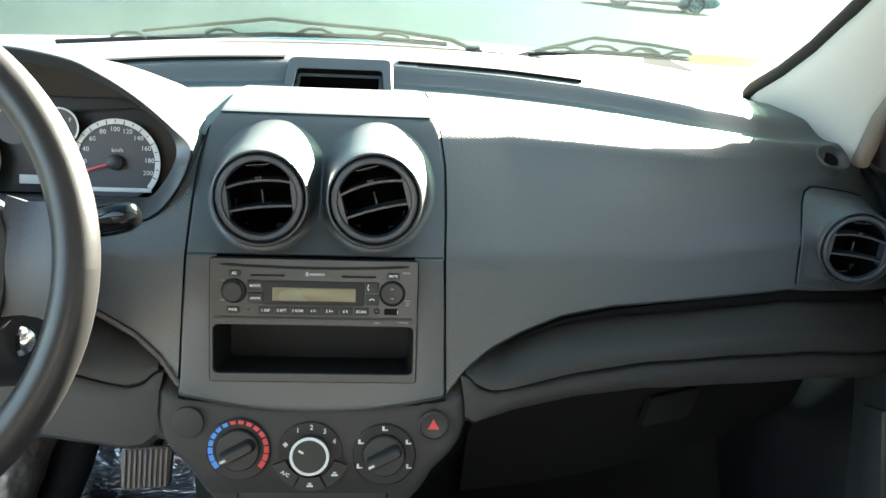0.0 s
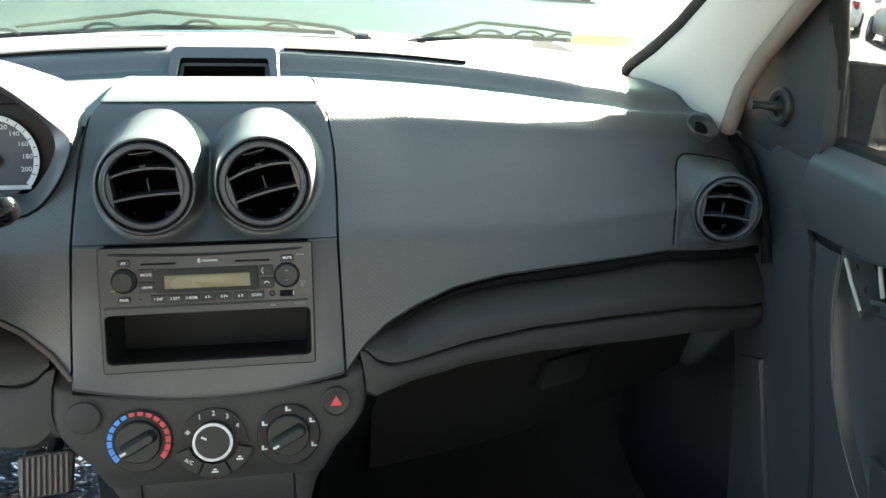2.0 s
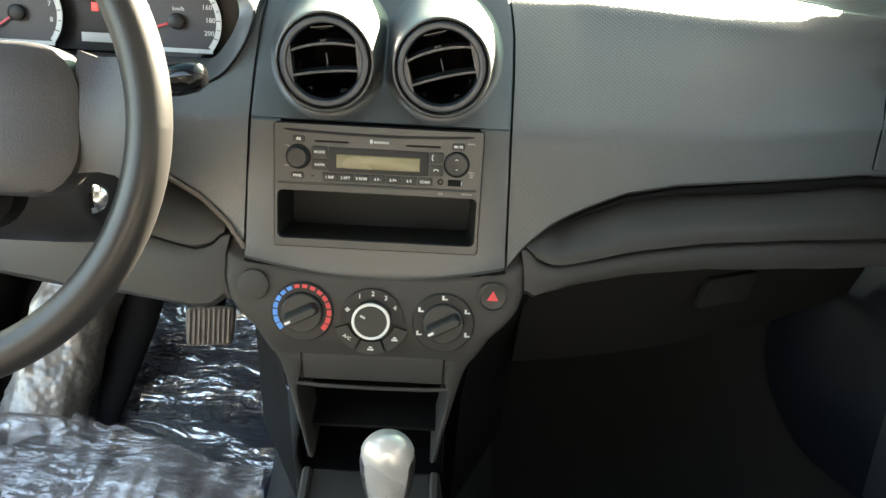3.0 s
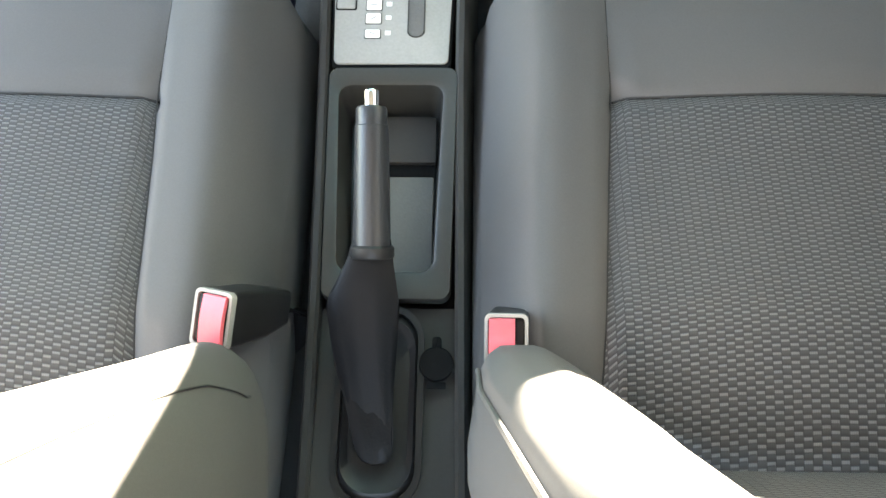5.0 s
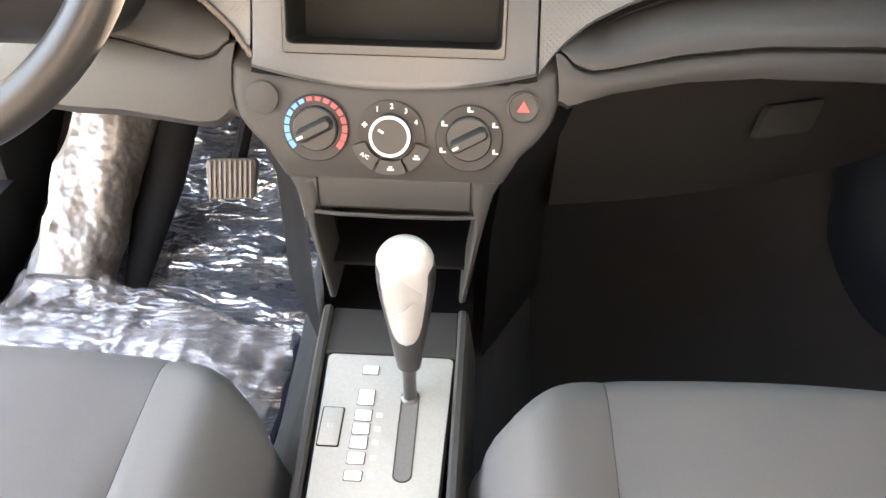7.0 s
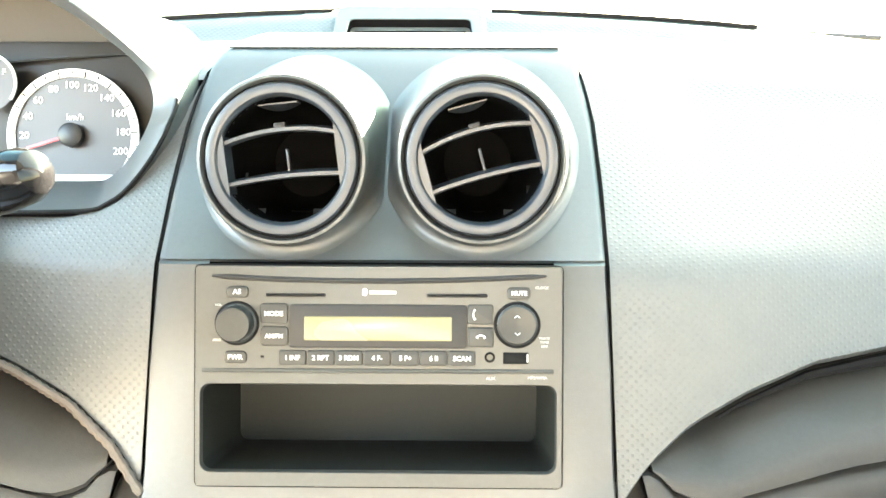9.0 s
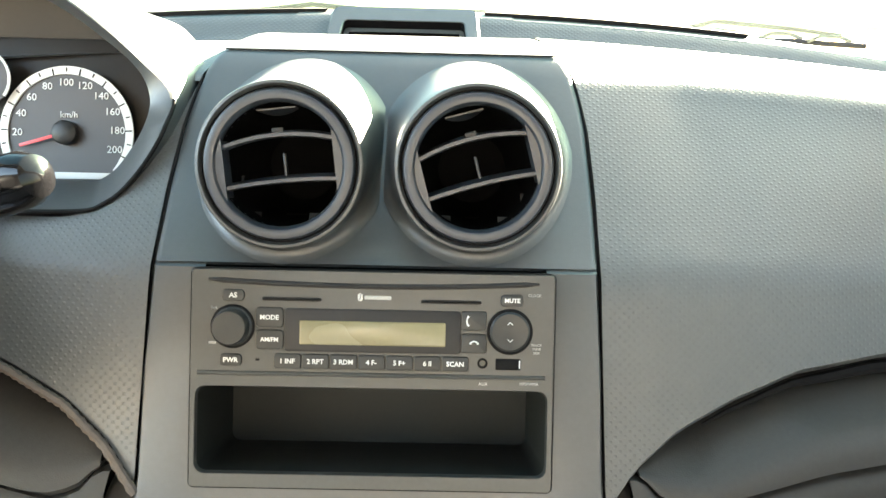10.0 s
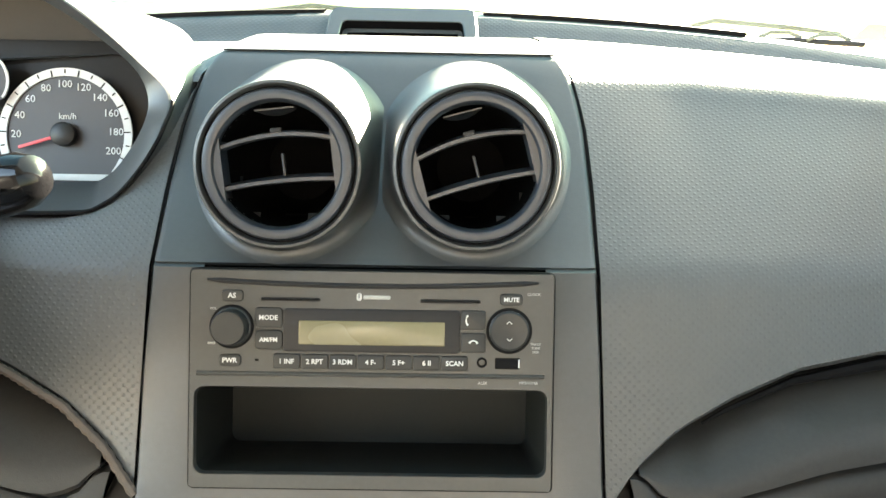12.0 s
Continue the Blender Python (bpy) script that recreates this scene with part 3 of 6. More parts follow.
H_EDGE = [(-0.29, 0.085, 0.7430), (-0.2304, 0.085, 0.7345), (-0.1984, 0.085, 0.7205), (-0.1645, 0.085, 0.6980), (-0.1385, 0.085, 0.6745), (-0.1225, 0.083, 0.6570), (-0.1232, 0.065, 0.6390), (-0.1350, 0.051, 0.6165), (-0.1510, 0.042, 0.6012), (-0.176, 0.038, 0.5970), (-0.29, 0.038, 0.5970)]
H_IN = [(-0.29, 0.094, 0.7290), (-0.222, 0.094, 0.7180), (-0.186, 0.092, 0.7030), (-0.157, 0.090, 0.6825), (-0.1420, 0.088, 0.6680), (-0.1358, 0.083, 0.6535), (-0.1388, 0.080, 0.6400), (-0.1480, 0.077, 0.6240), (-0.1610, 0.073, 0.6100), (-0.182, 0.072, 0.6070), (-0.29, 0.072, 0.6065)]


def between(p, q, f, up=0.0, out=0.0):
    return [tuple(Vector(a).lerp(Vector(b), f) + Vector((0, out, up if i < 6 else 0))) for i, (a, b) in enumerate(zip(p, q))]


deep = [(-0.29 + (x + 0.29) * 0.985, 0.172, 0.655 + (z - 0.655) * (0.97 if z > 0.655 else 1.6)) for x, y, z in H_IN]
part("instrument_hood", rings([hood_loop(h) for h in (H_BACK, between(H_BACK, H_RIDGE, 0.6, 0.010), H_RIDGE, between(H_RIDGE, H_EDGE, 0.5, 0.0025), between(H_RIDGE, H_EDGE, 0.92, 0.0012), H_EDGE)], False, False), M_TRIM, dashboard, "instrument hood with a sunlit top")
part("instrument_bezel", rings([hood_loop(h) for h in (H_EDGE, between(H_EDGE, H_IN, 0.10, 0, -0.0015), between(H_EDGE, H_IN, 0.85, 0, -0.001), H_IN)], False, False), M_TRIM, dashboard, "grey bezel round the instruments")
part("hood_lining", rings([hood_loop(h) for h in (H_IN, between(H_IN, deep, 0.06), between(H_IN, deep, 0.5), deep)], False, True), M_DARK, dashboard, "dark lining inside the hood")
part("bezel_joint", tube([Vector(p) + Vector((0, 0.0012, 0)) for p in hood_loop(H_EDGE)[26:52]], 0.0013, 6), M_BLACK, dashboard)

# ---- body shell: plain parts that close the car ----
shell = thing("car_body", "grey hatchback body shell around the cabin", "car body", kind="structure")


def ground_z(x, y):
    return -0.30 - 0.052 * x - 0.012 * y


# A pillars
def a_pillar(side):
    inner = [(0.612, 0.54, 0.645), (0.607, 0.514, 0.657), (0.605, 0.43, 0.696), (0.604, 0.358, 0.737), (0.600, 0.282, 0.787), (0.572, 0.07, 0.915), (0.538, -0.16, 1.05), (0.50, -0.30, 1.135)]
    outer = [(0.634, 0.275, 0.614), (0.634, 0.268, 0.632), (0.634, 0.255, 0.673), (0.632, 0.220, 0.719), (0.628, 0.138, 0.797), (0.605, -0.020, 0.925), (0.578, -0.21, 1.05), (0.555, -0.35, 1.135)]
    rows = []
    for a, b in zip(inner, outer):
        A, B = Vector(a), Vector(b)
        r = []
        for f in (-0.04, 0.0, 0.05, 0.15, 0.3, 0.5, 0.7, 0.85, 0.95, 1.0, 1.03):
            p = A.lerp(B, f)
            bulge = 0.016 * (max(0, 4 * f * (1 - f)) ** 0.7) - (0.02 if f < 0 or f > 1 else 0)
            p += Vector((-0.9, -0.25, 0.1)) * bulge
            r.append((side * p.x, p.y, p.z))
        rows.append(r)
    ob = part("pillar_trim", slab(rows, (0.02 * side, 0.03, 0.0)), M_PILLAR, shell, "pale beige plastic pillar trim")
    seal = [(side * (a[0] + 0.003), a[1] + 0.006, a[2] + 0.003) for a in inner]
    part("pillar_seal", tube(seal, 0.012, 10), M_RUBBER, shell, "black rubber windscreen edge")
    seal = [(side * (a[0] + 0.008), a[1] - 0.008, a[2]) for a in outer]
    part("door_seal", tube(seal, 0.011, 10), mat("seal_cloth", (0.16, 0.13, 0.11), 0.8), shell, "soft door seal")


a_pillar(1)
a_pillar(-1)

# windscreen
rows = []
for f in np.linspace(0, 1, 9):
    r = []
    for x in np.linspace(-1, 1, 17):
        base = Vector((x * 0.66, 0.70 - 0.12 * x * x, 0.682))
        head = Vector((x * 0.53, -0.18 - 0.12 * x * x, 1.15 - 0.02 * x * x))
        p = base.lerp(head, f)
        p.z += 0.03 * 4 * f * (1 - f) * 0.5
        r.append(p)
    rows.append(r)
screen = part("windscreen", slab(rows, (0, 0.004, 0.003)), M_SCREEN, shell, "dusty windscreen glass")
screen.visible_shadow = False

rows = [[(x, y, z - 0.04 * (x / 0.7) ** 2) for x in np.linspace(-0.68, 0.68, 11)] for y, z in ((0.52, 0.672), (0.62, 0.676), (0.74, 0.672), (0.78, 0.64))]
part("cowl", slab(rows, (0, 0, -0.02)), mat("cowl_plastic", (0.085, 0.088, 0.072), 0.7, vary=0.2, bump=0.3, bscale=300), shell, "dark cowl under the windscreen")

# roof, headliner, rear closing walls
rows = [[(x, y, 1.155 - 0.03 * (x / 0.55) ** 2 + 0.02 * math.sin((y + 1.9) / 1.75 * math.pi)) for x in np.linspace(-0.56, 0.56, 9)] for y in (-0.16, -0.5, -0.9, -1.3, -1.7, -1.95)]
for k, x in enumerate(np.linspace(-0.56, 0.56, 9)):
    rows[0][k] = (x, -0.16 - 0.13 * (x / 0.56) ** 2, rows[0][k][2] - 0.012)
part("roof", slab(rows, (0, 0, 0.035)), M_ROOFCLOTH, shell, "pale headliner under the roof")
part("rear_wall", box(1.36, 0.03, 0.95, 0.0, pose(0, -1.97, 0.17)), M_TRIM, shell)
for s in (-1, 1):
    part("rear_quarter", box(0.06, 0.75, 0.85, 0.01, pose(s * 0.70, -1.57, 0.20)), M_BODY, shell)
    part("rear_pillar", box(0.05, 0.16, 0.60, 0.01, pose(s * 0.64, -1.85, 0.88, 0, -s * 9, 0)), M_PILLAR, shell)
    part("middle_pillar", box(0.05, 0.12, 1.1, 0.01, pose(s * 0.645, -0.86, 0.60, 0, -s * 5, 0)), M_PILLAR, shell)
    part("roof_rail", tube([(s * 0.545, -0.30, 1.12), (s * 0.57, -0.9, 1.14), (s * 0.56, -1.9, 1.12)], 0.028, 8), M_PILLAR, shell)

# bonnet and cowl ahead of the screen
rows = [[(x, y, z - 0.05 * (x / 0.7) ** 2) for x in np.linspace(-0.70, 0.70, 13)] for y, z in ((0.66, 0.60), (0.74, 0.645), (0.84, 0.635), (0.841, 0.664), (0.87, 0.672), (1.1, 0.650), (1.4, 0.57), (1.6, 0.42))]
part("bonnet", slab(rows, (0, 0, -0.03)), M_BODY, shell, "grey painted bonnet")

# floor, firewall, tunnel
floor_ob = thing("floor", "dark carpeted car floor rising to the firewall", "floor", kind="structure")
rows = []
for y, z in ((-1.95, 0.0), (-1.0, 0.0), (-0.4, 0.0), (0.0, 0.0), (0.22, 0.01), (0.36, 0.06), (0.50, 0.17), (0.58, 0.32), (0.62, 0.50), (0.63, 0.64)):
    rows.append([(x, y, z) for x in np.linspace(-0.70, 0.70, 15)])
part("kick_wall", box(0.02, 0.56, 0.58, 0.004, pose(0.70, 0.37, 0.28)), M_FLOORDARK, floor_ob, "black footwell side")
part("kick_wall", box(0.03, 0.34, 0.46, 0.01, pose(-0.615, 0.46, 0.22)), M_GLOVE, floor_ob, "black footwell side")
part("end_wall", box(0.02, 0.44, 0.13, 0.004, pose(0.70, 0.43, 0.592)), M_FLOORDARK, floor_ob, "black end wall behind the dashboard")
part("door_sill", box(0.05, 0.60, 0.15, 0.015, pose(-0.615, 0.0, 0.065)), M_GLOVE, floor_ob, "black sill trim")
part("carpet", slab(rows, (0, 0.02, -0.03)), M_FLOORDARK, floor_ob, "black carpet")
rows = []
for y in np.linspace(-1.2, 0.60, 12):
    up = 0.0 if y < 0.0 else 0.25 * y
    rows.append([(x, y, z + up) for x, z in ((-0.15, -0.005), (-0.135, 0.05), (-0.10, 0.12), (-0.06, 0.14), (0.06, 0.14), (0.10, 0.12), (0.135, 0.05), (0.15, -0.005))])
part("tunnel", sheet(rows), M_FLOORDARK, floor_ob, "carpeted centre tunnel")

# ---- centre stack fittings ----
INS = basis((0, -0.0165, 0.5275), (1, 0, 0), (0, 0.283, 0.959), (0, -0.959, 0.283))


def uv(px, py):
    """Local place on the radio insert from its layout grid (639 x 387 units, origin 342, 475)."""
    b = (py - 475 - 10 * (px - 342) / 639) / 387
    a = (px - 342 + 7 * b) / 639
    return (a - 0.5) * 0.182, (0.5 - b) * 0.1095


def on(px, py, h=0.0):
    u, v = uv(px, py)
    return INS @ Matrix.Translation((u, v, h))


U = 0.182 / 639

part("insert_gap", frame_plate(rrect(0.1832, 0.1108, 0.003), rrect(0.1800, 0.1075, 0.003), 0.008, 0.008, 0.0003, INS @ Matrix.Translation((0, 0, 0.0010))), M_BLACK, dashboard)
radio = thing("car_radio", "dark grey car radio with amber display and storage slot", "radio")
cub = uv(656, 764)
hole = rrect(617 * U, 152 * 0.1095 / 387, 0.005)
outer = rrect(0.182, 0.1095, 0.002)
hx = [(x + cub[0], y + cub[1]) for x, y in hole]
loops = [[(x, y, -0.004) for x, y in outer], [(x, y, 0.0012) for x, y in outer], [(x * 0.996, y * 0.994, 0.0022) for x, y in outer],
         [(x * 1.006 - cub[0] * 0.006, y + (0.0006 if y > cub[1] else -0.0006), 0.0022) for x, y in hx], [(x, y, 0.0010) for x, y in hx], [(x, y, -0.002) for x, y in hx]]
part("slot_lining", rings([[(x, y, -0.0015) for x, y in hx], [(x * 0.97, y, -0.062) for x, y in hx]], False, True, INS), M_SLOT, radio, "black storage slot lining")
part("faceplate", rings(loops, False, False, INS), M_RADIO, radio, "matt dark grey radio fascia")


def raised(px, py, w, h, up, r, material, name, parent=None, base=0.0022):
    return part(name, plate(rrect(w * U, h * U, min(r, h * U * 0.48)), up, 0.0006, on(px, py, base + up)), material, parent or radio)


# arched brow over the controls
pts = []
for k in range(25):
    px = 372 + (952 - 372) * k / 24
    py = 497 + 9 * (1 - ((px - 662) / 290) ** 2) + (px - 662) * 0.012
    pts.append((px, py))
part("brow", tube([on(x, y, 0.0022).translation for x, y in pts], [0.0006] + [0.0013] * 23 + [0.0006], 8), M_DARK, radio)
part("lower_ledge", tube([on(x, 663 + (x - 662) * 0.014, 0.0022).translation for x in np.linspace(352, 962, 12)], 0.0011, 8), M_RADIO, radio)
raised(517, 529, 104, 7, 0.0008, 0.0008, M_DARK, "disc_groove")
raised(797, 533, 106, 7, 0.0008, 0.0008, M_DARK, "disc_groove")
raised(659, 585, 310, 76, 0.0008, 0.002, M_DARK, "display_surround")
lcd = raised(659, 589, 256, 42, 0.0005, 0.0006, M_LCD, "display", base=0.0031)
lcd["label"] = "unlit amber display"
for px, py, w, h, txt, sz in ((416, 522, 38, 20, "AS", 0.0036), (904, 530, 40, 21, "MUTE", 0.0030), (411, 636, 38, 21, "PWR", 0.0034), (479, 561, 48, 36, "MODE", 0.0033), (479, 600, 48, 34, "AM/FM", 0.0030)):
    b = raised(px, py, w, h, 0.0014, 0.002, M_BUTTON, "button")
    words(txt, sz, on(px, py, 0.0038), M_WHITE, b, bold=0.00006)
for k, txt in enumerate(("1 INF", "2 RPT", "3 RDM", "4 F-", "5 F+", "6 II", "SCAN")):
    px, py = 510 + 49 * k, 638 + 0.75 * k
    b = raised(px, py, 47, 26, 0.0014, 0.0012, M_BUTTON, "preset_button")
    words(txt, 0.0034, on(px, py, 0.0038), M_WHITE, b, bold=0.00006)
for py in (566, 606):
    b = raised(837, py, 44, 34, 0.0014, 0.0012, M_BUTTON, "phone_button")
    o = on(837, py, 0.0038)
    arc = [o @ Vector((0.0022 * math.cos(a), 0.0022 * math.sin(a) - 0.001, 0)) for a in np.linspace(0.4, math.pi - 0.4, 8)]
    if py == 566:
        arc = [o @ Vector((-0.002 - 0.0016 * math.cos(a), 0.0026 * math.sin(a), 0)) for a in np.linspace(-1.2, 1.2, 8)]
    part("phone_mark", tube(arc, [0.0007, 0.0005, 0.0004, 0.0004, 0.0004, 0.0004, 0.0005, 0.0007], 6), M_WHITE, b)
part("volume_knob", lathe([(0.0098, 0), (0.0098, 0.001), (0.0090, 0.0015), (0.0087, 0.0075), (0.0080, 0.0088), (0.0052, 0.0090), (0.0, 0.0088)], 40, on(414, 577, 0.0022)), M_BUTTON, radio, "round volume knob")
part("knob_seat", lathe([(0.0110, 0), (0.0110, 0.0008), (0.0102, 0.0012), (0.0, 0.0012)], 40, on(414, 577, 0.0020)), M_BLACK, radio)
kr = part("tuning_button", lathe([(0.0100, 0), (0.0100, 0.0018), (0.0090, 0.0026), (0.0045, 0.0022), (0.0, 0.0020)], 40, on(900, 585, 0.0022)), M_BUTTON, radio, "round tuning button")
part("knob_seat", lathe([(0.0115, 0), (0.0115, 0.0008), (0.0106, 0.0012), (0.0, 0.0012)], 40, on(900, 585, 0.0020)), M_BLACK, radio)
for s in (1, -1):
    o = on(900, 585 - 15 * s, 0.0046)
    part("arrow_mark", tube([o @ Vector((-0.0013, -0.0006 * s, 0)), o @ Vector((0, 0.0006 * s, 0)), o @ Vector((0.0013, -0.0006 * s, 0))], 0.00022, 6), M_WHITE, kr)
part("aux_socket", lathe([(0.0026, 0), (0.0026, 0.0006), (0.0016, 0.0008), (0.0014, -0.0005), (0, -0.0005)], 20, on(852, 641, 0.0022)), M_BLACK, radio)
raised(897, 643, 44, 20, 0.0007, 0.0006, M_BLACK, "usb_socket")
raised(917, 643, 3, 15, 0.0010, 0.0002, M_WHITE, "usb_edge")
raised(457, 636, 7, 4, 0.0004, 0.0003, M_BLACK, "pin_hole")
for txt, px, py, sz in (("CLOCK", 944, 521, 0.0020), ("VOL", 382, 545, 0.0018), ("AUX", 853, 678, 0.0022), ("MP3/WMA", 934, 678, 0.0021), ("TRACK", 947, 609, 0.0017), ("TUNE", 947, 616, 0.0017), ("SEEK", 947, 623, 0.0017)):
    words(txt, sz, on(px, py, 0.0023), M_GREYPRINT, radio)
raised(378, 606, 14, 5, 0.0002, 0.0003, M_GREYPRINT, "print_bar")
raised(637, 525, 9, 14, 0.0003, 0.0012, M_WHITE, "maker_mark")
raised(668, 526, 48, 7, 0.0003, 0.0005, M_GREYPRINT, "maker_bar")


# round vents
def vent(name, centre, normal, roll, r=0.0385, panel=False, parent=None):
    n = Vector(normal).normalized()
    u = Vector((0, 0, 1)).cross(n).normalized()
    v = n.cross(u)
    m = basis(centre, u, v, n)
    k = r / 0.0385
    if panel:
        # a hooded sleeve that runs back and melts into the laid-back panel
        pn = Vector((0, -0.651, 0.759))
        p0 = Vector((0, 0.0098, 0.577))
        loops = [[m @ Vector((q * math.cos(a), q * math.sin(a), h)) for a in np.linspace(0, 2 * math.pi, 72, endpoint=False)] for q, h in ((0.0392, -0.006), (0.0397, 0.0010), (0.0406, 0.0026), (0.0420, 0.0022), (0.0428, 0.0004))]
        deep, foot, land = [], [], []
        for i, a in enumerate(np.linspace(0, 2 * math.pi, 72, endpoint=False)):
            p = loops[-1][i]
            wide = 0.0444 - 0.0026 * max(0.0, math.sin(a))
            q = m @ Vector((wide * math.cos(a), wide * math.sin(a), 0))
            c = q + Vector((0, 1, 0)) * ((p0 - q).dot(pn) / pn.y)
            out = (q - Vector(centre))
            out = (out - pn * out.dot(pn)).normalized()
            reach = 0.012 - 0.005 * max(0.0, math.sin(a))
            e = c + out * reach
            side = 1 if centre[0] > 0 else -1
            e.x = side * max(side * e.x, 0.0009)
            c.x = side * max(side * c.x, 0.0022)
            deep.append(p)
            foot.append(c)
            land.append(e + pn * 0.0002)
        for f in (0.12, 0.3, 0.5, 0.68, 0.82, 0.92, 1.0):
            loops.append([(1 - f) ** 2 * p + 2 * f * (1 - f) * (p * 0.12 + c * 0.88) + f * f * e for p, c, e in zip(deep, foot, land)])
        g = part(name, rings(loops, False, False), M_TRIM, parent, "flared vent housing")
    else:
        g = part(name, lathe([(0.0392 * k, -0.006), (0.0397 * k, 0.0010), (0.0406 * k, 0.0020), (0.0425 * k, 0.0)] + [(0.0440 * k, -0.007)], 64, m), M_TRIM, parent, "flared vent housing")
    part("dark_collar", lathe([(0.0398 * k, -0.0020), (0.0378 * k, -0.0020)], 64, m), M_BLACK, g)
    part("ring", lathe([(0.0384 * k, -0.006), (0.0383 * k, 0.0008), (0.0374 * k, 0.0030), (0.0352 * k, 0.0038), (0.0330 * k, 0.0032), (0.0320 * k, 0.0016), (0.0315 * k, -0.003), (0.0314 * k, -0.006)], 64, m), M_RING, g, "satin grey vent ring")
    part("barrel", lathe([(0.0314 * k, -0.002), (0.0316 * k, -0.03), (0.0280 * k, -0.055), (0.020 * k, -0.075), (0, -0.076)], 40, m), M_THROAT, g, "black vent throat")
    mr = m @ pose(0, 0, 0, 0, 0, roll)
    # side cheeks that give the opening straight flanks
    for s in (-1, 1):
        out = [(s * 0.0320 * k * math.cos(a), 0.0320 * k * math.sin(a)) for a in np.linspace(-0.52, 0.52, 9)]
        loops = [[(x, y, z) for x, y in out] + [(s * 0.0278 * k, 0.0320 * k * math.sin(0.52) * f, z) for f in (0.99, 0.5, 0, -0.5, -0.99)] for z in (-0.012, 0.0004, 0.0018)]
        part("cheek", rings(loops, m=mr), M_RING, g)
    for h, bend in ((0.0108, 0.0042), (-0.0098, 0.0016)):
        rows = []
        for j in range(13):
            x = (-1 + j / 6) * 0.0290 * k
            bow = bend * (1 - (x / 0.029) ** 2)
            rows.append([(x, h * k + bow + t, z) for t, z in ((0.0030, -0.016), (0.0016, -0.003), (0.0010, 0.0000), (-0.0008, 0.0000), (-0.0014, -0.003), (-0.0004, -0.016))])
        part("slat", rings(rows, m=mr), M_RING, g)
    part("tab", box(0.0013, 0.015, 0.004, 0.0005, mr @ Matrix.Translation((0.0005, -0.0015, -0.014))), M_RING, g)
    part("knob", box(0.006, 0.003, 0.003, 0.0008, mr @ Matrix.Translation((0.0005, 0.0172, -0.003))), M_DARK, g)
    rows = [[(x, 0.0282 * k - 0.0026 * (1 - (x / 0.010) ** 2) * f, -0.006 - 0.010 * f) for x in np.linspace(-0.010, 0.010, 7)] for f in (0, 0.5, 1)]
    part("wheel_slot", mv(slab(rows, (0, 0.0008, 0)), mr), M_RING, g)
    return g


vent("round_vent", VENT_L, (0.0, -0.98, 0.20), 6.5, panel=True, parent=dashboard)
vent("round_vent", VENT_R, (0.0, -0.98, 0.20), 15, panel=True, parent=dashboard)
# pod round the outer vent, flush in the fascia's end
POD = [(0.504, 0.519), (0.507, 0.533), (0.512, 0.555), (0.519, 0.576), (0.528, 0.598), (0.536, 0.6075), (0.547, 0.6108), (0.560, 0.6100), (0.611, 0.6010), (0.638, 0.594), (0.650, 0.580), (0.655, 0.55), (0.656, 0.507), (0.620, 0.5010), (0.58, 0.5060), (0.55, 0.5115), (0.520, 0.5165)]
SIDE_VENT, SIDE_AXIS, SIDE_R = (0.5800, 0.134, 0.5505), (-0.12, -0.978, 0.16), 0.0385


def pod_reach(a):
    """How far the pod's outline lies from the vent's axis in a direction."""
    c, d = Vector((SIDE_VENT[0], SIDE_VENT[2])), Vector((math.cos(a), math.sin(a)))
    for p, q in zip(POD, POD[1:] + POD[:1]):
        p, q = Vector(p) - c, Vector(q) - c
        e = q - p
        k = d.x * e.y - d.y * e.x
        if abs(k) > 1e-9:
            t, w = (p.x * e.y - p.y * e.x) / k, (p.x * d.y - p.y * d.x) / k
            if t > 0 and -1e-6 <= w <= 1 + 1e-6:
                return c + d * t
    return c


sn = Vector(SIDE_AXIS).normalized()
su = Vector((0, 0, 1)).cross(sn).normalized()
SM = basis(SIDE_VENT, su, sn.cross(su), sn)
turns = np.linspace(0, 2 * math.pi, 96, endpoint=False)
lip = [SM @ Vector((1.105 * SIDE_R * math.cos(a), 1.105 * SIDE_R * math.sin(a), -0.003)) for a in turns]
rim_pts = []
for a in turns:
    q = pod_reach(a)
    rim_pts.append(Vector(face_point(q.x, base_z(q.x, q.y))))
loops = [[p + Vector((0, 0.006, 0)) for p in rim_pts], [p + Vector((0, -0.0015, 0)) for p in rim_pts]]
for f in (0.04, 0.10, 0.2, 0.32, 0.45, 0.6, 0.75, 0.88, 1.0):
    loops.append([(1 - f) ** 2 * (p + Vector((0, -0.003, 0))) + 2 * f * (1 - f) * (p.lerp(q, 0.62) + Vector((0, 0.002, 0))) + f * f * q for p, q in zip(rim_pts, lip)])
part("vent_pod", rings(loops, False, False), M_SMOOTH, dashboard, "satin grey pod round the side vent")
part("pod_joint", tube([face_point(x, base_z(x, z), 0.0002) for x, z in POD[:10]], 0.0014, 6), M_BLACK, dashboard)
vent("side_vent", SIDE_VENT, SIDE_AXIS, -6, SIDE_R, parent=dashboard)
# dark gap between the fascia's end and the jamb
part("end_gap", tube([(0.661, 0.300, 0.604), (0.660, 0.272, 0.599), (0.659, 0.230, 0.586), (0.659, 0.192, 0.548), (0.659, 0.164, 0.501), (0.660, 0.155, 0.470)], 0.0070, 10), M_BLACK, dashboard)

# demister grille on the deck: a raised tilted surround with a black opening
DM = basis((0, 0.3050, 0.6895), (1, 0, 0), (0, 0.848, 0.530), (0, -0.530, 0.848))
hole = [(x * (1 - 1.2 * y), y - 0.006) for x, y in rrect(0.104, 0.040, 0.004)]
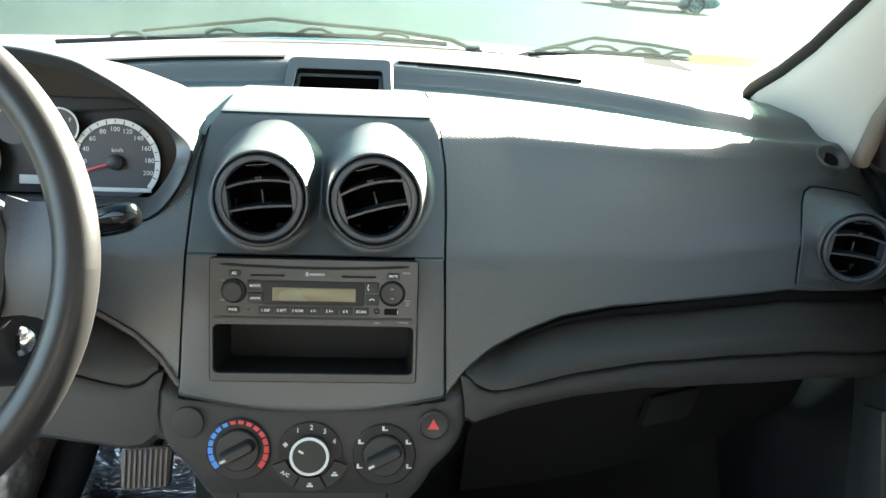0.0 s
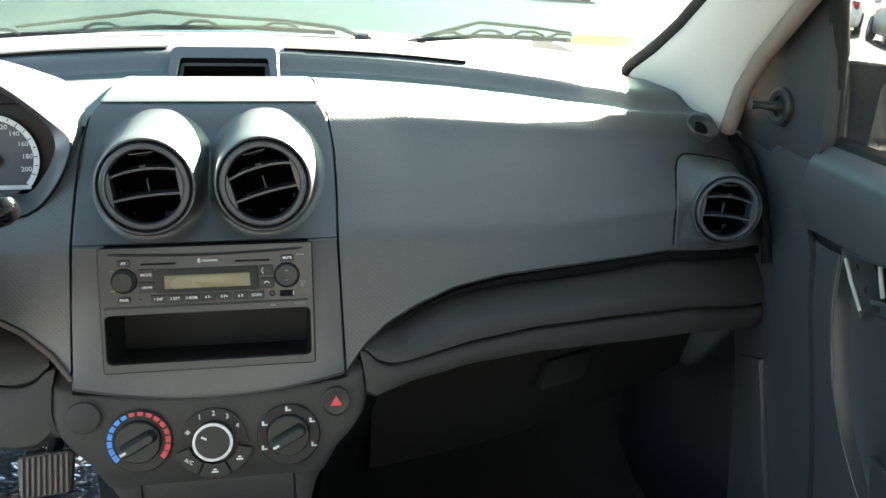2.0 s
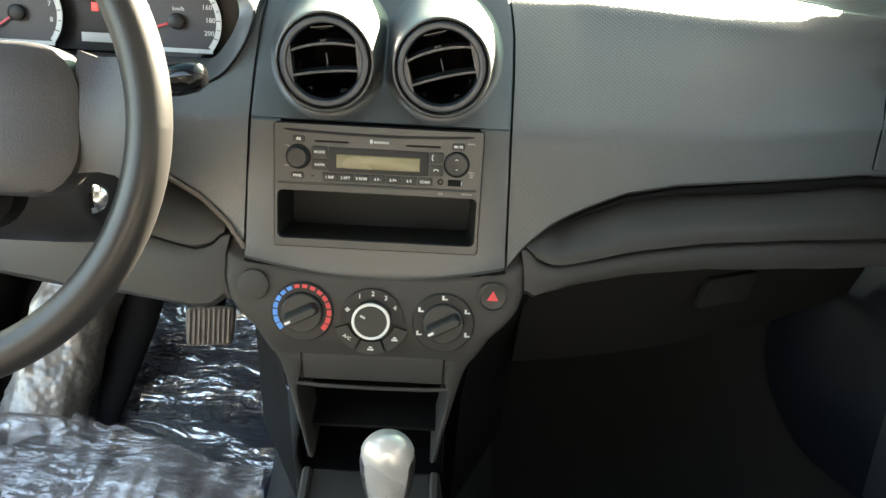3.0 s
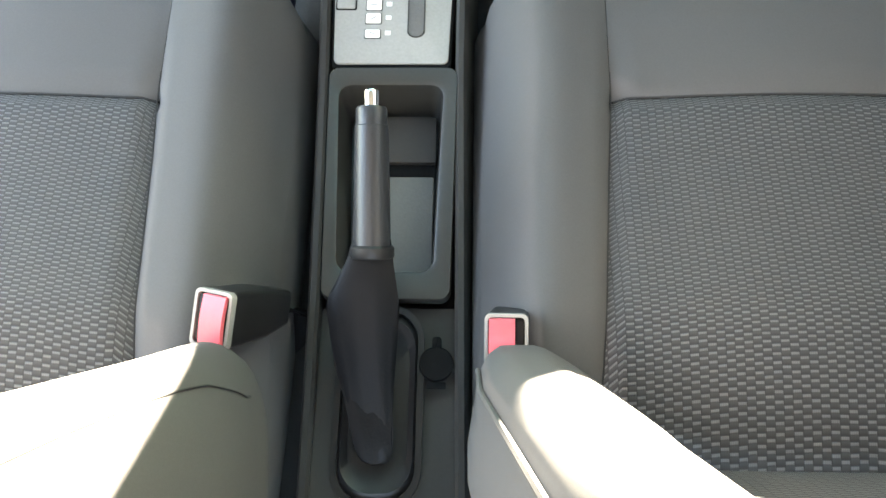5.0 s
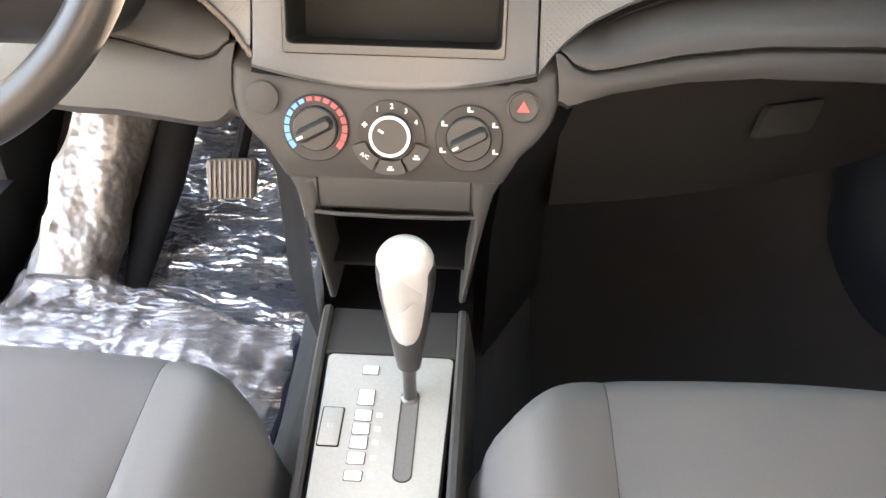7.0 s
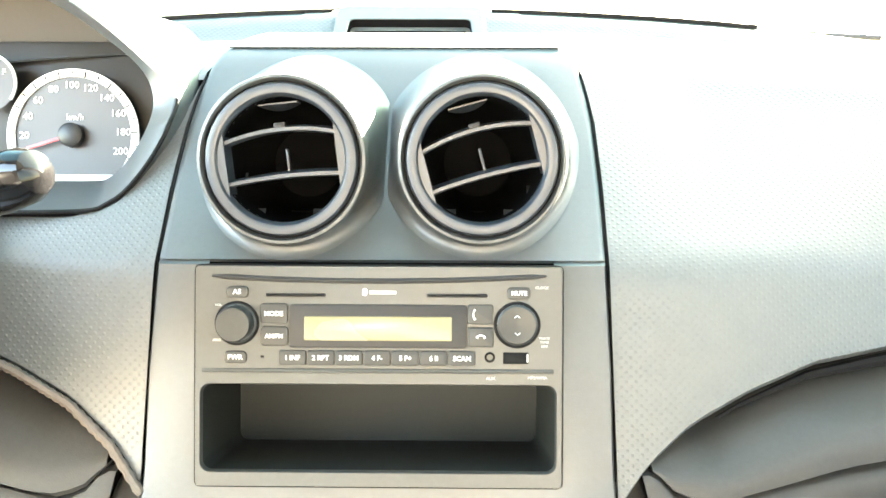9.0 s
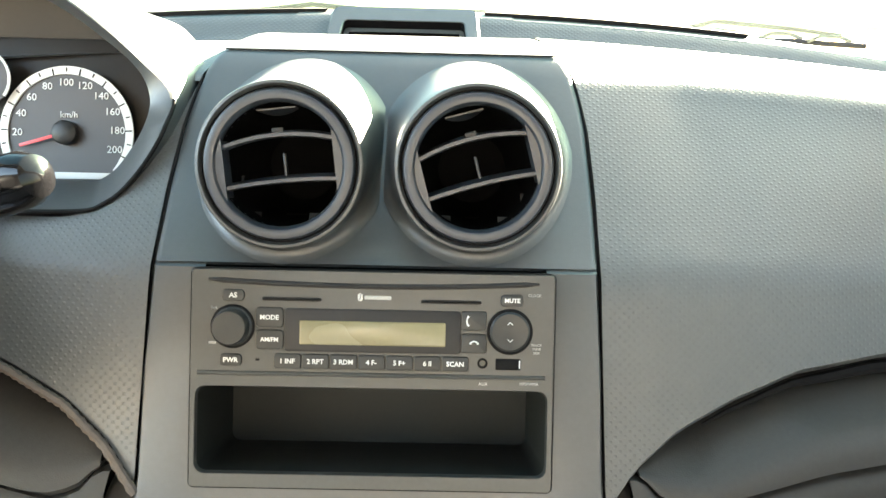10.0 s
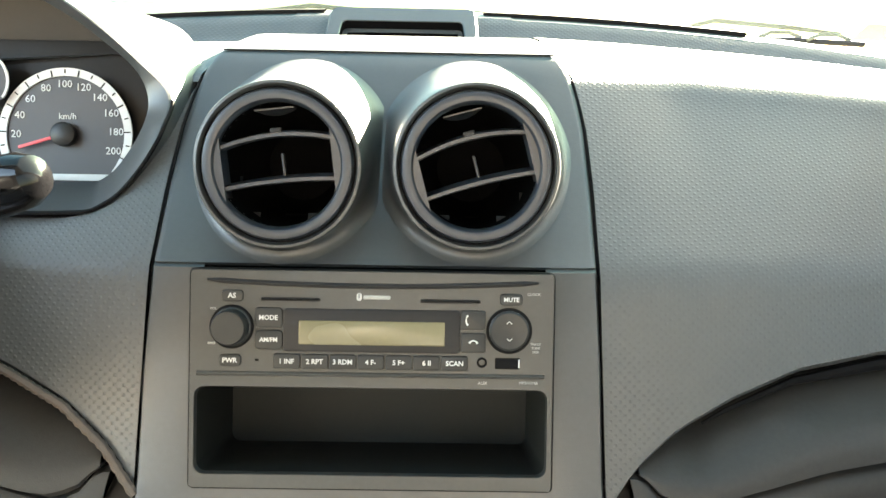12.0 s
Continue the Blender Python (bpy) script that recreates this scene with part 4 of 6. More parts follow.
outer = [(x * (1 - 0.5 * y), y) for x, y in rrect(0.128, 0.070, 0.008)]
part("demister_collar", rings([[(x * 1.03, y * 1.04, -0.014) for x, y in outer], [(x, y, -0.003) for x, y in outer], [(x * 0.97, y * 0.96, 0.0) for x, y in outer], [(x * 1.02, y, 0.0) for x, y in hole], [(x, y, -0.001) for x, y in hole]], False, False, DM), M_TRIM, dashboard, "raised demister surround")
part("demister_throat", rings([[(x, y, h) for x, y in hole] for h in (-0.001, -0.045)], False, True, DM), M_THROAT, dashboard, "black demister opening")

for s, x0, x1 in ((1, 0.070, 0.300), (-1, 0.070, 0.520)):
    line = np.linspace(x0, x1, 24)
    rows = [[(s * x, lerp(x, DECK) + dy, 0.7045 + dz - 0.15 * x * x) for x in line] for dy, dz in ((0.012, -0.004), (0.012, 0.0012), (0.024, 0.0017), (0.024, -0.004))]
    part("windscreen_slot", sheet(rows), M_BLACK, dashboard, "dark slot under the windscreen")


# small oval window outlet
on_ = Vector((0.34, -0.70, 0.63)).normalized()
ou = Vector((0.0, 0.669, 0.743)).cross(on_).normalized()
DF = basis(Vector((0.588, 0.2415, 0.6235)) + on_ * 0.0045, ou, on_.cross(ou), on_)
oval = Matrix.Diagonal((1, 0.56, 1, 1))
part("side_demister", lathe([(0.029, -0.012), (0.0285, 0.0005), (0.0265, 0.0020), (0.0240, 0.0015), (0.018, -0.002), (0.012, -0.005), (0, -0.005)], 36, DF @ oval), M_TRIM, dashboard, "small oval window outlet")
part("side_demister_throat", lathe([(0.0130, 0), (0.0, 0.0005)], 24, DF @ Matrix.Translation((0, 0, -0.0036)) @ Matrix.Diagonal((1, 0.8, 1, 1))), M_BLACK, dashboard)

# ---- heater controls ----
HV = basis((0, -0.0525, 0.414), (1, 0, 0), (0, 0.277, 0.961), (0, -0.961, 0.277))


def hv(x, z, h=0.0):
    return HV @ Matrix.Translation((x, (z - 0.414) / 0.961, h))


def arc_band(r0, r1, a0, a1, n=14):
    out = [(r1 * math.cos(a), r1 * math.sin(a)) for a in np.linspace(a0, a1, n)] + [(r0 * math.cos(a), r0 * math.sin(a)) for a in np.linspace(a1, a0, n)]
    return out


def prism(outline, h, m):
    return rings([[(x, y, 0) for x, y in outline], [(x, y, h) for x, y in outline]], m=m)


def dial(x, z, mark):
    d = part("heater_dial", lathe([(0.0285, 0.0), (0.0285, 0.0012), (0.0275, 0.0020), (0.0195, 0.0016), (0.0190, 0.0)], 48, hv(x, z)), M_DARK, dashboard, "round heater dial")
    part("dial_base", lathe([(0.0192, 0.0005), (0.0188, 0.0050), (0.0176, 0.0062), (0, 0.0064)], 40, hv(x, z)), M_BUTTON, d)
    m = hv(x, z, 0.0060) @ pose(0, 0, 0, 0, 0, mark)
    part("grip", rings([[(px * k, py * k2, h) for px, py in rrect(0.034, 0.0115, 0.005)] for k, k2, h in ((1, 1.1, 0), (0.99, 0.9, 0.006), (0.95, 0.7, 0.0095), (0.9, 0.5, 0.0105))], m=m), M_BUTTON, d)
    part("pointer", box(0.0055, 0.0022, 0.0006, 0.0002, m @ Matrix.Translation((-0.0122, 0, 0.0106))), M_WHITE, d)
    return d


dt = dial(-0.0650, 0.4165, 28)
for k in range(16):
    a0 = radians(222 - k * 16.5)
    part("scale_mark", prism(arc_band(0.0236 - 0.0014 * abs(k - 7.5) / 7.5, 0.0268, a0 - radians(10 + 4.5 * abs(k - 7.5) / 7.5), a0, 4), 0.0004, hv(-0.065, 0.4165, 0.0018)), M_BLUE if k < 7 else M_RED, dt, "blue mark" if k < 7 else "red mark")
dm = dial(0.0645, 0.4125, 28)
for a in (205, 150, 90, 30, -25):
    o = hv(0.0645, 0.4125, 0.0019) @ Matrix.Translation((0.0245 * math.cos(radians(a)), 0.0245 * math.sin(radians(a)), 0))
    part("airflow_mark", box(0.0020, 0.0042, 0.0004, 0, o @ Matrix.Translation((-0.0011, 0, 0))), M_WHITE, dm)
    part("airflow_mark", box(0.0034, 0.0014, 0.0004, 0, o @ Matrix.Translation((0.0012, -0.0014, 0))), M_WHITE, dm)
bl = part("blower_dial", prism(arc_band(0.0165, 0.0285, radians(-12), radians(192), 40), 0.0018, hv(-0.0015, 0.4135)), M_DARK, dashboard, "dark fan speed scale")
part("dial_cap", lathe([(0.0170, 0.0), (0.0170, 0.0090), (0.0160, 0.0100), (0.0150, 0.0100), (0, 0.0098)], 48, hv(-0.0015, 0.4135)), M_BUTTON, bl)
part("white_ring", lathe([(0.0174, 0.0085), (0.0174, 0.0104), (0.0160, 0.0109), (0.0150, 0.0106), (0.0148, 0.0096)], 48, hv(-0.0015, 0.4135)), M_WHITE, bl, "white ring")
part("pointer", box(0.0050, 0.0020, 0.0006, 0.0002, hv(-0.0015, 0.4135, 0.0102) @ pose(0, 0, 0, 0, 0, 150) @ Matrix.Translation((0.0085, 0, 0))), M_WHITE, bl)
for txt, a in (("1", 118), ("2", 88), ("3", 58), ("4", 28)):
    words(txt, 0.0062, hv(-0.0015, 0.4135, 0.0020) @ Matrix.Translation((0.0240 * math.cos(radians(a)), 0.0240 * math.sin(radians(a)), 0)), M_WHITE, bl, bold=0.00008)
o = hv(-0.0015, 0.4135, 0.0020) @ Matrix.Translation((0.0235 * math.cos(radians(160)), 0.0235 * math.sin(radians(160)), 0))
part("fan_mark", box(0.0045, 0.0016, 0.0004, 0, o), M_WHITE, bl)
part("fan_mark", box(0.0016, 0.0045, 0.0004, 0, o), M_WHITE, bl)
for k, a in enumerate((-140, -90, -40)):
    o = hv(-0.0015, 0.4135, 0.0)
    b = part("push_button", prism(arc_band(0.0225, 0.0345, radians(a - 22.5), radians(a + 22.5), 8), 0.0030, o), M_BUTTON, dashboard, "curved push button")
    c = o @ Matrix.Translation((0.0287 * math.cos(radians(a)), 0.0287 * math.sin(radians(a)), 0.0031))
    if k == 0:
        words("A/C", 0.0048, c @ pose(0, 0, 0, 0, 0, -30), M_WHITE, b, bold=0.00006)
    else:
        part("mark", box(0.0058, 0.0016, 0.0003, 0, c @ Matrix.Translation((0, -0.001, 0))), M_WHITE, b)
        part("mark", box(0.0030, 0.0014, 0.0003, 0, c @ Matrix.Translation((0, 0.0012, 0))), M_WHITE, b)
part("blank_button", lathe([(0.0140, 0), (0.0138, 0.0016), (0.0125, 0.0022), (0, 0.0016)], 40, hv(-0.1095, 0.440, 0.001)), M_LOWER, dashboard, "blank round cover")
hz = part("hazard_button", lathe([(0.0140, 0), (0.0138, 0.0016), (0.0122, 0.0020), (0.0115, 0.0004), (0, -0.0008)], 40, hv(0.1085, 0.439, 0.001)), M_BUTTON, dashboard, "round hazard button")
tri = [(0.0062 * math.cos(radians(90 + 120 * k)), 0.0062 * math.sin(radians(90 + 120 * k))) for k in range(3)]
part("red_triangle", prism(tri, 0.0004, hv(0.1085, 0.4385, 0.0012)), M_RED, hz, "red warning triangle")

# ---- instruments ----
cluster = part("gauge_board", box(0.270, 0.01, 0.098, 0.002, pose(-0.290, 0.1600, 0.634, -15, 0, 0)), M_DARK, dashboard, "dark instrument face with white-ringed dials")
GA = basis((-0.2118, 0.139, 0.6235), (1, 0, 0), (0, 0.27, 0.963), (0, -0.963, 0.27))
TA = basis((-0.3682, 0.139, 0.6235), (1, 0, 0), (0, 0.27, 0.963), (0, -0.963, 0.27))
FU = basis((-0.2655, 0.143, 0.6570), (1, 0, 0), (0, 0.27, 0.963), (0, -0.963, 0.27))
M_DIAL = mat("dial_face", (0.030, 0.028, 0.032), 0.5, vary=0.05)
for m, r, marks, labels, needle in ((GA, 0.0435, 19, [str(v) for v in range(20, 201, 20)], 197), (TA, 0.0435, 17, list("12345678"), 215)):
    g = part("gauge", lathe([(r - 0.004, 0.0), (0, 0.0)], 56, m), M_DIAL, cluster, "grey dial")
    a0, a1 = 203, -22
    band = arc_band(r - 0.0052, r, radians(a1 - 16), radians(a0 + 16), 60)
    part("bezel", prism(band, 0.0015, m), M_WHITE, g, "white dial ring")
    part("bezel_foot", box(2 * r * 0.79, 0.0042, 0.0015, 0.0004, m @ Matrix.Translation((0, -r * 0.635, 0.0008))), M_WHITE, g)
    for k in range(marks):
        a = radians(a0 + (a1 - a0) * k / (marks - 1))
        ln = 0.0042 if k % 2 == 0 else 0.0026
        part("tick", box(ln, 0.0008, 0.0004, 0, m @ pose(0, 0, 0.0017, 0, 0, math.degrees(a)) @ Matrix.Translation((r - 0.001 - ln / 2, 0, 0))), M_BLACK, g)
    for k, txt in enumerate(labels):
        a = radians(180 - 22 * k) if len(labels) > 8 else radians(a0 + (a1 - a0) * (k + 1) / 8.5)
        words(txt, 0.0068, m @ Matrix.Translation(((r - 0.0110) * math.cos(a), (r - 0.0105) * math.sin(a), 0.0004)), M_WHITE, g)
    if len(labels) > 8:
        words("km/h", 0.0058, m @ Matrix.Translation((0.001, 0.012, 0.0004)), M_WHITE, g)
    part("needle", box(0.031, 0.0022, 0.001, 0.0004, m @ pose(0, 0, 0.004, 0, 0, needle) @ Matrix.Translation((0.015, 0, 0))), M_RED, g, "red needle")
    part("hub", lathe([(0.008, 0.002), (0.0078, 0.006), (0.006, 0.007), (0, 0.007)], 28, m), M_DARK, g)
g = part("fuel_gauge", lathe([(0.0185, 0), (0, 0)], 36, FU), M_DIAL, cluster, "small fuel dial")
part("bezel", prism(arc_band(0.0178, 0.0195, radians(-35), radians(215), 30), 0.0012, FU), M_WHITE, g)
words("F", 0.0055, FU @ Matrix.Translation((0.011, 0.007, 0.0006)), M_WHITE, g)
g2 = part("temperature_gauge", lathe([(0.0185, 0), (0, 0)], 36, FU @ Matrix.Translation((-0.044, 0, 0))), M_DIAL, cluster, "small temperature dial")
part("bezel", prism(arc_band(0.0178, 0.0195, radians(-35), radians(215), 30), 0.0012, FU @ Matrix.Translation((-0.044, 0, 0))), M_WHITE, g2)
part("trip_display", box(0.040, 0.0012, 0.009, 0.0003, pose(-0.290, 0.1395, 0.603, -15, 0, 0)), M_GREYPRINT, cluster, "pale trip display")
part("warning_light", box(0.006, 0.002, 0.008, 0.0005, pose(-0.294, 0.1445, 0.632, -15, 0, 0)), glow("warning_red", (0.9, 0.05, 0.05), 0.05), cluster, "lit red warning light")

# ---- outside ----
ground = tagged(link("ground", slab([[(x, y, ground_z(x, y)) for x in (-300, -60, -8, 0, 2.6, 8, 60, 300)] for y in (-300, -60, -8, 0, 8, 60, 300)], (0, 0, -0.2)), M_ASPHALT), "sunlit grey asphalt car park", "ground", kind="structure")
rows = [[(x, y, ground_z(x, y) + 0.012 + 0.004 * noise.noise((x * 2, y * 2, 0))) for x in np.linspace(0.75, 4.2, 12)] for y in np.linspace(-6, 8, 21)]
tagged(link("pavement", slab(rows, (0, 0, -0.02)), M_CONCRETE), "cracked pale concrete apron beside the car", "pavement", kind="structure")
for k, (x0, y0, x1, y1) in enumerate(((0.9, 0.3, 2.7, 1.6), (1.5, 1.9, 2.9, 3.0), (0.8, 2.6, 2.0, 3.4))):
    pts = []
    for i in range(14):
        f = i / 13
        x, y = x0 + (x1 - x0) * f + 0.08 * noise.noise((k * 7 + i * 0.9, 0.3, 0)), y0 + (y1 - y0) * f + 0.10 * noise.noise((k * 5, i * 0.8, 2))
        pts.append((x, y, ground_z(x, y) + 0.016))
    tagged(link("crack", tube(pts, 0.010, 5, flat=0.3), M_BLACK), "dark crack in the concrete", "crack", "cracks in the concrete", "structure")

M_TYRE = mat("tyre_rubber", (0.02, 0.02, 0.02), 0.85)
M_RIM = mat("alloy_rim", (0.5, 0.5, 0.5), 0.35, metal=0.8, vary=0.04)
M_CARGLASS = mat("car_window", (0.02, 0.025, 0.03), 0.08, vary=0.02)
M_LAMP = mat("tail_lamp", (0.55, 0.03, 0.03), 0.2, vary=0.05)
M_NUMBER_PLATE = mat("number_plate", (0.6, 0.6, 0.6), 0.5)
PAINTS = {"white": mat("white_car_paint", (0.75, 0.75, 0.74), 0.25, vary=0.03, coat=0.7), "silver": mat("silver_car_paint", (0.42, 0.43, 0.44), 0.3, metal=0.6, vary=0.03, coat=0.6),
          "dark": mat("dark_car_paint", (0.05, 0.05, 0.06), 0.25, vary=0.05, coat=0.7)}


def parked_car(place, heading, paint, label, tall=1.0, group="parked cars"):
    """A saloon, nose towards local +y, at its place on the ground."""
    x0, y0 = place
    car = thing("parked_car", label, "car", group)
    P = PAINTS[paint]
    sec = [(-2.15, 0.55, 0.30, 0.70), (-2.10, 0.70, 0.24, 0.86), (-1.95, 0.80, 0.20, 0.95), (-1.2, 0.86, 0.18, 0.96), (0.0, 0.87, 0.18, 0.93), (1.0, 0.86, 0.18, 0.90), (1.75, 0.82, 0.20, 0.80), (2.05, 0.70, 0.24, 0.68), (2.15, 0.52, 0.32, 0.58)]
    loops = []
    for y, w, lo, hi in sec:
        h = (hi - lo) * tall
        loops.append([(x, y, lo + h / 2 + z) for x, z in rrect(2 * w, h, min(0.14, h * 0.35), 4)])
    part("body", rings(loops), P, car)
    cab = []
    for y, w, lo, hi in ((-1.75, 0.70, 0.88, 0.93), (-1.25, 0.72, 0.88, 1.34), (-0.6, 0.73, 0.88, 1.44), (0.1, 0.72, 0.88, 1.42), (0.95, 0.68, 0.86, 0.92)):
        lo, hi = lo * tall, hi * tall
        cab.append([(-w, y, lo), (w, y, lo), (w * 0.80, y, hi), (w * 0.5, y, hi + 0.02), (-w * 0.5, y, hi + 0.02), (-w * 0.80, y, hi)])
    part("windows", rings(cab), M_CARGLASS, car, "dark window glass")
    rows = [[(x * w, y, (z + 0.022 - 0.03 * x * x) * tall) for x in np.linspace(-0.8, 0.8, 7)] for y, w, z in ((-1.32, 0.72, 1.30), (-1.2, 0.72, 1.36), (-0.6, 0.73, 1.46), (0.1, 0.72, 1.44), (0.22, 0.72, 1.39))]
    part("roof", slab(rows, (0, 0, -0.03)), P, car)
    for s in (-1, 1):
        for pts in (((-1.75, 0.70, 0.92), (-1.28, 0.58, 1.33)), ((-0.5, 0.735, 0.9), (-0.5, 0.60, 1.42)), ((0.95, 0.68, 0.92), (0.15, 0.58, 1.42))):
            part("window_post", tube([(s * w * 1.01, y, z * tall) for y, w, z in pts], 0.035, 6), P, car)
        part("tail_light", box(0.24, 0.10, 0.22, 0.04, pose(s * 0.60, -2.07, 0.80 * tall, 0, 0, -s * 18)), M_LAMP, car, "red tail light")
        part("headlight", box(0.30, 0.12, 0.16, 0.04, pose(s * 0.58, 2.00, 0.66, 0, 0, s * 20)), M_RIM, car)
        part("wing_mirror", box(0.16, 0.09, 0.12, 0.03, pose(s * 0.92, 0.62, 0.98 * tall)), P, car)
        for y in (-1.32, 1.30):
            m = basis((s * 0.80, y, 0.31), (0, 1, 0), (0, 0, 1), (s, 0, 0))
            w = part("wheel", lathe([(0.20, -0.09), (0.29, -0.09), (0.31, -0.07), (0.31, 0.07), (0.29, 0.092), (0.215, 0.092), (0.205, 0.06), (0.0, 0.05)], 32, m), M_TYRE, car, "black tyre")
            part("rim_ring", lathe([(0.21, 0.07), (0.21, 0.094), (0.19, 0.09), (0.185, 0.06)], 32, m), M_RIM, w)
            for k in range(7):
                part("spoke", box(0.16, 0.035, 0.02, 0.006, m @ pose(0, 0, 0.08, 0, 0, k * 360 / 7) @ Matrix.Translation((0.11, 0, 0))), M_RIM, w)
            part("hub_cap", lathe([(0.05, 0.07), (0.045, 0.092), (0, 0.094)], 16, m), M_RIM, w)
    part("rear_bumper", box(1.5, 0.22, 0.22, 0.08, pose(0, -2.08, 0.42)), P, car)
    part("front_bumper", box(1.45, 0.22, 0.22, 0.08, pose(0, 2.06, 0.40)), P, car)
    part("number_plate", box(0.34, 0.02, 0.14, 0.004, pose(0, -2.20, 0.66)), M_NUMBER_PLATE, car)
    slope = Vector((0.052, 0.012, 1)).normalized()
    q = Vector((0, 0, 1)).rotation_difference(slope).to_matrix().to_4x4()
    car.matrix_world = Matrix.Translation((x0, y0, ground_z(x0, y0))) @ q @ pose(0, 0, 0, 0, 0, heading)
    return car



# ---- centre console ----
console = thing("centre_console", "grey plastic centre console between the seats", "console")


def cz(y):
    """Height of the console's upper face."""
    return lerp(y, [(-0.90, 0.158), (-0.66, 0.162), (-0.49, 0.178), (-0.28, 0.213), (-0.131, 0.234), (-0.06, 0.240)])


def cx(y):
    """The console's middle line."""
    return 0.0018 + 0.016 * (-0.13 - y)


def cpose(x, y, h=0.0):
    s = math.atan2(cz(y + 0.02) - cz(y - 0.02), 0.04)
    return basis((x + cx(y), y, cz(y) + h), (1, 0, 0), (0, math.cos(s), math.sin(s)), (0, -math.sin(s), math.cos(s)))


# side walls with a rounded rail
for s in (-1, 1):
    rows = []
    for y in np.linspace(-0.86, -0.075, 24):
        w = lerp(y, [(-0.86, 0.060), (-0.6, 0.060), (-0.3, 0.0615), (-0.1, 0.066)])
        z = cz(y)
        q = cx(y)
        rows.append([(q + s * (w + 0.016), y, 0.03), (q + s * (w + 0.012), y, z - 0.06), (q + s * (w + 0.005), y, z - 0.012), (q + s * (w + 0.003), y, z - 0.001), (q + s * (w + 0.0005), y, z + 0.0035), (q + s * (w - 0.004), y, z + 0.004), (q + s * (w - 0.0065), y, z + 0.001), (q + s * (w - 0.007), y, z - 0.02)])
    part("side_rail", sheet(rows), M_LOWER, console, "rounded console side")
# front ledge
rows = [[(x + cx(y), y, cz(y) - 0.001 + dz) for x in np.linspace(-0.0585, 0.0585, 9)] for y, dz in ((-0.062, -0.10), (-0.068, -0.02), (-0.070, -0.004), (-0.076, 0.0), (-0.128, 0.0), (-0.1295, -0.003))]
part("front_ledge", sheet(rows), M_LOWER, console, "flat panel ahead of the gear lever")

# gear plate
m = cpose(0, -0.2075, 0.0015)
part("plate_gap", plate([(x * (1 + 0.75 * y), y) for x, y in rrect(0.1105, 0.155, 0.004)], 0.006, 0.0005, cpose(0, -0.2075, -0.0006)), M_BLACK, console)
gp = part("gear_plate", plate([(x * (1 + 0.75 * y), y) for x, y in rrect(0.1060, 0.150, 0.005)], 0.004, 0.001, m), M_PLATE, console, "pale grey gear selector plate")


def gm(x, y, h=0.0):
    return m @ Matrix.Translation((x - 0.0030, (y + 0.2075) * 1.01, h))


slot = [(0.0212 + 0.0068 * math.cos(a), (-0.176 if math.sin(a) >= 0 else -0.2490) + 0.0068 * math.sin(a)) for a in np.linspace(0, 2 * math.pi, 28, endpoint=False)]
part("lever_slot", rings([[(x, y + 0.2075, z) for x, y in slot] for z in (-0.001, 0.0006)], m=m), mat("slot_brush", (0.10, 0.10, 0.098), 0.8, bump=0.3, bscale=900), gp, "grey brush strip in the slot")
part("slot_edge", rings([[(x * k + 0.0212 * (1 - k), (y + 0.2075) * kk, z) for x, y in slot] for k, kk, z in ((1.16, 1.02, 0.0), (1.14, 1.018, 0.0009), (1.02, 1.002, 0.0010), (1.0, 1.0, 0.0002))], False, False, m), M_LOWER, gp)
b = part("lock_button", plate(rrect(0.0165, 0.036, 0.0015), 0.002, 0.0006, gm(-0.0388, -0.209, 0.0018)), M_PLATE, gp, "narrow push button")
part("button_gap", plate(rrect(0.0188, 0.0385, 0.0018), 0.001, 0.0003, gm(-0.0388, -0.209, 0.0004)), M_BLACK, gp)
words("S/L", 0.0050, gm(-0.0388, -0.209, 0.0020), M_GREYPRINT, b)
M_LENS = mat("indicator_lens", (0.75, 0.77, 0.73), 0.15, vary=0.25, scale=400)
for k, (y, h) in enumerate(((-0.1505, 0.0085), (-0.1790, 0.0150), (-0.1970, 0.0100), (-0.2100, 0.0095), (-0.2230, 0.0105), (-0.2370, 0.0100), (-0.2525, 0.0080))):
    x = -0.0130 - 0.0002 * k
    part("indicator_gap", plate(rrect(0.0150, h + 0.0016, 0.0015), 0.0006, 0.0002, gm(x, y, 0.0004)), M_RADIO, gp)
    lens = part("indicator_lens", plate(rrect(0.0134, h, 0.0012), 0.0012, 0.0004, gm(x, y, 0.0014)), M_LENS, gp, "clear indicator window")
    part("letter_bar", box(0.0060, 0.0012, 0.0003, 0, gm(x, y, 0.0015) @ pose(0, 0, 0, 0, 0, 25 * (k % 3) - 20)), M_GREYPRINT, lens)
    if k:
        part("side_mark", box(0.0050, 0.0042, 0.0006, 0.0002, gm(x + 0.0135, y + 0.001, 0.0003)), M_LENS if k > 1 else M_PLATE, gp)

# gear lever
lever = thing("gear_lever", "silver-topped automatic gear lever on the console", "gear lever")
LV = basis((0.0240, -0.1765, 0.226), (1, 0, 0), (0, 0.995, 0.10), (0, -0.10, 0.995))
part("stem", lathe([(0.0085, 0.0), (0.0080, 0.004), (0.0058, 0.006), (0.0056, 0.030), (0.0064, 0.044), (0.0085, 0.052), (0.0, 0.053)], 20, LV), mat("stem_metal", (0.07, 0.07, 0.07), 0.30, metal=0.6), lever, "grey lever stem")
prof = [(0.0090, 0.046), (0.0108, 0.050), (0.0126, 0.068), (0.0156, 0.092), (0.0194, 0.118), (0.0217, 0.137), (0.0222, 0.148), (0.0214, 0.1575), (0.0190, 0.1655), (0.0150, 0.1720), (0.0098, 0.1765), (0.0048, 0.1788), (0.0, 0.1795)]


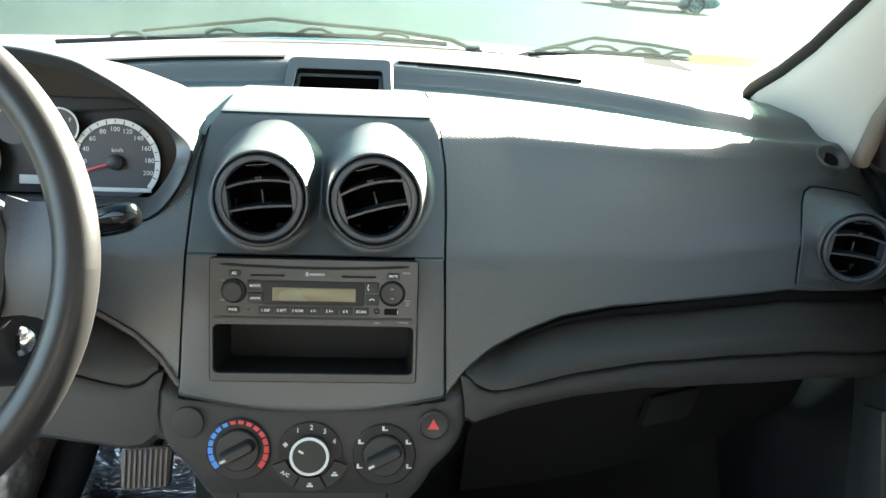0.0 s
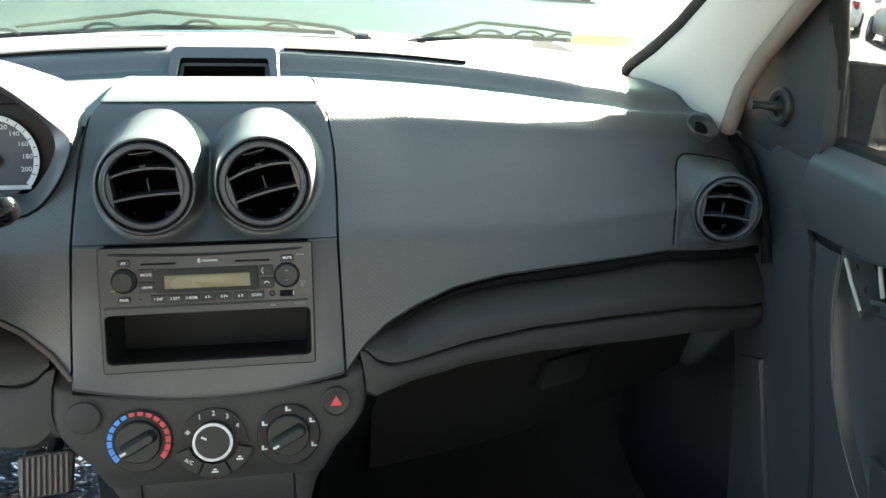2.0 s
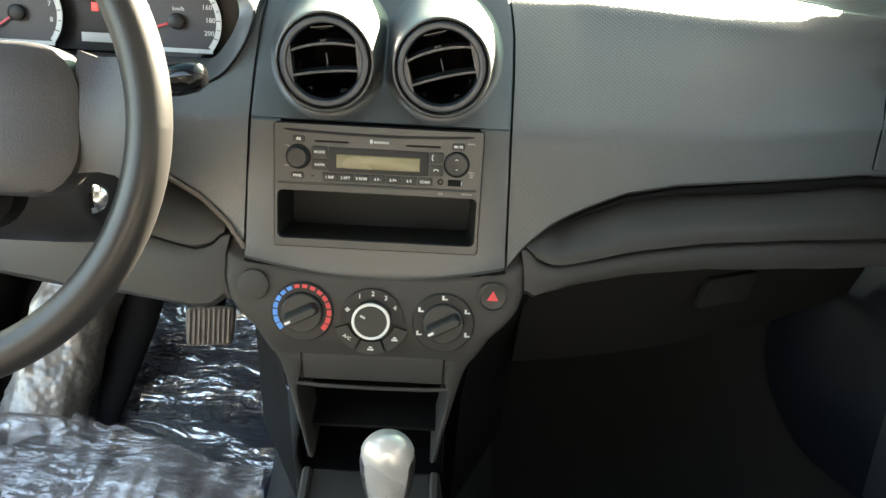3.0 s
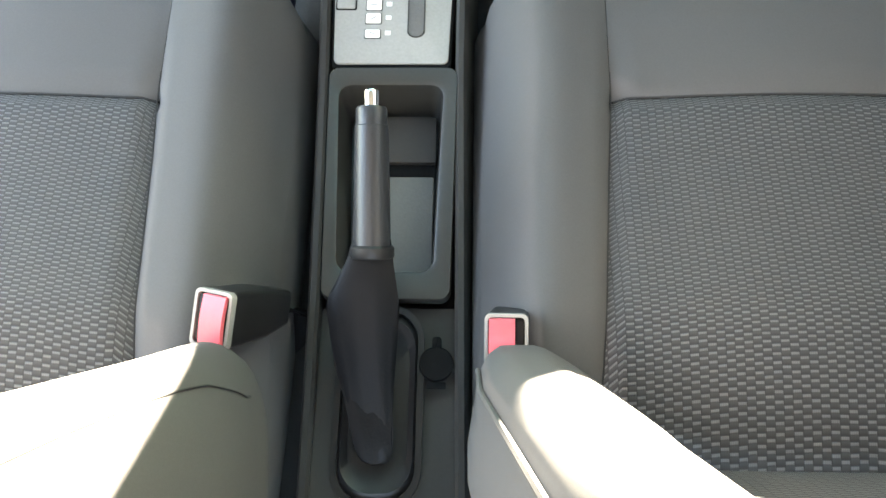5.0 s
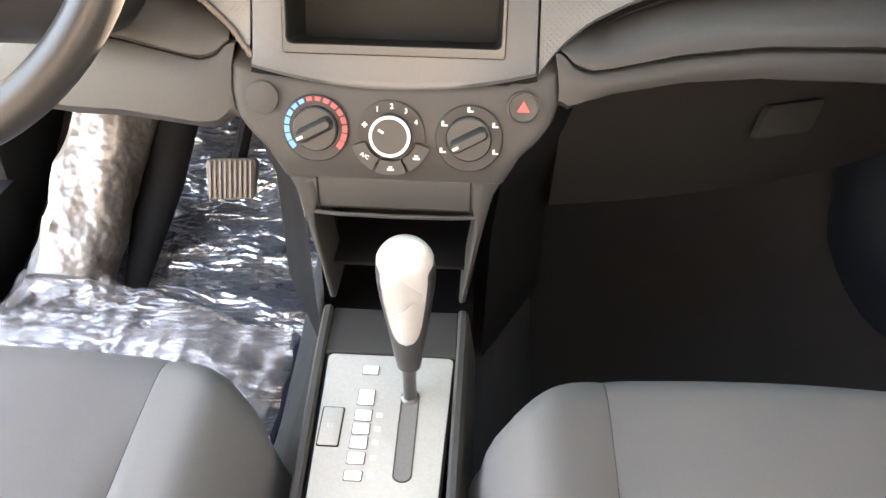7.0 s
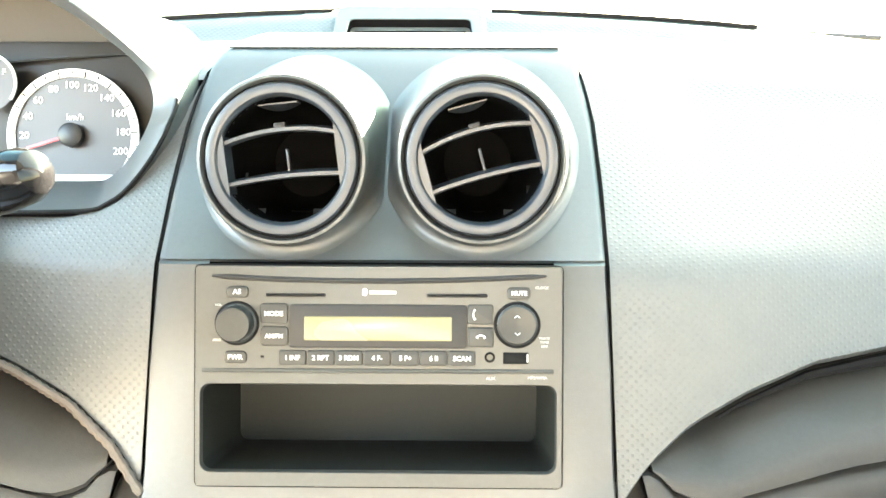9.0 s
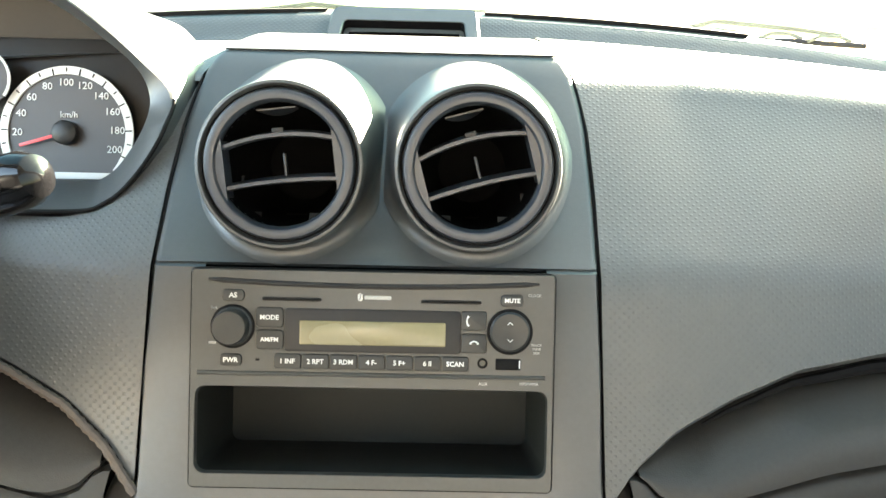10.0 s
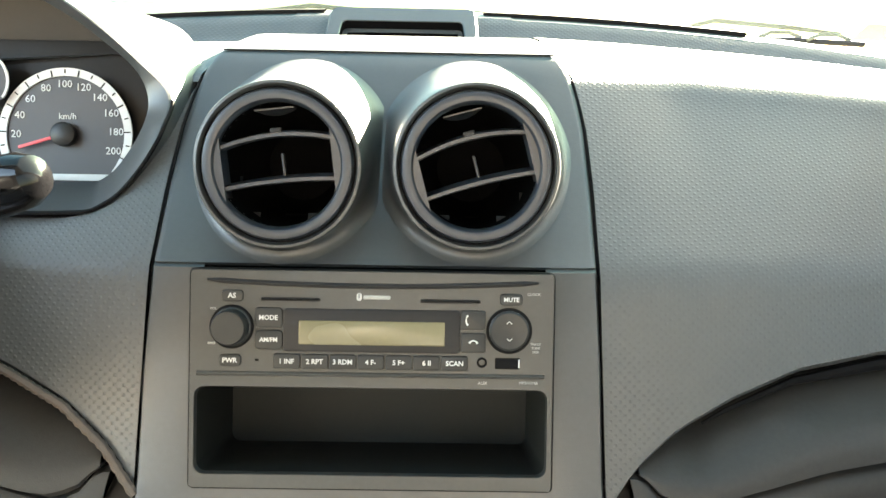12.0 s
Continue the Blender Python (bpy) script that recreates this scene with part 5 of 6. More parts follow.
def knob_r(h):
    if h > 0.148:
        return 0.0222 * math.sqrt(max(0.0, 1 - ((h - 0.148) / 0.0315) ** 2.2))
    return sum(lerp(h + d, [(b, a) for a, b in prof]) for d in (-0.008, -0.004, 0, 0.004, 0.008)) / 5


hs = list(np.linspace(0.046, 0.148, 24)) + list(0.148 + 0.0313 * np.sin(np.linspace(0.1, math.pi / 2, 12)))
part("knob_body", rings([[(knob_r(h) * math.cos(a), 0.84 * knob_r(h) * math.sin(a), h) for a in np.linspace(0, 2 * math.pi, 48, endpoint=False)] for h in hs], m=LV), mat("knob_plastic", (0.022, 0.021, 0.021), 0.32), lever, "dark grey knob body")
# the inlay follows the knob's face and wraps over its top
rows = []
for h in list(np.linspace(0.084, 0.148, 34)) + list(0.148 + 0.0315 * np.sin(np.linspace(0.06, math.pi / 2, 20))):
    R = max(0.0002, knob_r(h) + 0.0013 * min(1.0, (0.1795 - h) / 0.004))
    w = lerp(h, [(0.084, 0.0003), (0.0855, 0.0045), (0.088, 0.0070), (0.094, 0.0098), (0.105, 0.0122), (0.13, 0.0152), (0.15, 0.0170), (0.18, 0.0172)])
    far = math.asin(min(1.0, w / R))
    k = max(0.0, min(1.0, (h - 0.158) / 0.016))
    far += (math.pi - far) * k * k * (3 - 2 * k)
    rows.append([(R * math.sin(far * f), -0.84 * R * math.cos(far * f), h + 0.0013 * max(0.0, (h - 0.150) / 0.0295)) for f in np.linspace(-1, 1, 29)])
part("silver_inlay", mv(sheet(rows), LV), M_SILVER, lever, "satin silver inlay")

# handbrake tray
m = cpose(0, -0.388, 0.001)
hole = [(x * (1 + 0.9 * y) - 0.0015, y + 0.003) for x, y in rrect(0.0825, 0.164, 0.011, 5)]
out = [(x * (1 + 0.4 * y), y) for x, y in rrect(0.108, 0.207, 0.009, 5)]
loops = [[(x, y, -0.012) for x, y in out], [(x, y, 0.0006) for x, y in out], [(x * 0.985, y * 0.99, 0.0025) for x, y in out],
         [(x * 1.10, y * 1.06, 0.0025) for x, y in hole], [(x * 1.03, y * 1.02, 0.0010) for x, y in hole], [(x, y, -0.004) for x, y in hole], [(x * 0.94, y * 0.96, -0.040) for x, y in hole], [(x * 0.90, y * 0.94, -0.046) for x, y in hole]]
part("tray", rings(loops, False, True, m), M_TRAY, console, "recessed tray round the handbrake")
part("tray_lid", box(0.070, 0.090, 0.006, 0.002, m @ Matrix.Translation((0.000, -0.028, -0.040))), mat("tray_mat", (0.105, 0.105, 0.097), 0.6, bump=0.2, bscale=500), console, "lighter tray floor")
part("tray_opening", box(0.072, 0.016, 0.004, 0.001, m @ Matrix.Translation((0.0, 0.022, -0.0425))), M_BLACK, console, "dark gap in the tray")
part("tray_shelf", box(0.074, 0.045, 0.010, 0.003, m @ Matrix.Translation((0.0, 0.052, -0.040))), M_LOWER, console)
# rear top panel with boot opening, socket and cup ring
m = cpose(0, -0.68, 0.0)
hole = [(x - 0.006, y) for x, y in rrect(0.060, 0.150, 0.026, 6)]
hole = [(x, y + 0.107) for x, y in hole]
out = rrect(0.114, 0.377, 0.004, 6)
loops = [[(x, y, -0.02) for x, y in out], [(x, y, 0.0) for x, y in out], [(x, y, 0.0004) for x, y in hole], [(x * 0.98, y, -0.003) for x, y in hole], [(x * 0.96, y, -0.02) for x, y in hole]]
part("rear_panel", rings(loops, False, False, m), M_LOWER, console, "plain grey rear console top")
o = cpose(0.0395, -0.541, 0.0005)
sk = part("power_socket", lathe([(0.0135, 0), (0.0135, 0.002), (0.0125, 0.0034), (0.0, 0.0040)], 32, o), M_BLACK, console, "black power socket cap")
part("tab", plate(rrect(0.0075, 0.010, 0.003), 0.003, 0.0008, o @ Matrix.Translation((0, 0.0165, 0.0030))), M_BLACK, sk)
part("hinge", box(0.015, 0.005, 0.003, 0.0008, o @ Matrix.Translation((0, -0.0165, 0.0015))), M_BLACK, sk)
part("cup_holder", lathe([(0.041, 0.0), (0.0405, 0.0025), (0.038, 0.0030), (0.0365, 0.0005), (0.036, -0.03), (0.0, -0.03)], 48, cpose(-0.004, -0.690, 0.001)), M_DARK, console, "round cup holder")

# handbrake
brake = thing("handbrake", "black handbrake lever with chrome button and leather boot", "handbrake")
A, B = Vector((0.0010, -0.386, 0.2935)), Vector((0.0015, -0.475, 0.2430))
d = (A - B).normalized()
part("grip", tube([B - d * 0.004, B + d * 0.004, B + d * 0.05, A - d * 0.014, A - d * 0.0135, A - d * 0.002, A], [0.0138, 0.0138, 0.0130, 0.0122, 0.0116, 0.0114, 0.0100], 24), mat("grip_plastic", (0.020, 0.021, 0.024), 0.36, bump=0.15, bscale=700), brake, "ribbed black grip")
part("release_button", tube([A - d * 0.002, A + d * 0.0105, A + d * 0.012], [0.0056, 0.0056, 0.0046], 16), M_CHROME, brake, "chrome release button")
part("grip_ring", tube([B - d * 0.008, B - d * 0.006, B + d * 0.000, B + d * 0.002], [0.0150, 0.0164, 0.0164, 0.0145], 24), M_DARK, brake)
loops = []
for f, w, h in ((0, 0.0145, 0.0150), (0.12, 0.0175, 0.016), (0.30, 0.0225, 0.018), (0.50, 0.0215, 0.020), (0.70, 0.0190, 0.018), (0.88, 0.0165, 0.015), (1.0, 0.0150, 0.012), (1.09, 0.0120, 0.004)):
    c = B.lerp(Vector((0.003, -0.600, 0.176)), f)
    r = []
    for a in np.linspace(0, 2 * math.pi, 24, endpoint=False):
        fold = 1 + 0.07 * math.sin(3 * a + 5 * f) * f + 0.05 * math.sin(7 * a) * f
        tail = 1.9 * f if math.sin(a) < 0 else 1
        shoulder = 0.010 * math.exp(-((f - 0.36) / 0.17) ** 2) * max(0.0, -math.cos(a)) * (1 - 0.4 * math.sin(a))
        r.append(c + Vector((w * math.cos(a) * fold - 0.004 * math.sin(math.pi * f) - shoulder, h * math.sin(a) * (0.6 + 0.4 * (1 - f)) * (1 + 1.3 * f * (math.sin(a) < 0)), h * math.sin(a) * fold * (1 - 0.55 * f))))
    loops.append(r)
part("boot", rings(loops), mat("boot_leather", (0.006, 0.006, 0.0068), 0.45, spec=0.14, bump=0.08, bscale=500, kind="grain"), brake, "creased black boot")
part("boot_frame", frame_plate(rrect(0.068, 0.154, 0.028, 6), rrect(0.058, 0.144, 0.024, 6), 0.004, 0.006, 0.0012, cpose(-0.0045, -0.571, 0.0020)), M_DARK, brake, "black boot surround")
part("boot_skirt", rings([[(x * k, y * k, h) for x, y in rrect(0.060, 0.146, 0.025, 6)] for k, h in ((1, -0.004), (0.9, 0.001), (0.75, -0.004), (0.5, -0.002))], False, True, cpose(-0.0045, -0.571, 0.0)), M_DARK, brake)

# pocket under the heater panel
pk = thing("storage_pocket", "dark open pocket below the heater controls", "storage pocket")
rows = [[(x, y, z) for x in (-0.078, -0.074, -0.04, 0, 0.04, 0.074, 0.078)] for y, z in ((-0.030, 0.374), (-0.054, 0.372), (-0.056, 0.368), (-0.0555, 0.342), (-0.052, 0.338), (-0.02, 0.338), (0.05, 0.34))]
part("flap", sheet(rows), M_LOWER, pk, "plain grey flap")
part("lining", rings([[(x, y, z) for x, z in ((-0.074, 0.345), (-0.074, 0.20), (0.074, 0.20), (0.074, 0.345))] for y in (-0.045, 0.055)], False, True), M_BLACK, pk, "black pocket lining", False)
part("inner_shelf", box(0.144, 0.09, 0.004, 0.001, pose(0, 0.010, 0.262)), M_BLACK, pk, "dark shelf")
for s in (-1, 1):
    rows = []
    for f in np.linspace(0, 1, 12):
        y0 = -0.055 - 0.004 * math.sin(f * math.pi)
        z = 0.372 - f * 0.137
        xi = lerp(z, [(0.235, 0.060), (0.267, 0.0645), (0.333, 0.0735), (0.337, 0.0685), (0.372, 0.0680)])
        xo = lerp(z, [(0.235, 0.0670), (0.272, 0.0712), (0.330, 0.0815), (0.358, 0.0875), (0.372, 0.0945)])
        rows.append([(s * xi, y0 + 0.06, z), (s * xi, y0 + 0.003, z), (s * (xi + 0.001), y0 + 0.0005, z), (s * (xi + 0.003), y0 - 0.0005, z), (s * (xo - 0.004), y0, z), (s * (xo - 0.0008), y0 + 0.002, z), (s * xo, y0 + 0.008, z), (s * (xo + 0.006), y0 + 0.05, z), (s * (xo + 0.01), y0 + 0.3, z)])
    part("cheek", sheet(rows), M_LOWER, pk, "slim grey pocket side")
part("mouth_lip", tube([(-0.0735, -0.0560, 0.3355), (-0.05, -0.0572, 0.3345), (0, -0.0575, 0.334), (0.05, -0.0572, 0.3345), (0.0735, -0.0560, 0.3355)], 0.0022, 8), M_LOWER, pk)
for s in (-1, 1):
    part("flap_joint", box(0.0012, 0.002, 0.034, 0, pose(s * 0.0675, -0.0558, 0.354)), M_BLACK, pk)


# ---- seats ----
def seat(side, inner, label, wide=0.01):
    """A front seat; x runs from the inner edge towards the door."""
    st = thing("front_seat", label, "car seat", "front seats")
    W = 0.50

    def yf(x):
        e = max(0.0, (0.13 - min(x, W - x)) / 0.13)
        return -0.140 - 0.085 * e ** 2.2

    def top(x, y):
        bol = math.exp(-((x - 0.055) / 0.036) ** 2) + math.exp(-((W - 0.055 - x) / 0.036) ** 2)
        d = min(x, W - x, yf(x) - y)
        roll = 0.055 * max(0.0, 1 - max(d, 0) / 0.055) ** 2.2
        groove = (0.007 if y < -0.344 else 0.007 * max(0.15, 1 - (y + 0.344) / 0.12)) * (math.exp(-((x - 0.102) / 0.005) ** 2) + math.exp(-((x - (W - 0.102)) / 0.005) ** 2))
        if 0.10 < x < W - 0.10:
            groove += 0.006 * math.exp(-((y + 0.344) / 0.005) ** 2)
        crown = 0.008 * math.sin(max(0, min(1, (x - 0.10) / (W - 0.2))) * math.pi)
        return 0.247 + 0.013 * bol + crown - roll - groove + 0.015 * max(0, min(1, (y + 0.40) / 0.2)) * (d > 0.0) - 0.07 * max(0.0, min(1.0, (-0.52 - y) / 0.18)) ** 1.4

    def X(x, y=0.0):
        t = 0.024 * max(0.0, min(1.0, (-0.344 - y) / 0.28))
        if x < W / 2:
            x -= t * min(1.0, max(0.0, x) / 0.10) * min(1.0, (W / 2 - x) / 0.10)
        else:
            x += t * min(1.0, max(0.0, W - x) / 0.10) * min(1.0, (x - W / 2) / 0.10)
        return side * (inner + x)

    def patch(xa, xb, ya, yb, nx, ny, name, material, lab=""):
        rows = []
        for i in range(ny + 1):
            f = i / ny
            r = []
            for j in range(nx + 1):
                x = xa + (xb - xa) * j / nx
                y1 = yf(x) if yb is None else yb
                y = ya + (y1 - ya) * f
                r.append((X(x, y), y, top(x, y)))
            rows.append(r)
        if yb is None:
            for dy, dz in ((0.010, -0.03), (0.008, -0.07), (-0.01, -0.13)):
                rows.append([(p[0], p[1] + dy, p[2] + dz) for p in rows[ny]])
        return part(name, sheet(rows), material, st, lab)

    patch(0.102, W - 0.102, -0.70, -0.345, 24, 30, "seat_centre", M_WEAVE, "dark woven cushion centre")
    patch(0.102, W - 0.102, -0.343, None, 24, 16, "front_panel", M_CLOTH, "smooth grey front panel")
    for a, b in ((0.0, 0.1015), (W - 0.1015, W)):
        patch(a, b, -0.70, None, 14, 44, "bolster", M_CLOTH, "smooth grey side bolster")
    for xe, dirn in ((0.0, -1), (W, 1)):
        rows = []
        ys = np.linspace(-0.70, yf(0.0), 20)
        for dx, dz in ((0, 0.0), (0.006, -0.02), (0.007, -0.05), (0.004, -0.10), (-0.01, -0.15)):
            rows.append([(X(xe + dirn * dx), y, top(xe, y) + dz) for y in ys])
        part("side_skirt", sheet(rows), M_CLOTH, st)
    # seam threads
    for xq in (0.102, W - 0.102):
        part("seam", tube([(X(xq, y), y, top(xq, y) + 0.0004) for y in np.linspace(-0.69, -0.32, 24)], 0.0006, 5), M_STITCH, st)
    part("seam", tube([(X(x), -0.344, top(x, -0.344) + 0.0008) for x in np.linspace(0.104, W - 0.104, 24)], 0.0009, 5), M_STITCH, st)
    part("base", box(0.40, 0.46, 0.16, 0.02, pose(X(W / 2), -0.45, 0.11)), M_BLACK, st, "dark seat base")

    # backrest
    def back(x, z):
        rec = max(0.0, min(1.0, (min(x, W - x) - 0.042) / 0.100))
        rec = 0.82 * rec ** 1.15
        d = min(x, W - x)
        rw = 0.040 if wide > 0.02 else 0.022
        roll = 2.9 * rw * (1 - math.sqrt(1 - max(0.0, 1 - d / rw) ** 2))
        y = -0.541 - (z - 0.24) * 0.47 - 0.095 * rec - roll
        groove = 0.005 * (math.exp(-((x - 0.118) / 0.005) ** 2) + math.exp(-((x - (W - 0.118)) / 0.005) ** 2))
        return y - groove - 0.012 * max(0.0, (0.30 - z) / 0.06) ** 2

    def bpatch(xa, xb, nx, name, material, lab=""):
        rows = []
        for z in np.linspace(0.235, 0.80, 34):
            nar = 1 - 0.16 * max(0, (z - 0.36) / 0.44)
            r = []
            for j in range(nx + 1):
                x = xa + (xb - xa) * j / nx
                xx = W / 2 + (x - W / 2) * nar
                r.append((X(xx + wide * (x - W / 2) / (W / 2)), back(x, z), z))
            rows.append(r)
        rows.append([(p[0], p[1] - 0.05, p[2] + 0.02) for p in rows[-1]])
        rows.append([(p[0], p[1] - 0.06, p[2] - 0.02) for p in rows[-1]])
        return part(name, sheet(rows), material, st, lab)

    bpatch(0.118, W - 0.118, 20, "back_centre", M_WEAVE, "dark woven backrest centre")
    bpatch(0.0, 0.1175, 18, "back_bolster", M_CLOTH, "rounded backrest bolster")
    bpatch(W - 0.1175, W, 18, "back_bolster", M_CLOTH, "rounded backrest bolster")
    if wide > 0.02:
        pts = []
        for z in np.linspace(0.272, 0.50, 30):
            x = lerp(z, [(0.28, 0.0109), (0.306, 0.0137), (0.335, 0.0173), (0.362, 0.0187), (0.39, 0.0192), (0.42, 0.0192), (0.458, 0.0189), (0.494, 0.018)])
            nar = 1 - 0.16 * max(0, (z - 0.36) / 0.44)
            pts.append((X(W / 2 + (x - W / 2) * nar + wide * (x - W / 2) / (W / 2)) + 0.0003, back(x, z) + 0.0004, z))
        part("cross_seam", tube(pts, 0.0007, 5), M_STITCH, st)
    if wide < 0.02:
        part("piping", tube([(X(W / 2 - (W / 2 + wide - 0.006) * (1 - 0.16 * max(0, (z - 0.36) / 0.44))), back(0.006, z) + 0.003, z) for z in np.linspace(0.27, 0.62, 24)], 0.0016, 6), M_CLOTH, st, "raised piping on the bolster")
    part("back_shell", box(0.36, 0.06, 0.55, 0.02, pose(X(W / 2), -0.80, 0.52, -19, 0, 0)), M_BLACK, st, "dark rear of the backrest")
    return st


seat(1, 0.082, "passenger seat in charcoal cloth with woven centre")
seat(-1, 0.078, "driver's seat in charcoal cloth with woven centre", 0.024)


def buckle(x, y, z, side):
    bk = thing("seat_belt_buckle", "black seat belt buckle with red release button", "buckle", "seat belt buckles")
    v = Vector((0, 0.88, 0.47))
    n = Vector((-0.27 if side < 0 else -0.10, -0.47, 0.88)).normalized()
    m = basis((x, y, z), v.cross(n), v, n) @ pose(0, 0, 0, 0, 0, -9 if side < 0 else 0)
    part("housing", rings([[(px * k, py * k2, h) for px, py in rrect(0.028, 0.039, 0.005)] for k, k2, h in ((0.8, 0.7, -0.085), (1.0, 0.95, -0.05), (1.02, 1.0, -0.01), (1, 1, 0))], m=m), M_DARK, bk, "black buckle housing")
    part("rim", frame_plate(rrect(0.0285, 0.0395, 0.004), rrect(0.0240, 0.0350, 0.003), 0.006, 0.006, 0.001, m @ Matrix.Translation((0, 0, 0.004))), M_PLATE, bk, "grey frame")
    part("tongue_slot", box(0.0050, 0.031, 0.002, 0.0005, m @ Matrix.Translation((side * 0.0088, 0, 0.0015))), M_DARK, bk)
    rows = [[(side * -0.0026 + px, py, 0.0045 + 0.004 * math.cos(py / 0.02 * 1.2)) for px in (-0.0084, 0.0, 0.0084)] for py in np.linspace(-0.0168, 0.0168, 9)]
    part("release_button", mv(slab(rows, (0, 0, -0.004)), m), M_BUCKLE, bk, "red release button")
    part("stalk", tube([m @ Vector((0, 0, -0.08)), m @ Vector((0, -0.01, -0.13)), (x + side * 0.01, y - 0.06, 0.06)], 0.012, 10, flat=0.5), M_BLACK, bk)


buckle(-0.098, -0.541, 0.268, -1)
buckle(0.097, -0.556, 0.268, 1)

# ---- steering wheel ----
wheel = thing("steering_wheel", "dark grained steering wheel with padded hub", "steering wheel")
SW = basis((-0.306, -0.170, 0.640), (1, 0, 0), (0, 0.42, 0.9075), (0, -0.9075, 0.42))
n, k2 = 96, 16
loops = []
for i in range(n + 1):
    a = 2 * math.pi * i / n
    loops.append([SW @ Vector(((0.1715 + 0.0142 * math.cos(b)) * math.cos(a), (0.1715 + 0.0142 * math.cos(b)) * math.sin(a), 0.0155 * math.sin(b))) for b in np.linspace(0, 2 * math.pi, k2, endpoint=False)])
part("rim", rings(loops, False, False), M_LEATHER, wheel, "black grained rim")
M_HUB = mat("hub_plastic", (0.026, 0.025, 0.027), 0.50, spec=0.40, bump=0.25, bscale=900)
hubo = [(x, y + 0.001) for x, y in rrect(0.250, 0.100, 0.034, 6)]
hubl = [(x, y - 0.040) for x, y in rrect(0.15, 0.070, 0.030, 6)]
part("hub_base", rings([[(x * k, y * k, h) for x, y in hubl] for k, h in ((0.9, -0.055), (1.0, -0.04), (1.0, -0.020), (0.92, -0.012))], m=SW), M_BLACK, wheel, "dark lower hub shell")
part("hub_cover", rings([[(x * k, y * k, h) for x, y in hubo] for k, h in ((0.9, -0.05), (1.0, -0.03), (1.0, -0.012), (0.99, -0.006), (0.93, -0.002), (0.6, 0.002))], m=SW), M_HUB, wheel, "padded hub cover")
for s in (-1, 1):
    rows = [[(s * x, yc + h * f, z - 0.006 * f * f) for f in (-1, -0.7, -0.3, 0, 0.3, 0.7, 1)] for x, yc, h, z in ((0.120, 0.008, 0.040, -0.006), (0.132, 0.007, 0.037, -0.006), (0.146, 0.006, 0.038, -0.003), (0.158, 0.004, 0.043, 0.003), (0.168, 0.001, 0.056, 0.008))]
    part("spoke", mv(slab(rows, (0, 0, -0.02)), SW), M_HUB, wheel, "wide grey spoke")
column = thing("steering_column", "dark steering column shroud with stalk and ignition", "steering column")
part("shroud", rings([[(-0.306 + x, y, zc + z) for x, z in rrect(w, h, 0.03, 5)] for y, w, h, zc in ((-0.115, 0.13, 0.070, 0.565), (-0.10, 0.165, 0.095, 0.555), (-0.07, 0.186, 0.110, 0.545), (0.0, 0.19, 0.125, 0.542), (0.10, 0.19, 0.12, 0.540))]), M_DARK, column, "black column shroud")
part("wiper_stalk", tube([(-0.262, -0.012, 0.607), (-0.215, -0.030, 0.614), (-0.192, -0.038, 0.619), (-0.172, -0.046, 0.6255), (-0.150, -0.054, 0.6325), (-0.138, -0.0585, 0.6365), (-0.132, -0.0608, 0.6385), (-0.1295, -0.0615, 0.6392)], [0.006, 0.0075, 0.0105, 0.0122, 0.0128, 0.0118, 0.0090, 0.004], 20), mat("stalk_plastic", (0.0030, 0.0030, 0.0034), 0.10, spec=0.3), column, "glossy black wiper stalk")
SK = basis((-0.1700, -0.0468, 0.6263), (0.90, -0.33, 0.29), (-0.20, 0.29, 0.935), Vector((0.90, -0.33, 0.29)).cross(Vector((-0.20, 0.29, 0.935)))) @ Matrix.Translation((0, 0, 0.0105))
part("stalk_print", plate(rrect(0.0230, 0.0170, 0.005), 0.004, 0.001, SK @ Matrix.Translation((0, 0, 0.0022))), M_RADIO, column, "grey printed panel on the stalk")
part("wiper_mark", prism(arc_band(0.0022, 0.0034, radians(-140), radians(140), 12), 0.0003, SK @ Matrix.Translation((0.0010, 0.0016, 0.0022)) @ pose(0, 0, 0, 0, 0, 90)), M_WHITE, column)
part("wiper_mark", box(0.0052, 0.0012, 0.0003, 0, SK @ Matrix.Translation((0.0005, -0.0045, 0.0024))), M_WHITE, column)
part("ignition_lock", lathe([(0.012, -0.02), (0.012, 0.005), (0.010, 0.0065), (0.0, 0.008)], 24, basis((-0.222, -0.084, 0.541), (0.95, 0.3, 0), (0, 0.2, 0.98), (0.30, -0.93, 0.2))), M_CHROME, column, "metal ignition lock")
part("lock_slot", box(0.003, 0.012, 0.002, 0, basis((-0.222, -0.084, 0.541), (0.95, 0.3, 0), (0, 0.2, 0.98), (0.30, -0.93, 0.2)) @ Matrix.Translation((0, 0, 0.009))), M_BLACK, column)

# ---- driver's footwell ----
pedal = thing("brake_pedal", "ribbed black rubber brake pedal", "pedal")
PD = basis((-0.225, 0.160, 0.234), (1, 0.12, 0), (0, 0.45, 0.89), (0, -0.89, 0.45))
part("pad", plate([(x * (1 + 2.0 * y), y) for x, y in rrect(0.058, 0.050, 0.006)], 0.010, 0.002, PD), mat("pedal_rubber", (0.06, 0.05, 0.045), 0.6), pedal, "worn rubber pad")
for k in range(9):
    part("rib", box(0.0028, 0.045, 0.003, 0.0008, PD @ Matrix.Translation((-0.0240 + 0.0060 * k, 0, 0.0014))), mat("rib_rubber", (0.13, 0.105, 0.09), 0.55) if k == 0 else bpy.data.materials["rib_rubber"], pedal)
part("arm", tube([(-0.222, 0.172, 0.235), (-0.215, 0.26, 0.30), (-0.21, 0.34, 0.42)], 0.009, 8), M_BLACK, pedal)
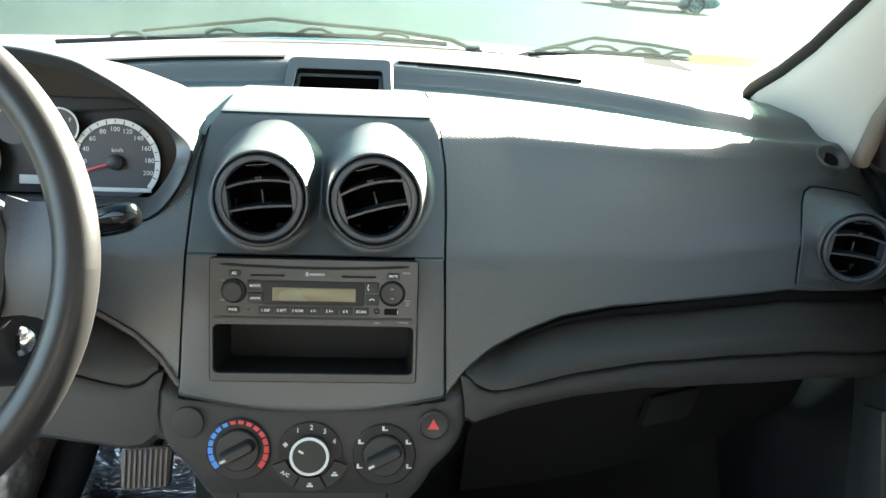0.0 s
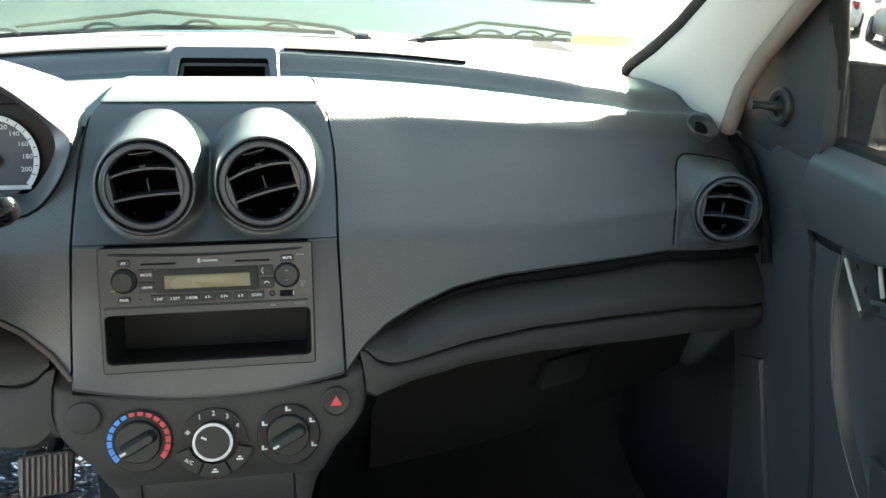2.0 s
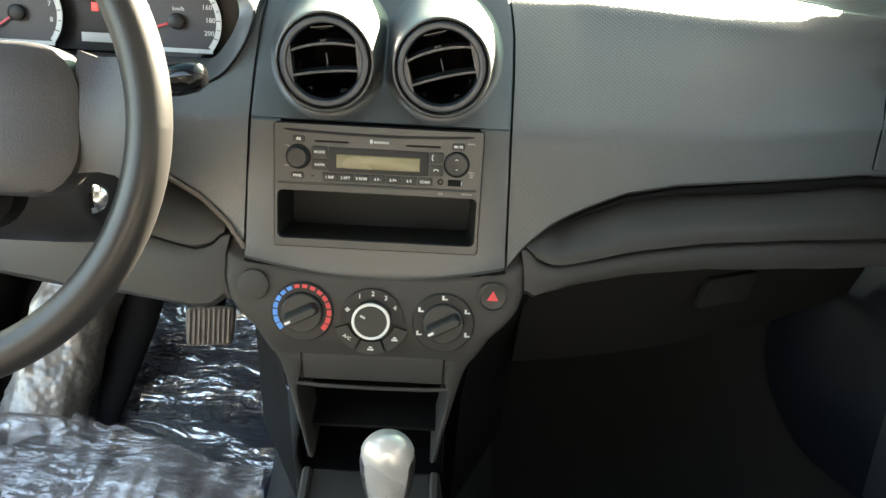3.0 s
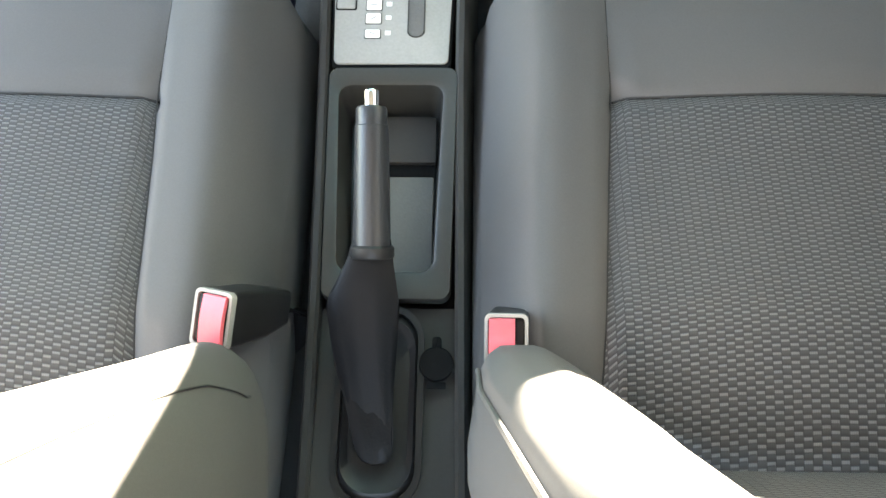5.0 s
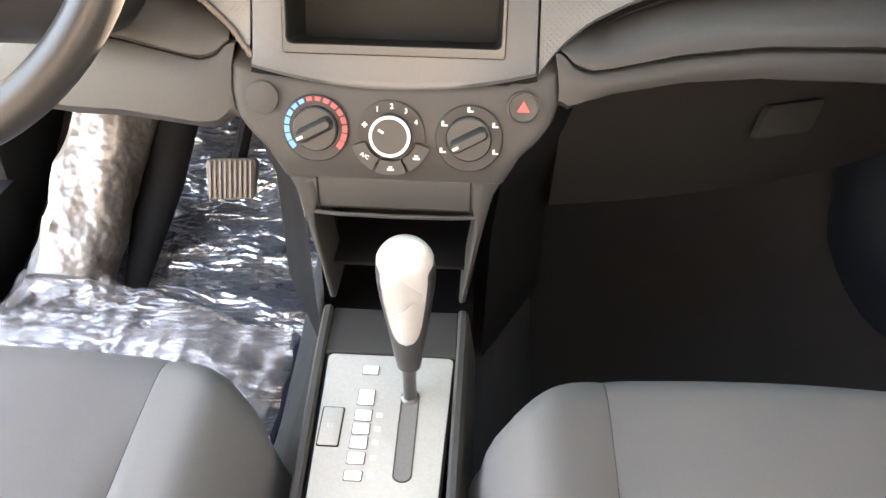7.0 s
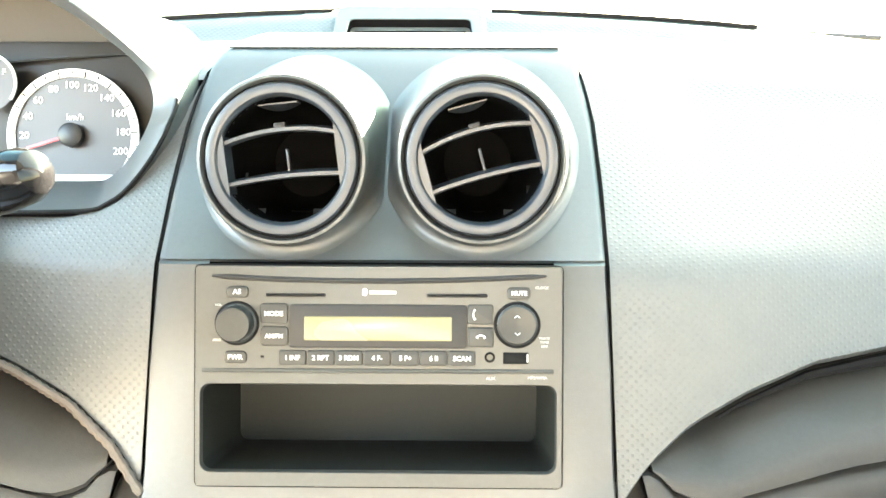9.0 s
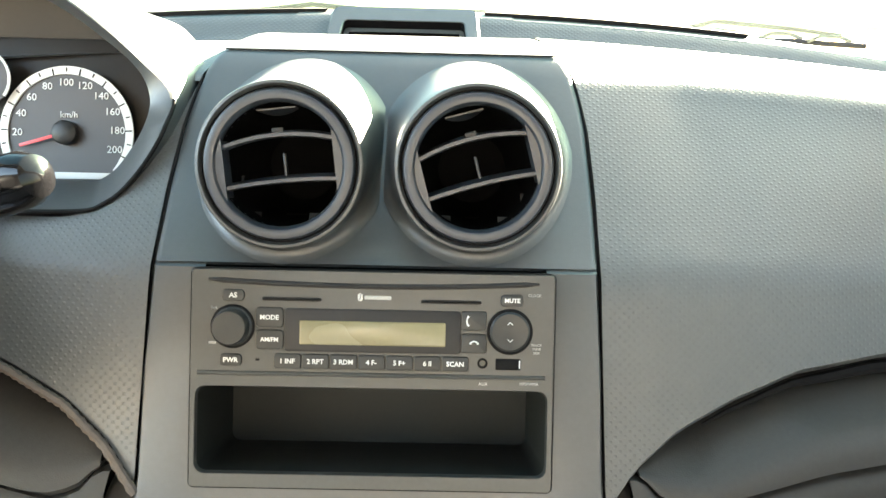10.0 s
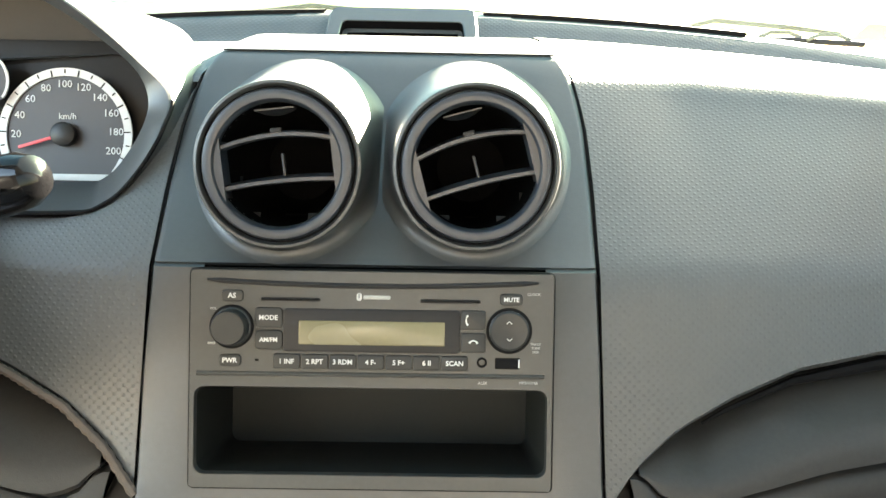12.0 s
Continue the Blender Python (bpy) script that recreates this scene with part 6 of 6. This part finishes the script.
mat_thing = thing("floor_mat", "navy ribbed floor mat under clear plastic film", "floor mat")
random.seed(4)


def fz(x, y):
    return lerp(y, [(-0.5, 0.0), (0.0, 0.0), (0.22, 0.01), (0.36, 0.06), (0.50, 0.17), (0.58, 0.32)])


rows = [[(x, y, fz(x, y) + 0.006) for x in np.linspace(-0.50, -0.150, 14)] for y in np.linspace(-0.30, 0.56, 24)]
part("mat", slab(rows, (0, 0, -0.004)), M_CARPET, mat_thing, "navy carpet mat")
for k in range(9):
    part("tread_rib", tube([(-0.40 + 0.027 * k, 0.215, fz(0, 0.215) + 0.010), (-0.405 + 0.027 * k, 0.25, fz(0, 0.25) + 0.011), (-0.402 + 0.027 * k, 0.285, fz(0, 0.285) + 0.010)], 0.007, 6, flat=0.5), M_CARPET, mat_thing)
film = thing("plastic_film", "crumpled clear protective film on the driver's floor", "plastic film")


def crumple(p, k):
    return 0.6 * noise.ridged_multi_fractal(Vector(p) * k, 0.9, 2.1, 4, 1.0, 2.0) * 0.5


rows = []
for y in np.linspace(-0.22, 0.54, 110):
    r = []
    for x in np.linspace(-0.560, -0.150, 90):
        c = crumple((x * 0.8, y * 1.7, 0.3), 7.0)
        r.append((x + 0.004 * noise.noise((x * 30, y * 30, 1)), y, fz(x, y) + 0.012 + 0.034 * c))
    rows.append(r)
part("sheet", sheet(rows), M_FILM, film, "wrinkled glossy film")
rows = []
for v in np.linspace(0, 1, 60):
    r = []
    for x in np.linspace(-0.555, -0.155, 80):
        edge = 0.165 - 0.30 * max(0.0, x + 0.36) + 0.012 * noise.noise((x * 26, 2.0, 0))
        y = -0.20 + (edge + 0.20) * v
        c = 0.6 * crumple((x * 0.9 + 4, y * 1.5, 1.3), 8.0) + 0.6 * crumple((x * 2.2 + 1, y * 0.5, 3.3), 10.0)
        r.append((x, y + 0.004 * noise.noise((x * 40, y * 40, 3)), fz(x, y) + 0.026 + 0.038 * c + 0.006 * math.sin(v * 9 + x * 20)))
    rows.append(r)
part("overlapping_sheet", sheet(rows), M_FILM2, film, "clouded overlapping sheet")
# covered foot rest
rest = thing("foot_rest", "foot rest wrapped in shiny crumpled film", "foot rest")
loops = []
for f in np.linspace(0, 1, 40):
    c = Vector((-0.478 + 0.070 * f, 0.165 + 0.20 * f, 0.055 + 0.25 * f))
    r = []
    for a in np.linspace(0, 2 * math.pi, 40, endpoint=False):
        w = 0.058 - 0.006 * f
        p = Vector((w * math.copysign(abs(math.cos(a)) ** 0.7, math.cos(a)), -0.6 * 0.05 * math.sin(a), 0.8 * 0.05 * math.sin(a)))
        q = c + p
        r.append(q + p.normalized() * 0.030 * (crumple((q.x * 1.6, q.y * 0.6, q.z * 0.6), 12) - 0.4))
    loops.append(r)
part("wrapped_pad", rings(loops), M_WRAP, rest, "crumpled silvery wrapping")
rows = []
for k in range(61):
    a = math.pi * (0.05 + 0.90 * k / 60)
    x, h = -0.478 + 0.072 * math.cos(a) * -1, 0.055 + 0.030 * math.sin(a)
    r = []
    for d in np.linspace(0, 1, 8):
        ruffle = 0.014 * noise.noise((k * 0.13, d * 2, 5)) * (0.3 + d)
        r.append((x * 1.0 + ruffle, 0.165 - 0.045 * d, h - 0.022 * d + ruffle))
    rows.append(r)
part("loose_hem", sheet(rows), M_FILM2, rest, "ruffled loose end of the wrapping")
part("steering_shaft_cover", tube([(-0.398, 0.18, 0.03), (-0.378, 0.29, 0.14), (-0.352, 0.39, 0.30)], [0.016, 0.034, 0.050], 10, flat=0.5), M_BLACK, floor_ob, "black shaft cover")

# passenger footwell trim
part("kick_trim", box(0.012, 0.045, 0.20, 0.005, pose(0.664, 0.112, 0.245, -22, 0, 0)), M_TRIM, shell, "grey sill trim strip")
rows = []
for u in np.linspace(0, 1, 22):
    r = []
    for v in np.linspace(0, 1, 14):
        y = 0.10 + 0.44 * u + 0.06 * v
        out = math.sin(math.pi * u) ** 0.8 * (1 - 0.55 * v * v)
        r.append((0.695 - 0.100 * out, y, fz(0, y) + 0.005 + 0.33 * v))
    rows.append(r)
part("wheel_arch_trim", sheet(rows), mat("arch_trim", (0.007, 0.008, 0.011), 0.36, spec=0.5, bump=0.1), shell, "rounded dark trim over the wheel arch")
gb = thing("glove_box", "dark closed glove box door under the dashboard", "glove box")
rows = [[(x, 0.015 + offx(x) + dy, z) for x in np.linspace(0.150, 0.62, 14)] for dy, z in ((0.03, 0.448), (0.012, 0.440), (0.010, 0.42), (0.035, 0.33), (0.055, 0.27), (0.075, 0.262), (0.11, 0.262))]
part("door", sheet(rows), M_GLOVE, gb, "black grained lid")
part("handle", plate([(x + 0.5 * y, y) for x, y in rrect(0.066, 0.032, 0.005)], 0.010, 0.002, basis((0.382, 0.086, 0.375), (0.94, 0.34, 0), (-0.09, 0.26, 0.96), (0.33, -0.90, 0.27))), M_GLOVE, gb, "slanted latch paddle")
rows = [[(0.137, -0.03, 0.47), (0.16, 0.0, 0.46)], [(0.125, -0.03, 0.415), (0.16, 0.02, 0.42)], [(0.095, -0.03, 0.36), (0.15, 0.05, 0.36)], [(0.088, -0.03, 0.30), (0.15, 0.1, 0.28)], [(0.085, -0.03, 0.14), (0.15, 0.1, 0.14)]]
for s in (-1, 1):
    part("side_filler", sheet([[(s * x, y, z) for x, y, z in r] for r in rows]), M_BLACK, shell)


# ---- passenger door ----
door = thing("door_1", "closed charcoal passenger door with window and pull", "door", kind="structure")


def door_front(z):
    """The shut line at the door's leading edge."""
    return lerp(z, [(0.0, -0.06), (0.27, 0.005), (0.395, 0.049), (0.449, 0.070), (0.526, 0.087), (0.5275, 0.096), (0.562, 0.114), (0.60, 0.119), (0.64, 0.121)])


def door_x(y, z):
    """The door lining's inner face."""
    edge = lerp(y, [(-0.80, 0.56), (-0.242, 0.509), (-0.128, 0.491), (-0.03, 0.478), (0.0, 0.50), (0.025, 0.530), (0.12, 0.527)])
    f = max(0.0, min(1.0, (z - edge) / 0.010))
    f = f * f * (3 - 2 * f)
    upper = 0.668 - 0.008 * math.sin(max(0, min(1, (z - 0.52) / 0.11)) * math.pi)
    lower = 0.690 - 0.012 * max(0, min(1, (0.45 - z) / 0.3))
    if z > 0.612:
        upper += 5.0 * (z - 0.612) ** 1.5
    return lower + (upper - lower) * f


PULL = [(0.027, 0.537), (-0.003, 0.540), (-0.033, 0.5435), (-0.060, 0.547), (-0.086, 0.549), (-0.102, 0.5475), (-0.114, 0.543), (-0.120, 0.535), (-0.117, 0.526), (-0.107, 0.520), (-0.091, 0.5165), (-0.068, 0.512), (-0.044, 0.507), (-0.030, 0.500), (-0.028, 0.490), (-0.024, 0.481), (-0.012, 0.494), (0.004, 0.513), (0.016, 0.526)]


def inside(y, z, ring):
    """Whether a point lies within a closed outline."""
    hit = False
    for (y0, z0), (y1, z1) in zip(ring, ring[1:] + ring[:1]):
        if (z0 > z) != (z1 > z) and y < y0 + (z - z0) * (y1 - y0) / (z1 - z0):
            hit = not hit
    return hit


rows = []
for z in list(np.linspace(0.632, 0.605, 8)) + list(np.linspace(0.60, 0.56, 6)) + list(np.linspace(0.558, 0.47, 40)) + list(np.linspace(0.46, 0.02, 14)):
    rows.append([(door_x(y, z), y, z) for y in np.linspace(door_front(z), -0.80, 70)])
bm = slab(rows, (0.03, 0, 0))
bmesh.ops.delete(bm, geom=[q for q in bm.faces if inside(q.calc_center_median().y, q.calc_center_median().z, PULL)], context="FACES")
part("lining", bm, M_TRIM, door, "charcoal door lining")
part("shut_line", tube([(0.668 + (0.004 if z > 0.527 else 0.012), door_front(z) + 0.002, z) for z in np.linspace(0.60, 0.10, 30)], 0.0035, 6), M_BLACK, door)
rows = [[(0.735 + 0.03 * math.sin(max(0, min(1, (z + 0.15) / 0.8)) * math.pi), y, z) for y in np.linspace(0.16, -0.80, 8)] for z in np.linspace(0.605, -0.15, 9)]
part("outer_skin", slab(rows, (0.004, 0, 0)), M_BODY, door, "grey painted outer panel")
rows = [[(0.730 + 0.03 * math.sin(max(0, min(1, (z + 0.15) / 0.8)) * math.pi), y, z) for y in np.linspace(1.5, 0.17, 8)] for z in np.linspace(0.60, -0.15, 9)]
part("front_wing", slab(rows, (0.004, 0, 0)), M_BODY, shell, "grey painted front wing")
part("sill_seal", tube([(0.697, y, 0.628) for y in np.linspace(0.13, -0.80, 12)], 0.013, 8), M_RUBBER, door, "black window seal")
# front strip that curves down from the pull
rows, line = [], []
for z in np.linspace(0.5265, 0.20, 26):
    y0 = door_front(z) - 0.001
    y1 = lerp(z, [(0.20, -0.17), (0.27, -0.097), (0.284, -0.072), (0.333, -0.027), (0.379, 0.003), (0.431, 0.023), (0.479, 0.036), (0.530, 0.040)])
    y1 = min(y1, y0 - 0.018)
    rows.append([(0.690, y0, z), (0.672, y0, z), (0.669, y0 - 0.003, z), (0.668, y0 + (y1 - y0) * 0.5, z), (0.669, y1 + 0.003, z), (0.672, y1, z), (0.690, y1 - 0.002, z)])
    line.append((0.6695, y1 + 0.001, z))
part("front_strip", sheet(rows), M_TRIM, door, "raised curved strip")
part("strip_edge", tube(line, 0.0012, 6), M_TRIM, door, "thin rounded edge line")
# lining ahead of the door edge
rows = [[(x, y, z) for z in np.linspace(0.612, 0.02, 12)] for x, y in ((0.69, 0.32), (0.674, 0.22), (0.667, 0.145))]
rows.append([(0.668, door_front(z) + 0.004, z) for z in np.linspace(0.612, 0.02, 12)])
rows.append([(0.69, door_front(z) + 0.0035, z) for z in np.linspace(0.612, 0.02, 12)])
part("door_jamb", sheet(rows), M_TRIM, shell, "charcoal jamb trim")
# pull and latch
pc = (sum(p[0] for p in PULL) / len(PULL), sum(p[1] for p in PULL) / len(PULL))
pull = part("pull_recess", rings([[(x, pc[0] + (y - pc[0]) * k, pc[1] + (z - pc[1]) * k) for y, z in PULL] for k, x in ((1.10, 0.676), (1.06, 0.6600), (1.02, 0.6585), (0.985, 0.6605), (0.95, 0.690))], False, True), M_TRIM, door, "slanted rounded pull recess")
# black slab paints the shade at the bottom of the recess
part("recess_shade", rings([[(x, pc[0] + (y - pc[0]) * 0.94, pc[1] + (z - pc[1]) * 0.94) for y, z in PULL] for x in (0.6890, 0.6895)]), M_BLACK, pull)
part("latch_handle", rings([[(0.668 + d, -0.070 + y * k, 0.531 + z * k - 0.10 * y * k) for y, z in rrect(0.074, 0.026, 0.011, 4)] for k, d in ((0.9, 0.016), (1.0, 0.006), (0.9, 0.002), (0.6, 0.004))]), M_DARK, pull, "dark latch lever")
# pale bars paint the highlights on the pull's dark edges
part("edge_highlight", tube([(0.6585, 0.019, 0.532), (0.6570, 0.002, 0.513), (0.6580, -0.020, 0.488)], 0.0022, 8), M_PLATE, pull, "thin pale bar painting the edge's highlight")
part("edge_highlight", tube([(0.663, -0.026, 0.541), (0.662, -0.034, 0.526), (0.663, -0.040, 0.512)], 0.0024, 8), M_PLATE, pull, "thin pale bar painting the edge's highlight")
part("pull_ledge", tube([(0.660, -0.030, 0.5035), (0.659, -0.055, 0.5095), (0.660, -0.088, 0.5165)], 0.0028, 8), M_TRIM, pull)
# arm rest with window switch
rows = []
for y in np.linspace(-0.088, -0.62, 26):
    e = max(0, min(1, (-0.088 - y) / 0.12))
    w = 0.034 + 0.030 * e ** 0.7
    zt = 0.348 + 0.24 * min(0.20, -0.088 - y)
    rows.append([(0.690, y, zt + 0.030), (0.690 - w * 0.4, y, zt + 0.022), (0.690 - w * 0.85, y, zt + 0.008), (0.690 - w * 0.97, y, zt + 0.003), (0.690 - w, y, zt - 0.002), (0.690 - w * 0.97, y, zt - 0.010), (0.690 - w * 0.7, y, zt - 0.05), (0.690, y, zt - 0.06)])
part("arm_rest", sheet(rows), M_TRIM, door, "moulded arm rest")
part("arm_rest_edge", tube([(r[3][0] - 0.001, r[3][1], r[3][2] + 0.001) for r in rows[:20]], 0.0028, 8), M_TRIM, door, "rounded arm rest edge")
sw = part("switch_plate", plate(rrect(0.026, 0.062, 0.003), 0.004, 0.001, pose(0.657, -0.156, 0.3865, 12, 24, 0)), M_DARK, door, "black window switch plate")
part("rocker", box(0.012, 0.022, 0.006, 0.002, pose(0.657, -0.164, 0.3868, 18, 24, 0)), M_BUTTON, sw)
part("rocker_mark", box(0.003, 0.004, 0.001, 0, pose(0.656, -0.165, 0.3905, 18, 24, 0)), M_WHITE, sw)
# sail panel with mirror joystick, window frame and glass
sail = [(0.305, 0.610), (0.283, 0.640), (0.266, 0.668), (0.238, 0.708), (0.186, 0.765), (0.146, 0.800), (0.122, 0.800), (0.116, 0.734), (0.114, 0.666), (0.112, 0.606), (0.178, 0.600), (0.220, 0.600)]
part("sail_panel", rings([[(0.669 + d - 0.10 * (z - 0.64), y, z) for y, z in sail] for d in (0.018, 0.003, 0.0)]), M_SAIL, door, "triangular dark sail panel")
jm = basis((0.663, 0.194, 0.661), (0, -1, 0), (0, 0, 1), (-1, 0, 0))
jo = part("mirror_adjuster", lathe([(0.024, -0.004), (0.023, 0.002), (0.019, 0.004), (0.013, 0.002), (0.012, -0.003), (0, -0.003)], 32, jm), M_DARK, door, "mirror adjuster knob")
part("joystick", tube([jm @ Vector((0, 0, -0.002)), jm @ Vector((0.0, 0.000, 0.012)), jm @ Vector((-0.004, 0.001, 0.026)), jm @ Vector((-0.005, 0.001, 0.036))], [0.0075, 0.0055, 0.0045, 0.0062], 14), M_BUTTON, jo, "black adjuster stick")
part("frame_front", tube([(0.690, 0.124, 0.612), (0.686, 0.126, 0.666), (0.676, 0.124, 0.734), (0.658, 0.120, 0.80), (0.641, 0.072, 0.875), (0.62, -0.062, 0.985), (0.588, -0.25, 1.085), (0.57, -0.80, 1.12)], 0.011, 10), M_RUBBER, door, "black window frame")
part("frame_rear", tube([(0.70, -0.80, 0.63), (0.57, -0.80, 1.12)], 0.015, 8), M_RUBBER, door)
rows = [[(0.708 - 0.26 * (z - 0.63), y, z) for y in np.linspace(0.125 - 0.10 * (z - 0.63) - 1.2 * max(0, z - 0.86), -0.80, 8)] for z in np.linspace(0.62, 1.10, 8)]
pane = part("window_pane", slab(rows, (0.004, 0, 0)), M_GLASS, door, "dusty side window glass")
pane.visible_shadow = False

# outside handle, then the rear door behind it
part("outer_handle", rings([[(0.768 + d, -0.66 + y * k, 0.50 + z * k) for y, z in rrect(0.16, 0.034, 0.014, 4)] for k, d in ((0.9, 0.0), (1.0, 0.012), (0.85, 0.024))]), M_BODY, door, "painted outside handle")
door_rear = thing("door_2", "closed grey rear passenger door with dark window", "door", kind="structure")
rows = [[(0.735 + 0.03 * math.sin(max(0, min(1, (z + 0.15) / 0.8)) * math.pi) - 0.05 * max(0.0, (-1.2 - y) / 0.75) ** 2, y, z) for y in np.linspace(-0.806, -1.95, 10)] for z in np.linspace(0.64, -0.15, 9)]
part("outer_skin", slab(rows, (0.004, 0, 0)), M_BODY, door_rear, "grey painted outer panel")
rows = [[(0.716 - 0.26 * (z - 0.63), y, z) for y in np.linspace(-0.86, -1.70 + 0.7 * (z - 0.63), 6)] for z in np.linspace(0.64, 1.08, 5)]
part("window_pane", slab(rows, (0.004, 0, 0)), mat("dark_side_glass", (0.02, 0.022, 0.024), 0.06, vary=0.02), door_rear, "dark side glass")
part("window_frame", tube([(0.716, -0.86, 0.64), (0.602, -0.86, 1.08), (0.602, -1.39, 1.08), (0.716, -1.72, 0.64)], 0.016, 8), M_RUBBER, door_rear, "black window frame")
part("pillar_cover", box(0.012, 0.10, 0.46, 0.004, pose(0.662, -0.83, 0.86, 0, -14.6, 0)), M_RUBBER, door_rear, "black pillar cover")
part("outer_handle", rings([[(0.768 + d, -1.50 + y * k, 0.50 + z * k) for y, z in rrect(0.16, 0.034, 0.014, 4)] for k, d in ((0.9, -0.02), (1.0, 0.0), (0.85, 0.012))]), M_BODY, door_rear, "painted outside handle")

# door mirror
mir = thing("door_mirror", "grey door mirror with dark glass surround outside", "mirror")


def mloop(y, k, dx=0.0, dz=0.0, lean=0.16, kx=1.0, rad=0.045):
    pts = []
    for x, z in rrect(0.282 * k * kx, 0.134 * k, rad * k, 6):
        e = x / (0.141 * k * kx)
        if z > 0:
            z *= 1.02 - (0.34 * e if e > 0 else 0.30 * e * e)
        else:
            z *= 0.96
        pts.append((0.818 + dx + x, y - lean * x, 0.656 + dz + z - 0.055 * x))
    return pts


part("housing", rings([mloop(0.158, 1.0), mloop(0.156, 1.025), mloop(0.162, 1.04), mloop(0.205, 1.03), mloop(0.25, 0.86, 0.0, 0.0), mloop(0.275, 0.55)], False, True), M_BODY, mir, "grey painted housing")
part("surround", rings([mloop(0.160, 1.02), mloop(0.150, 1.0), mloop(0.146, 0.96), mloop(0.151, 0.80, 0.036, -0.003, 0.16, 0.72, 0.016), mloop(0.200, 0.78, 0.036, -0.003, 0.16, 0.72, 0.016)], False, False), M_SURROUND, mir, "black surround")
turned = [[(x, y + 0.11 * (z - 0.656), z) for x, y, z in mloop(y0, k, 0.036, -0.003, 0.43, 0.72, 0.016)] for y0, k in ((0.180, 0.79), (0.178, 0.788))]
part("mirror_glass", rings(turned, False, True), M_MIRROR, mir, "mirror glass", False)
part("foot", rings([[(x, y, z) for y, z in ((0.19, 0.590), (0.26, 0.590), (0.25, 0.64), (0.20, 0.64))] for x in (0.69, 0.76)]), M_DARK, mir, "black mirror foot")

# ---- windscreen outside: wipers and paper strip ----
wip = thing("windscreen_wiper", "black wiper resting at the windscreen's foot", "wiper", "windscreen wipers")


M_WIPER = mat("weathered_wiper_paint", (0.075, 0.078, 0.058), 0.6, vary=0.2, bump=0.2)


def wiper(ob, pts, arm):
    """A blade on its bow of claws, carried by a humped arm."""
    part("blade", tube(pts, 0.0042, 8), M_RUBBER, ob, "rubber blade")
    part("arm", tube(arm, [0.0075, 0.0070] + [0.0055] * (len(arm) - 3) + [0.004], 8, flat=0.6), M_WIPER, ob, "weathered grey arm")
    part("pivot", lathe([(0.016, -0.004), (0.016, 0.004), (0.012, 0.009), (0, 0.010)], 20, Matrix.Translation(arm[0])), M_DARK, ob, "black pivot cap")
    for f in (0.16, 0.38, 0.62, 0.84):
        k = f * (len(pts) - 1)
        p = Vector(pts[int(k)]).lerp(Vector(pts[int(k) + 1]), k - int(k))
        part("claw", tube([p + Vector((-0.030, 0, 0.003)), p + Vector((-0.012, 0.003, 0.010)), p + Vector((0.012, 0.003, 0.010)), p + Vector((0.030, 0, 0.003))], 0.0028, 6), M_WIPER, ob)


wiper(wip, [(-0.50, 0.730, 0.660), (-0.317, 0.745, 0.6728), (-0.146, 0.752, 0.6833), (0.007, 0.752, 0.6856), (0.154, 0.745, 0.679)],
      [(0.205, 0.765, 0.668), (0.164, 0.760, 0.6849), (0.065, 0.757, 0.6972), (-0.070, 0.757, 0.7035), (-0.147, 0.757, 0.709), (-0.200, 0.755, 0.7015), (-0.242, 0.752, 0.697), (-0.36, 0.745, 0.682)])
wip2 = thing("windscreen_wiper", "black wiper resting at the windscreen's foot", "wiper", "windscreen wipers")
wiper(wip2, [(0.298, 0.745, 0.668), (0.412, 0.745, 0.6765), (0.513, 0.735, 0.6756), (0.606, 0.715, 0.672)],
      [(0.270, 0.765, 0.657), (0.324, 0.757, 0.6757), (0.412, 0.755, 0.6995), (0.514, 0.745, 0.692), (0.580, 0.735, 0.685)])
tagged(link("paper_strip", slab([[(x, 0.690 - 0.12 * (x / 0.66) ** 2 - (z - 0.682) * 1.8, z) for x in np.linspace(0.535, 0.626, 5)] for z in (0.680, 0.699)], (0, 0.0005, 0.0005)), mat("yellow_paper", (0.72, 0.66, 0.28), 0.8), False), "yellow paper strip stuck to the windscreen", "paper")

# ---- parked cars and post ----
parked_car((2.3, -5.2), 4, "silver", "silver saloon parked behind in the next bay")
tagged(link("wall_1", box(30, 0.2, 4.2, 0.0, pose(0, -12, 1.6)), mat("painted_wall", (0.15, 0.13, 0.11), 0.8, vary=0.15, scale=1.0), False), "plain ochre building wall behind the car", "wall", kind="structure")
parked_car((16.2, 21.6), -38, "white", "white parked saloon seen from behind")
parked_car((15.0, 16.6), -30, "silver", "silver parked saloon seen from behind")
parked_car((18.8, 27.0), -38, "white", "white parked saloon further along the row")
parked_car((10.6, 6.4), 62, "silver", "pale silver parked people carrier, side on", 1.15)
parked_car((9.4, 28.8), 84, "silver", "pale silver parked saloon across the lot", 1.0)
parked_car((1.2, 30.5), 88, "dark", "dark parked saloon across the lot", 1.0)
post = thing("roof_post", "pale blue painted steel post beside the lane", "post")
pz = ground_z(8.6, 8.0)
part("shaft", box(0.34, 0.34, 4.2, 0.02, pose(8.6, 8.0, pz + 2.0, 0, 0, 45)), mat("blue_paint", (0.30, 0.40, 0.58), 0.5), post, "pale blue shaft")
part("edge_strip", box(0.06, 0.06, 4.0, 0.01, pose(8.86, 7.80, pz + 2.0, 0, 0, 45)), mat("yellow_paint", (0.65, 0.50, 0.22), 0.6), post, "yellowed edge strip")
part("edge_strip", box(0.06, 0.06, 4.0, 0.01, pose(8.30, 8.22, pz + 2.0, 0, 0, 45)), M_PILLAR, post, "white edge strip")
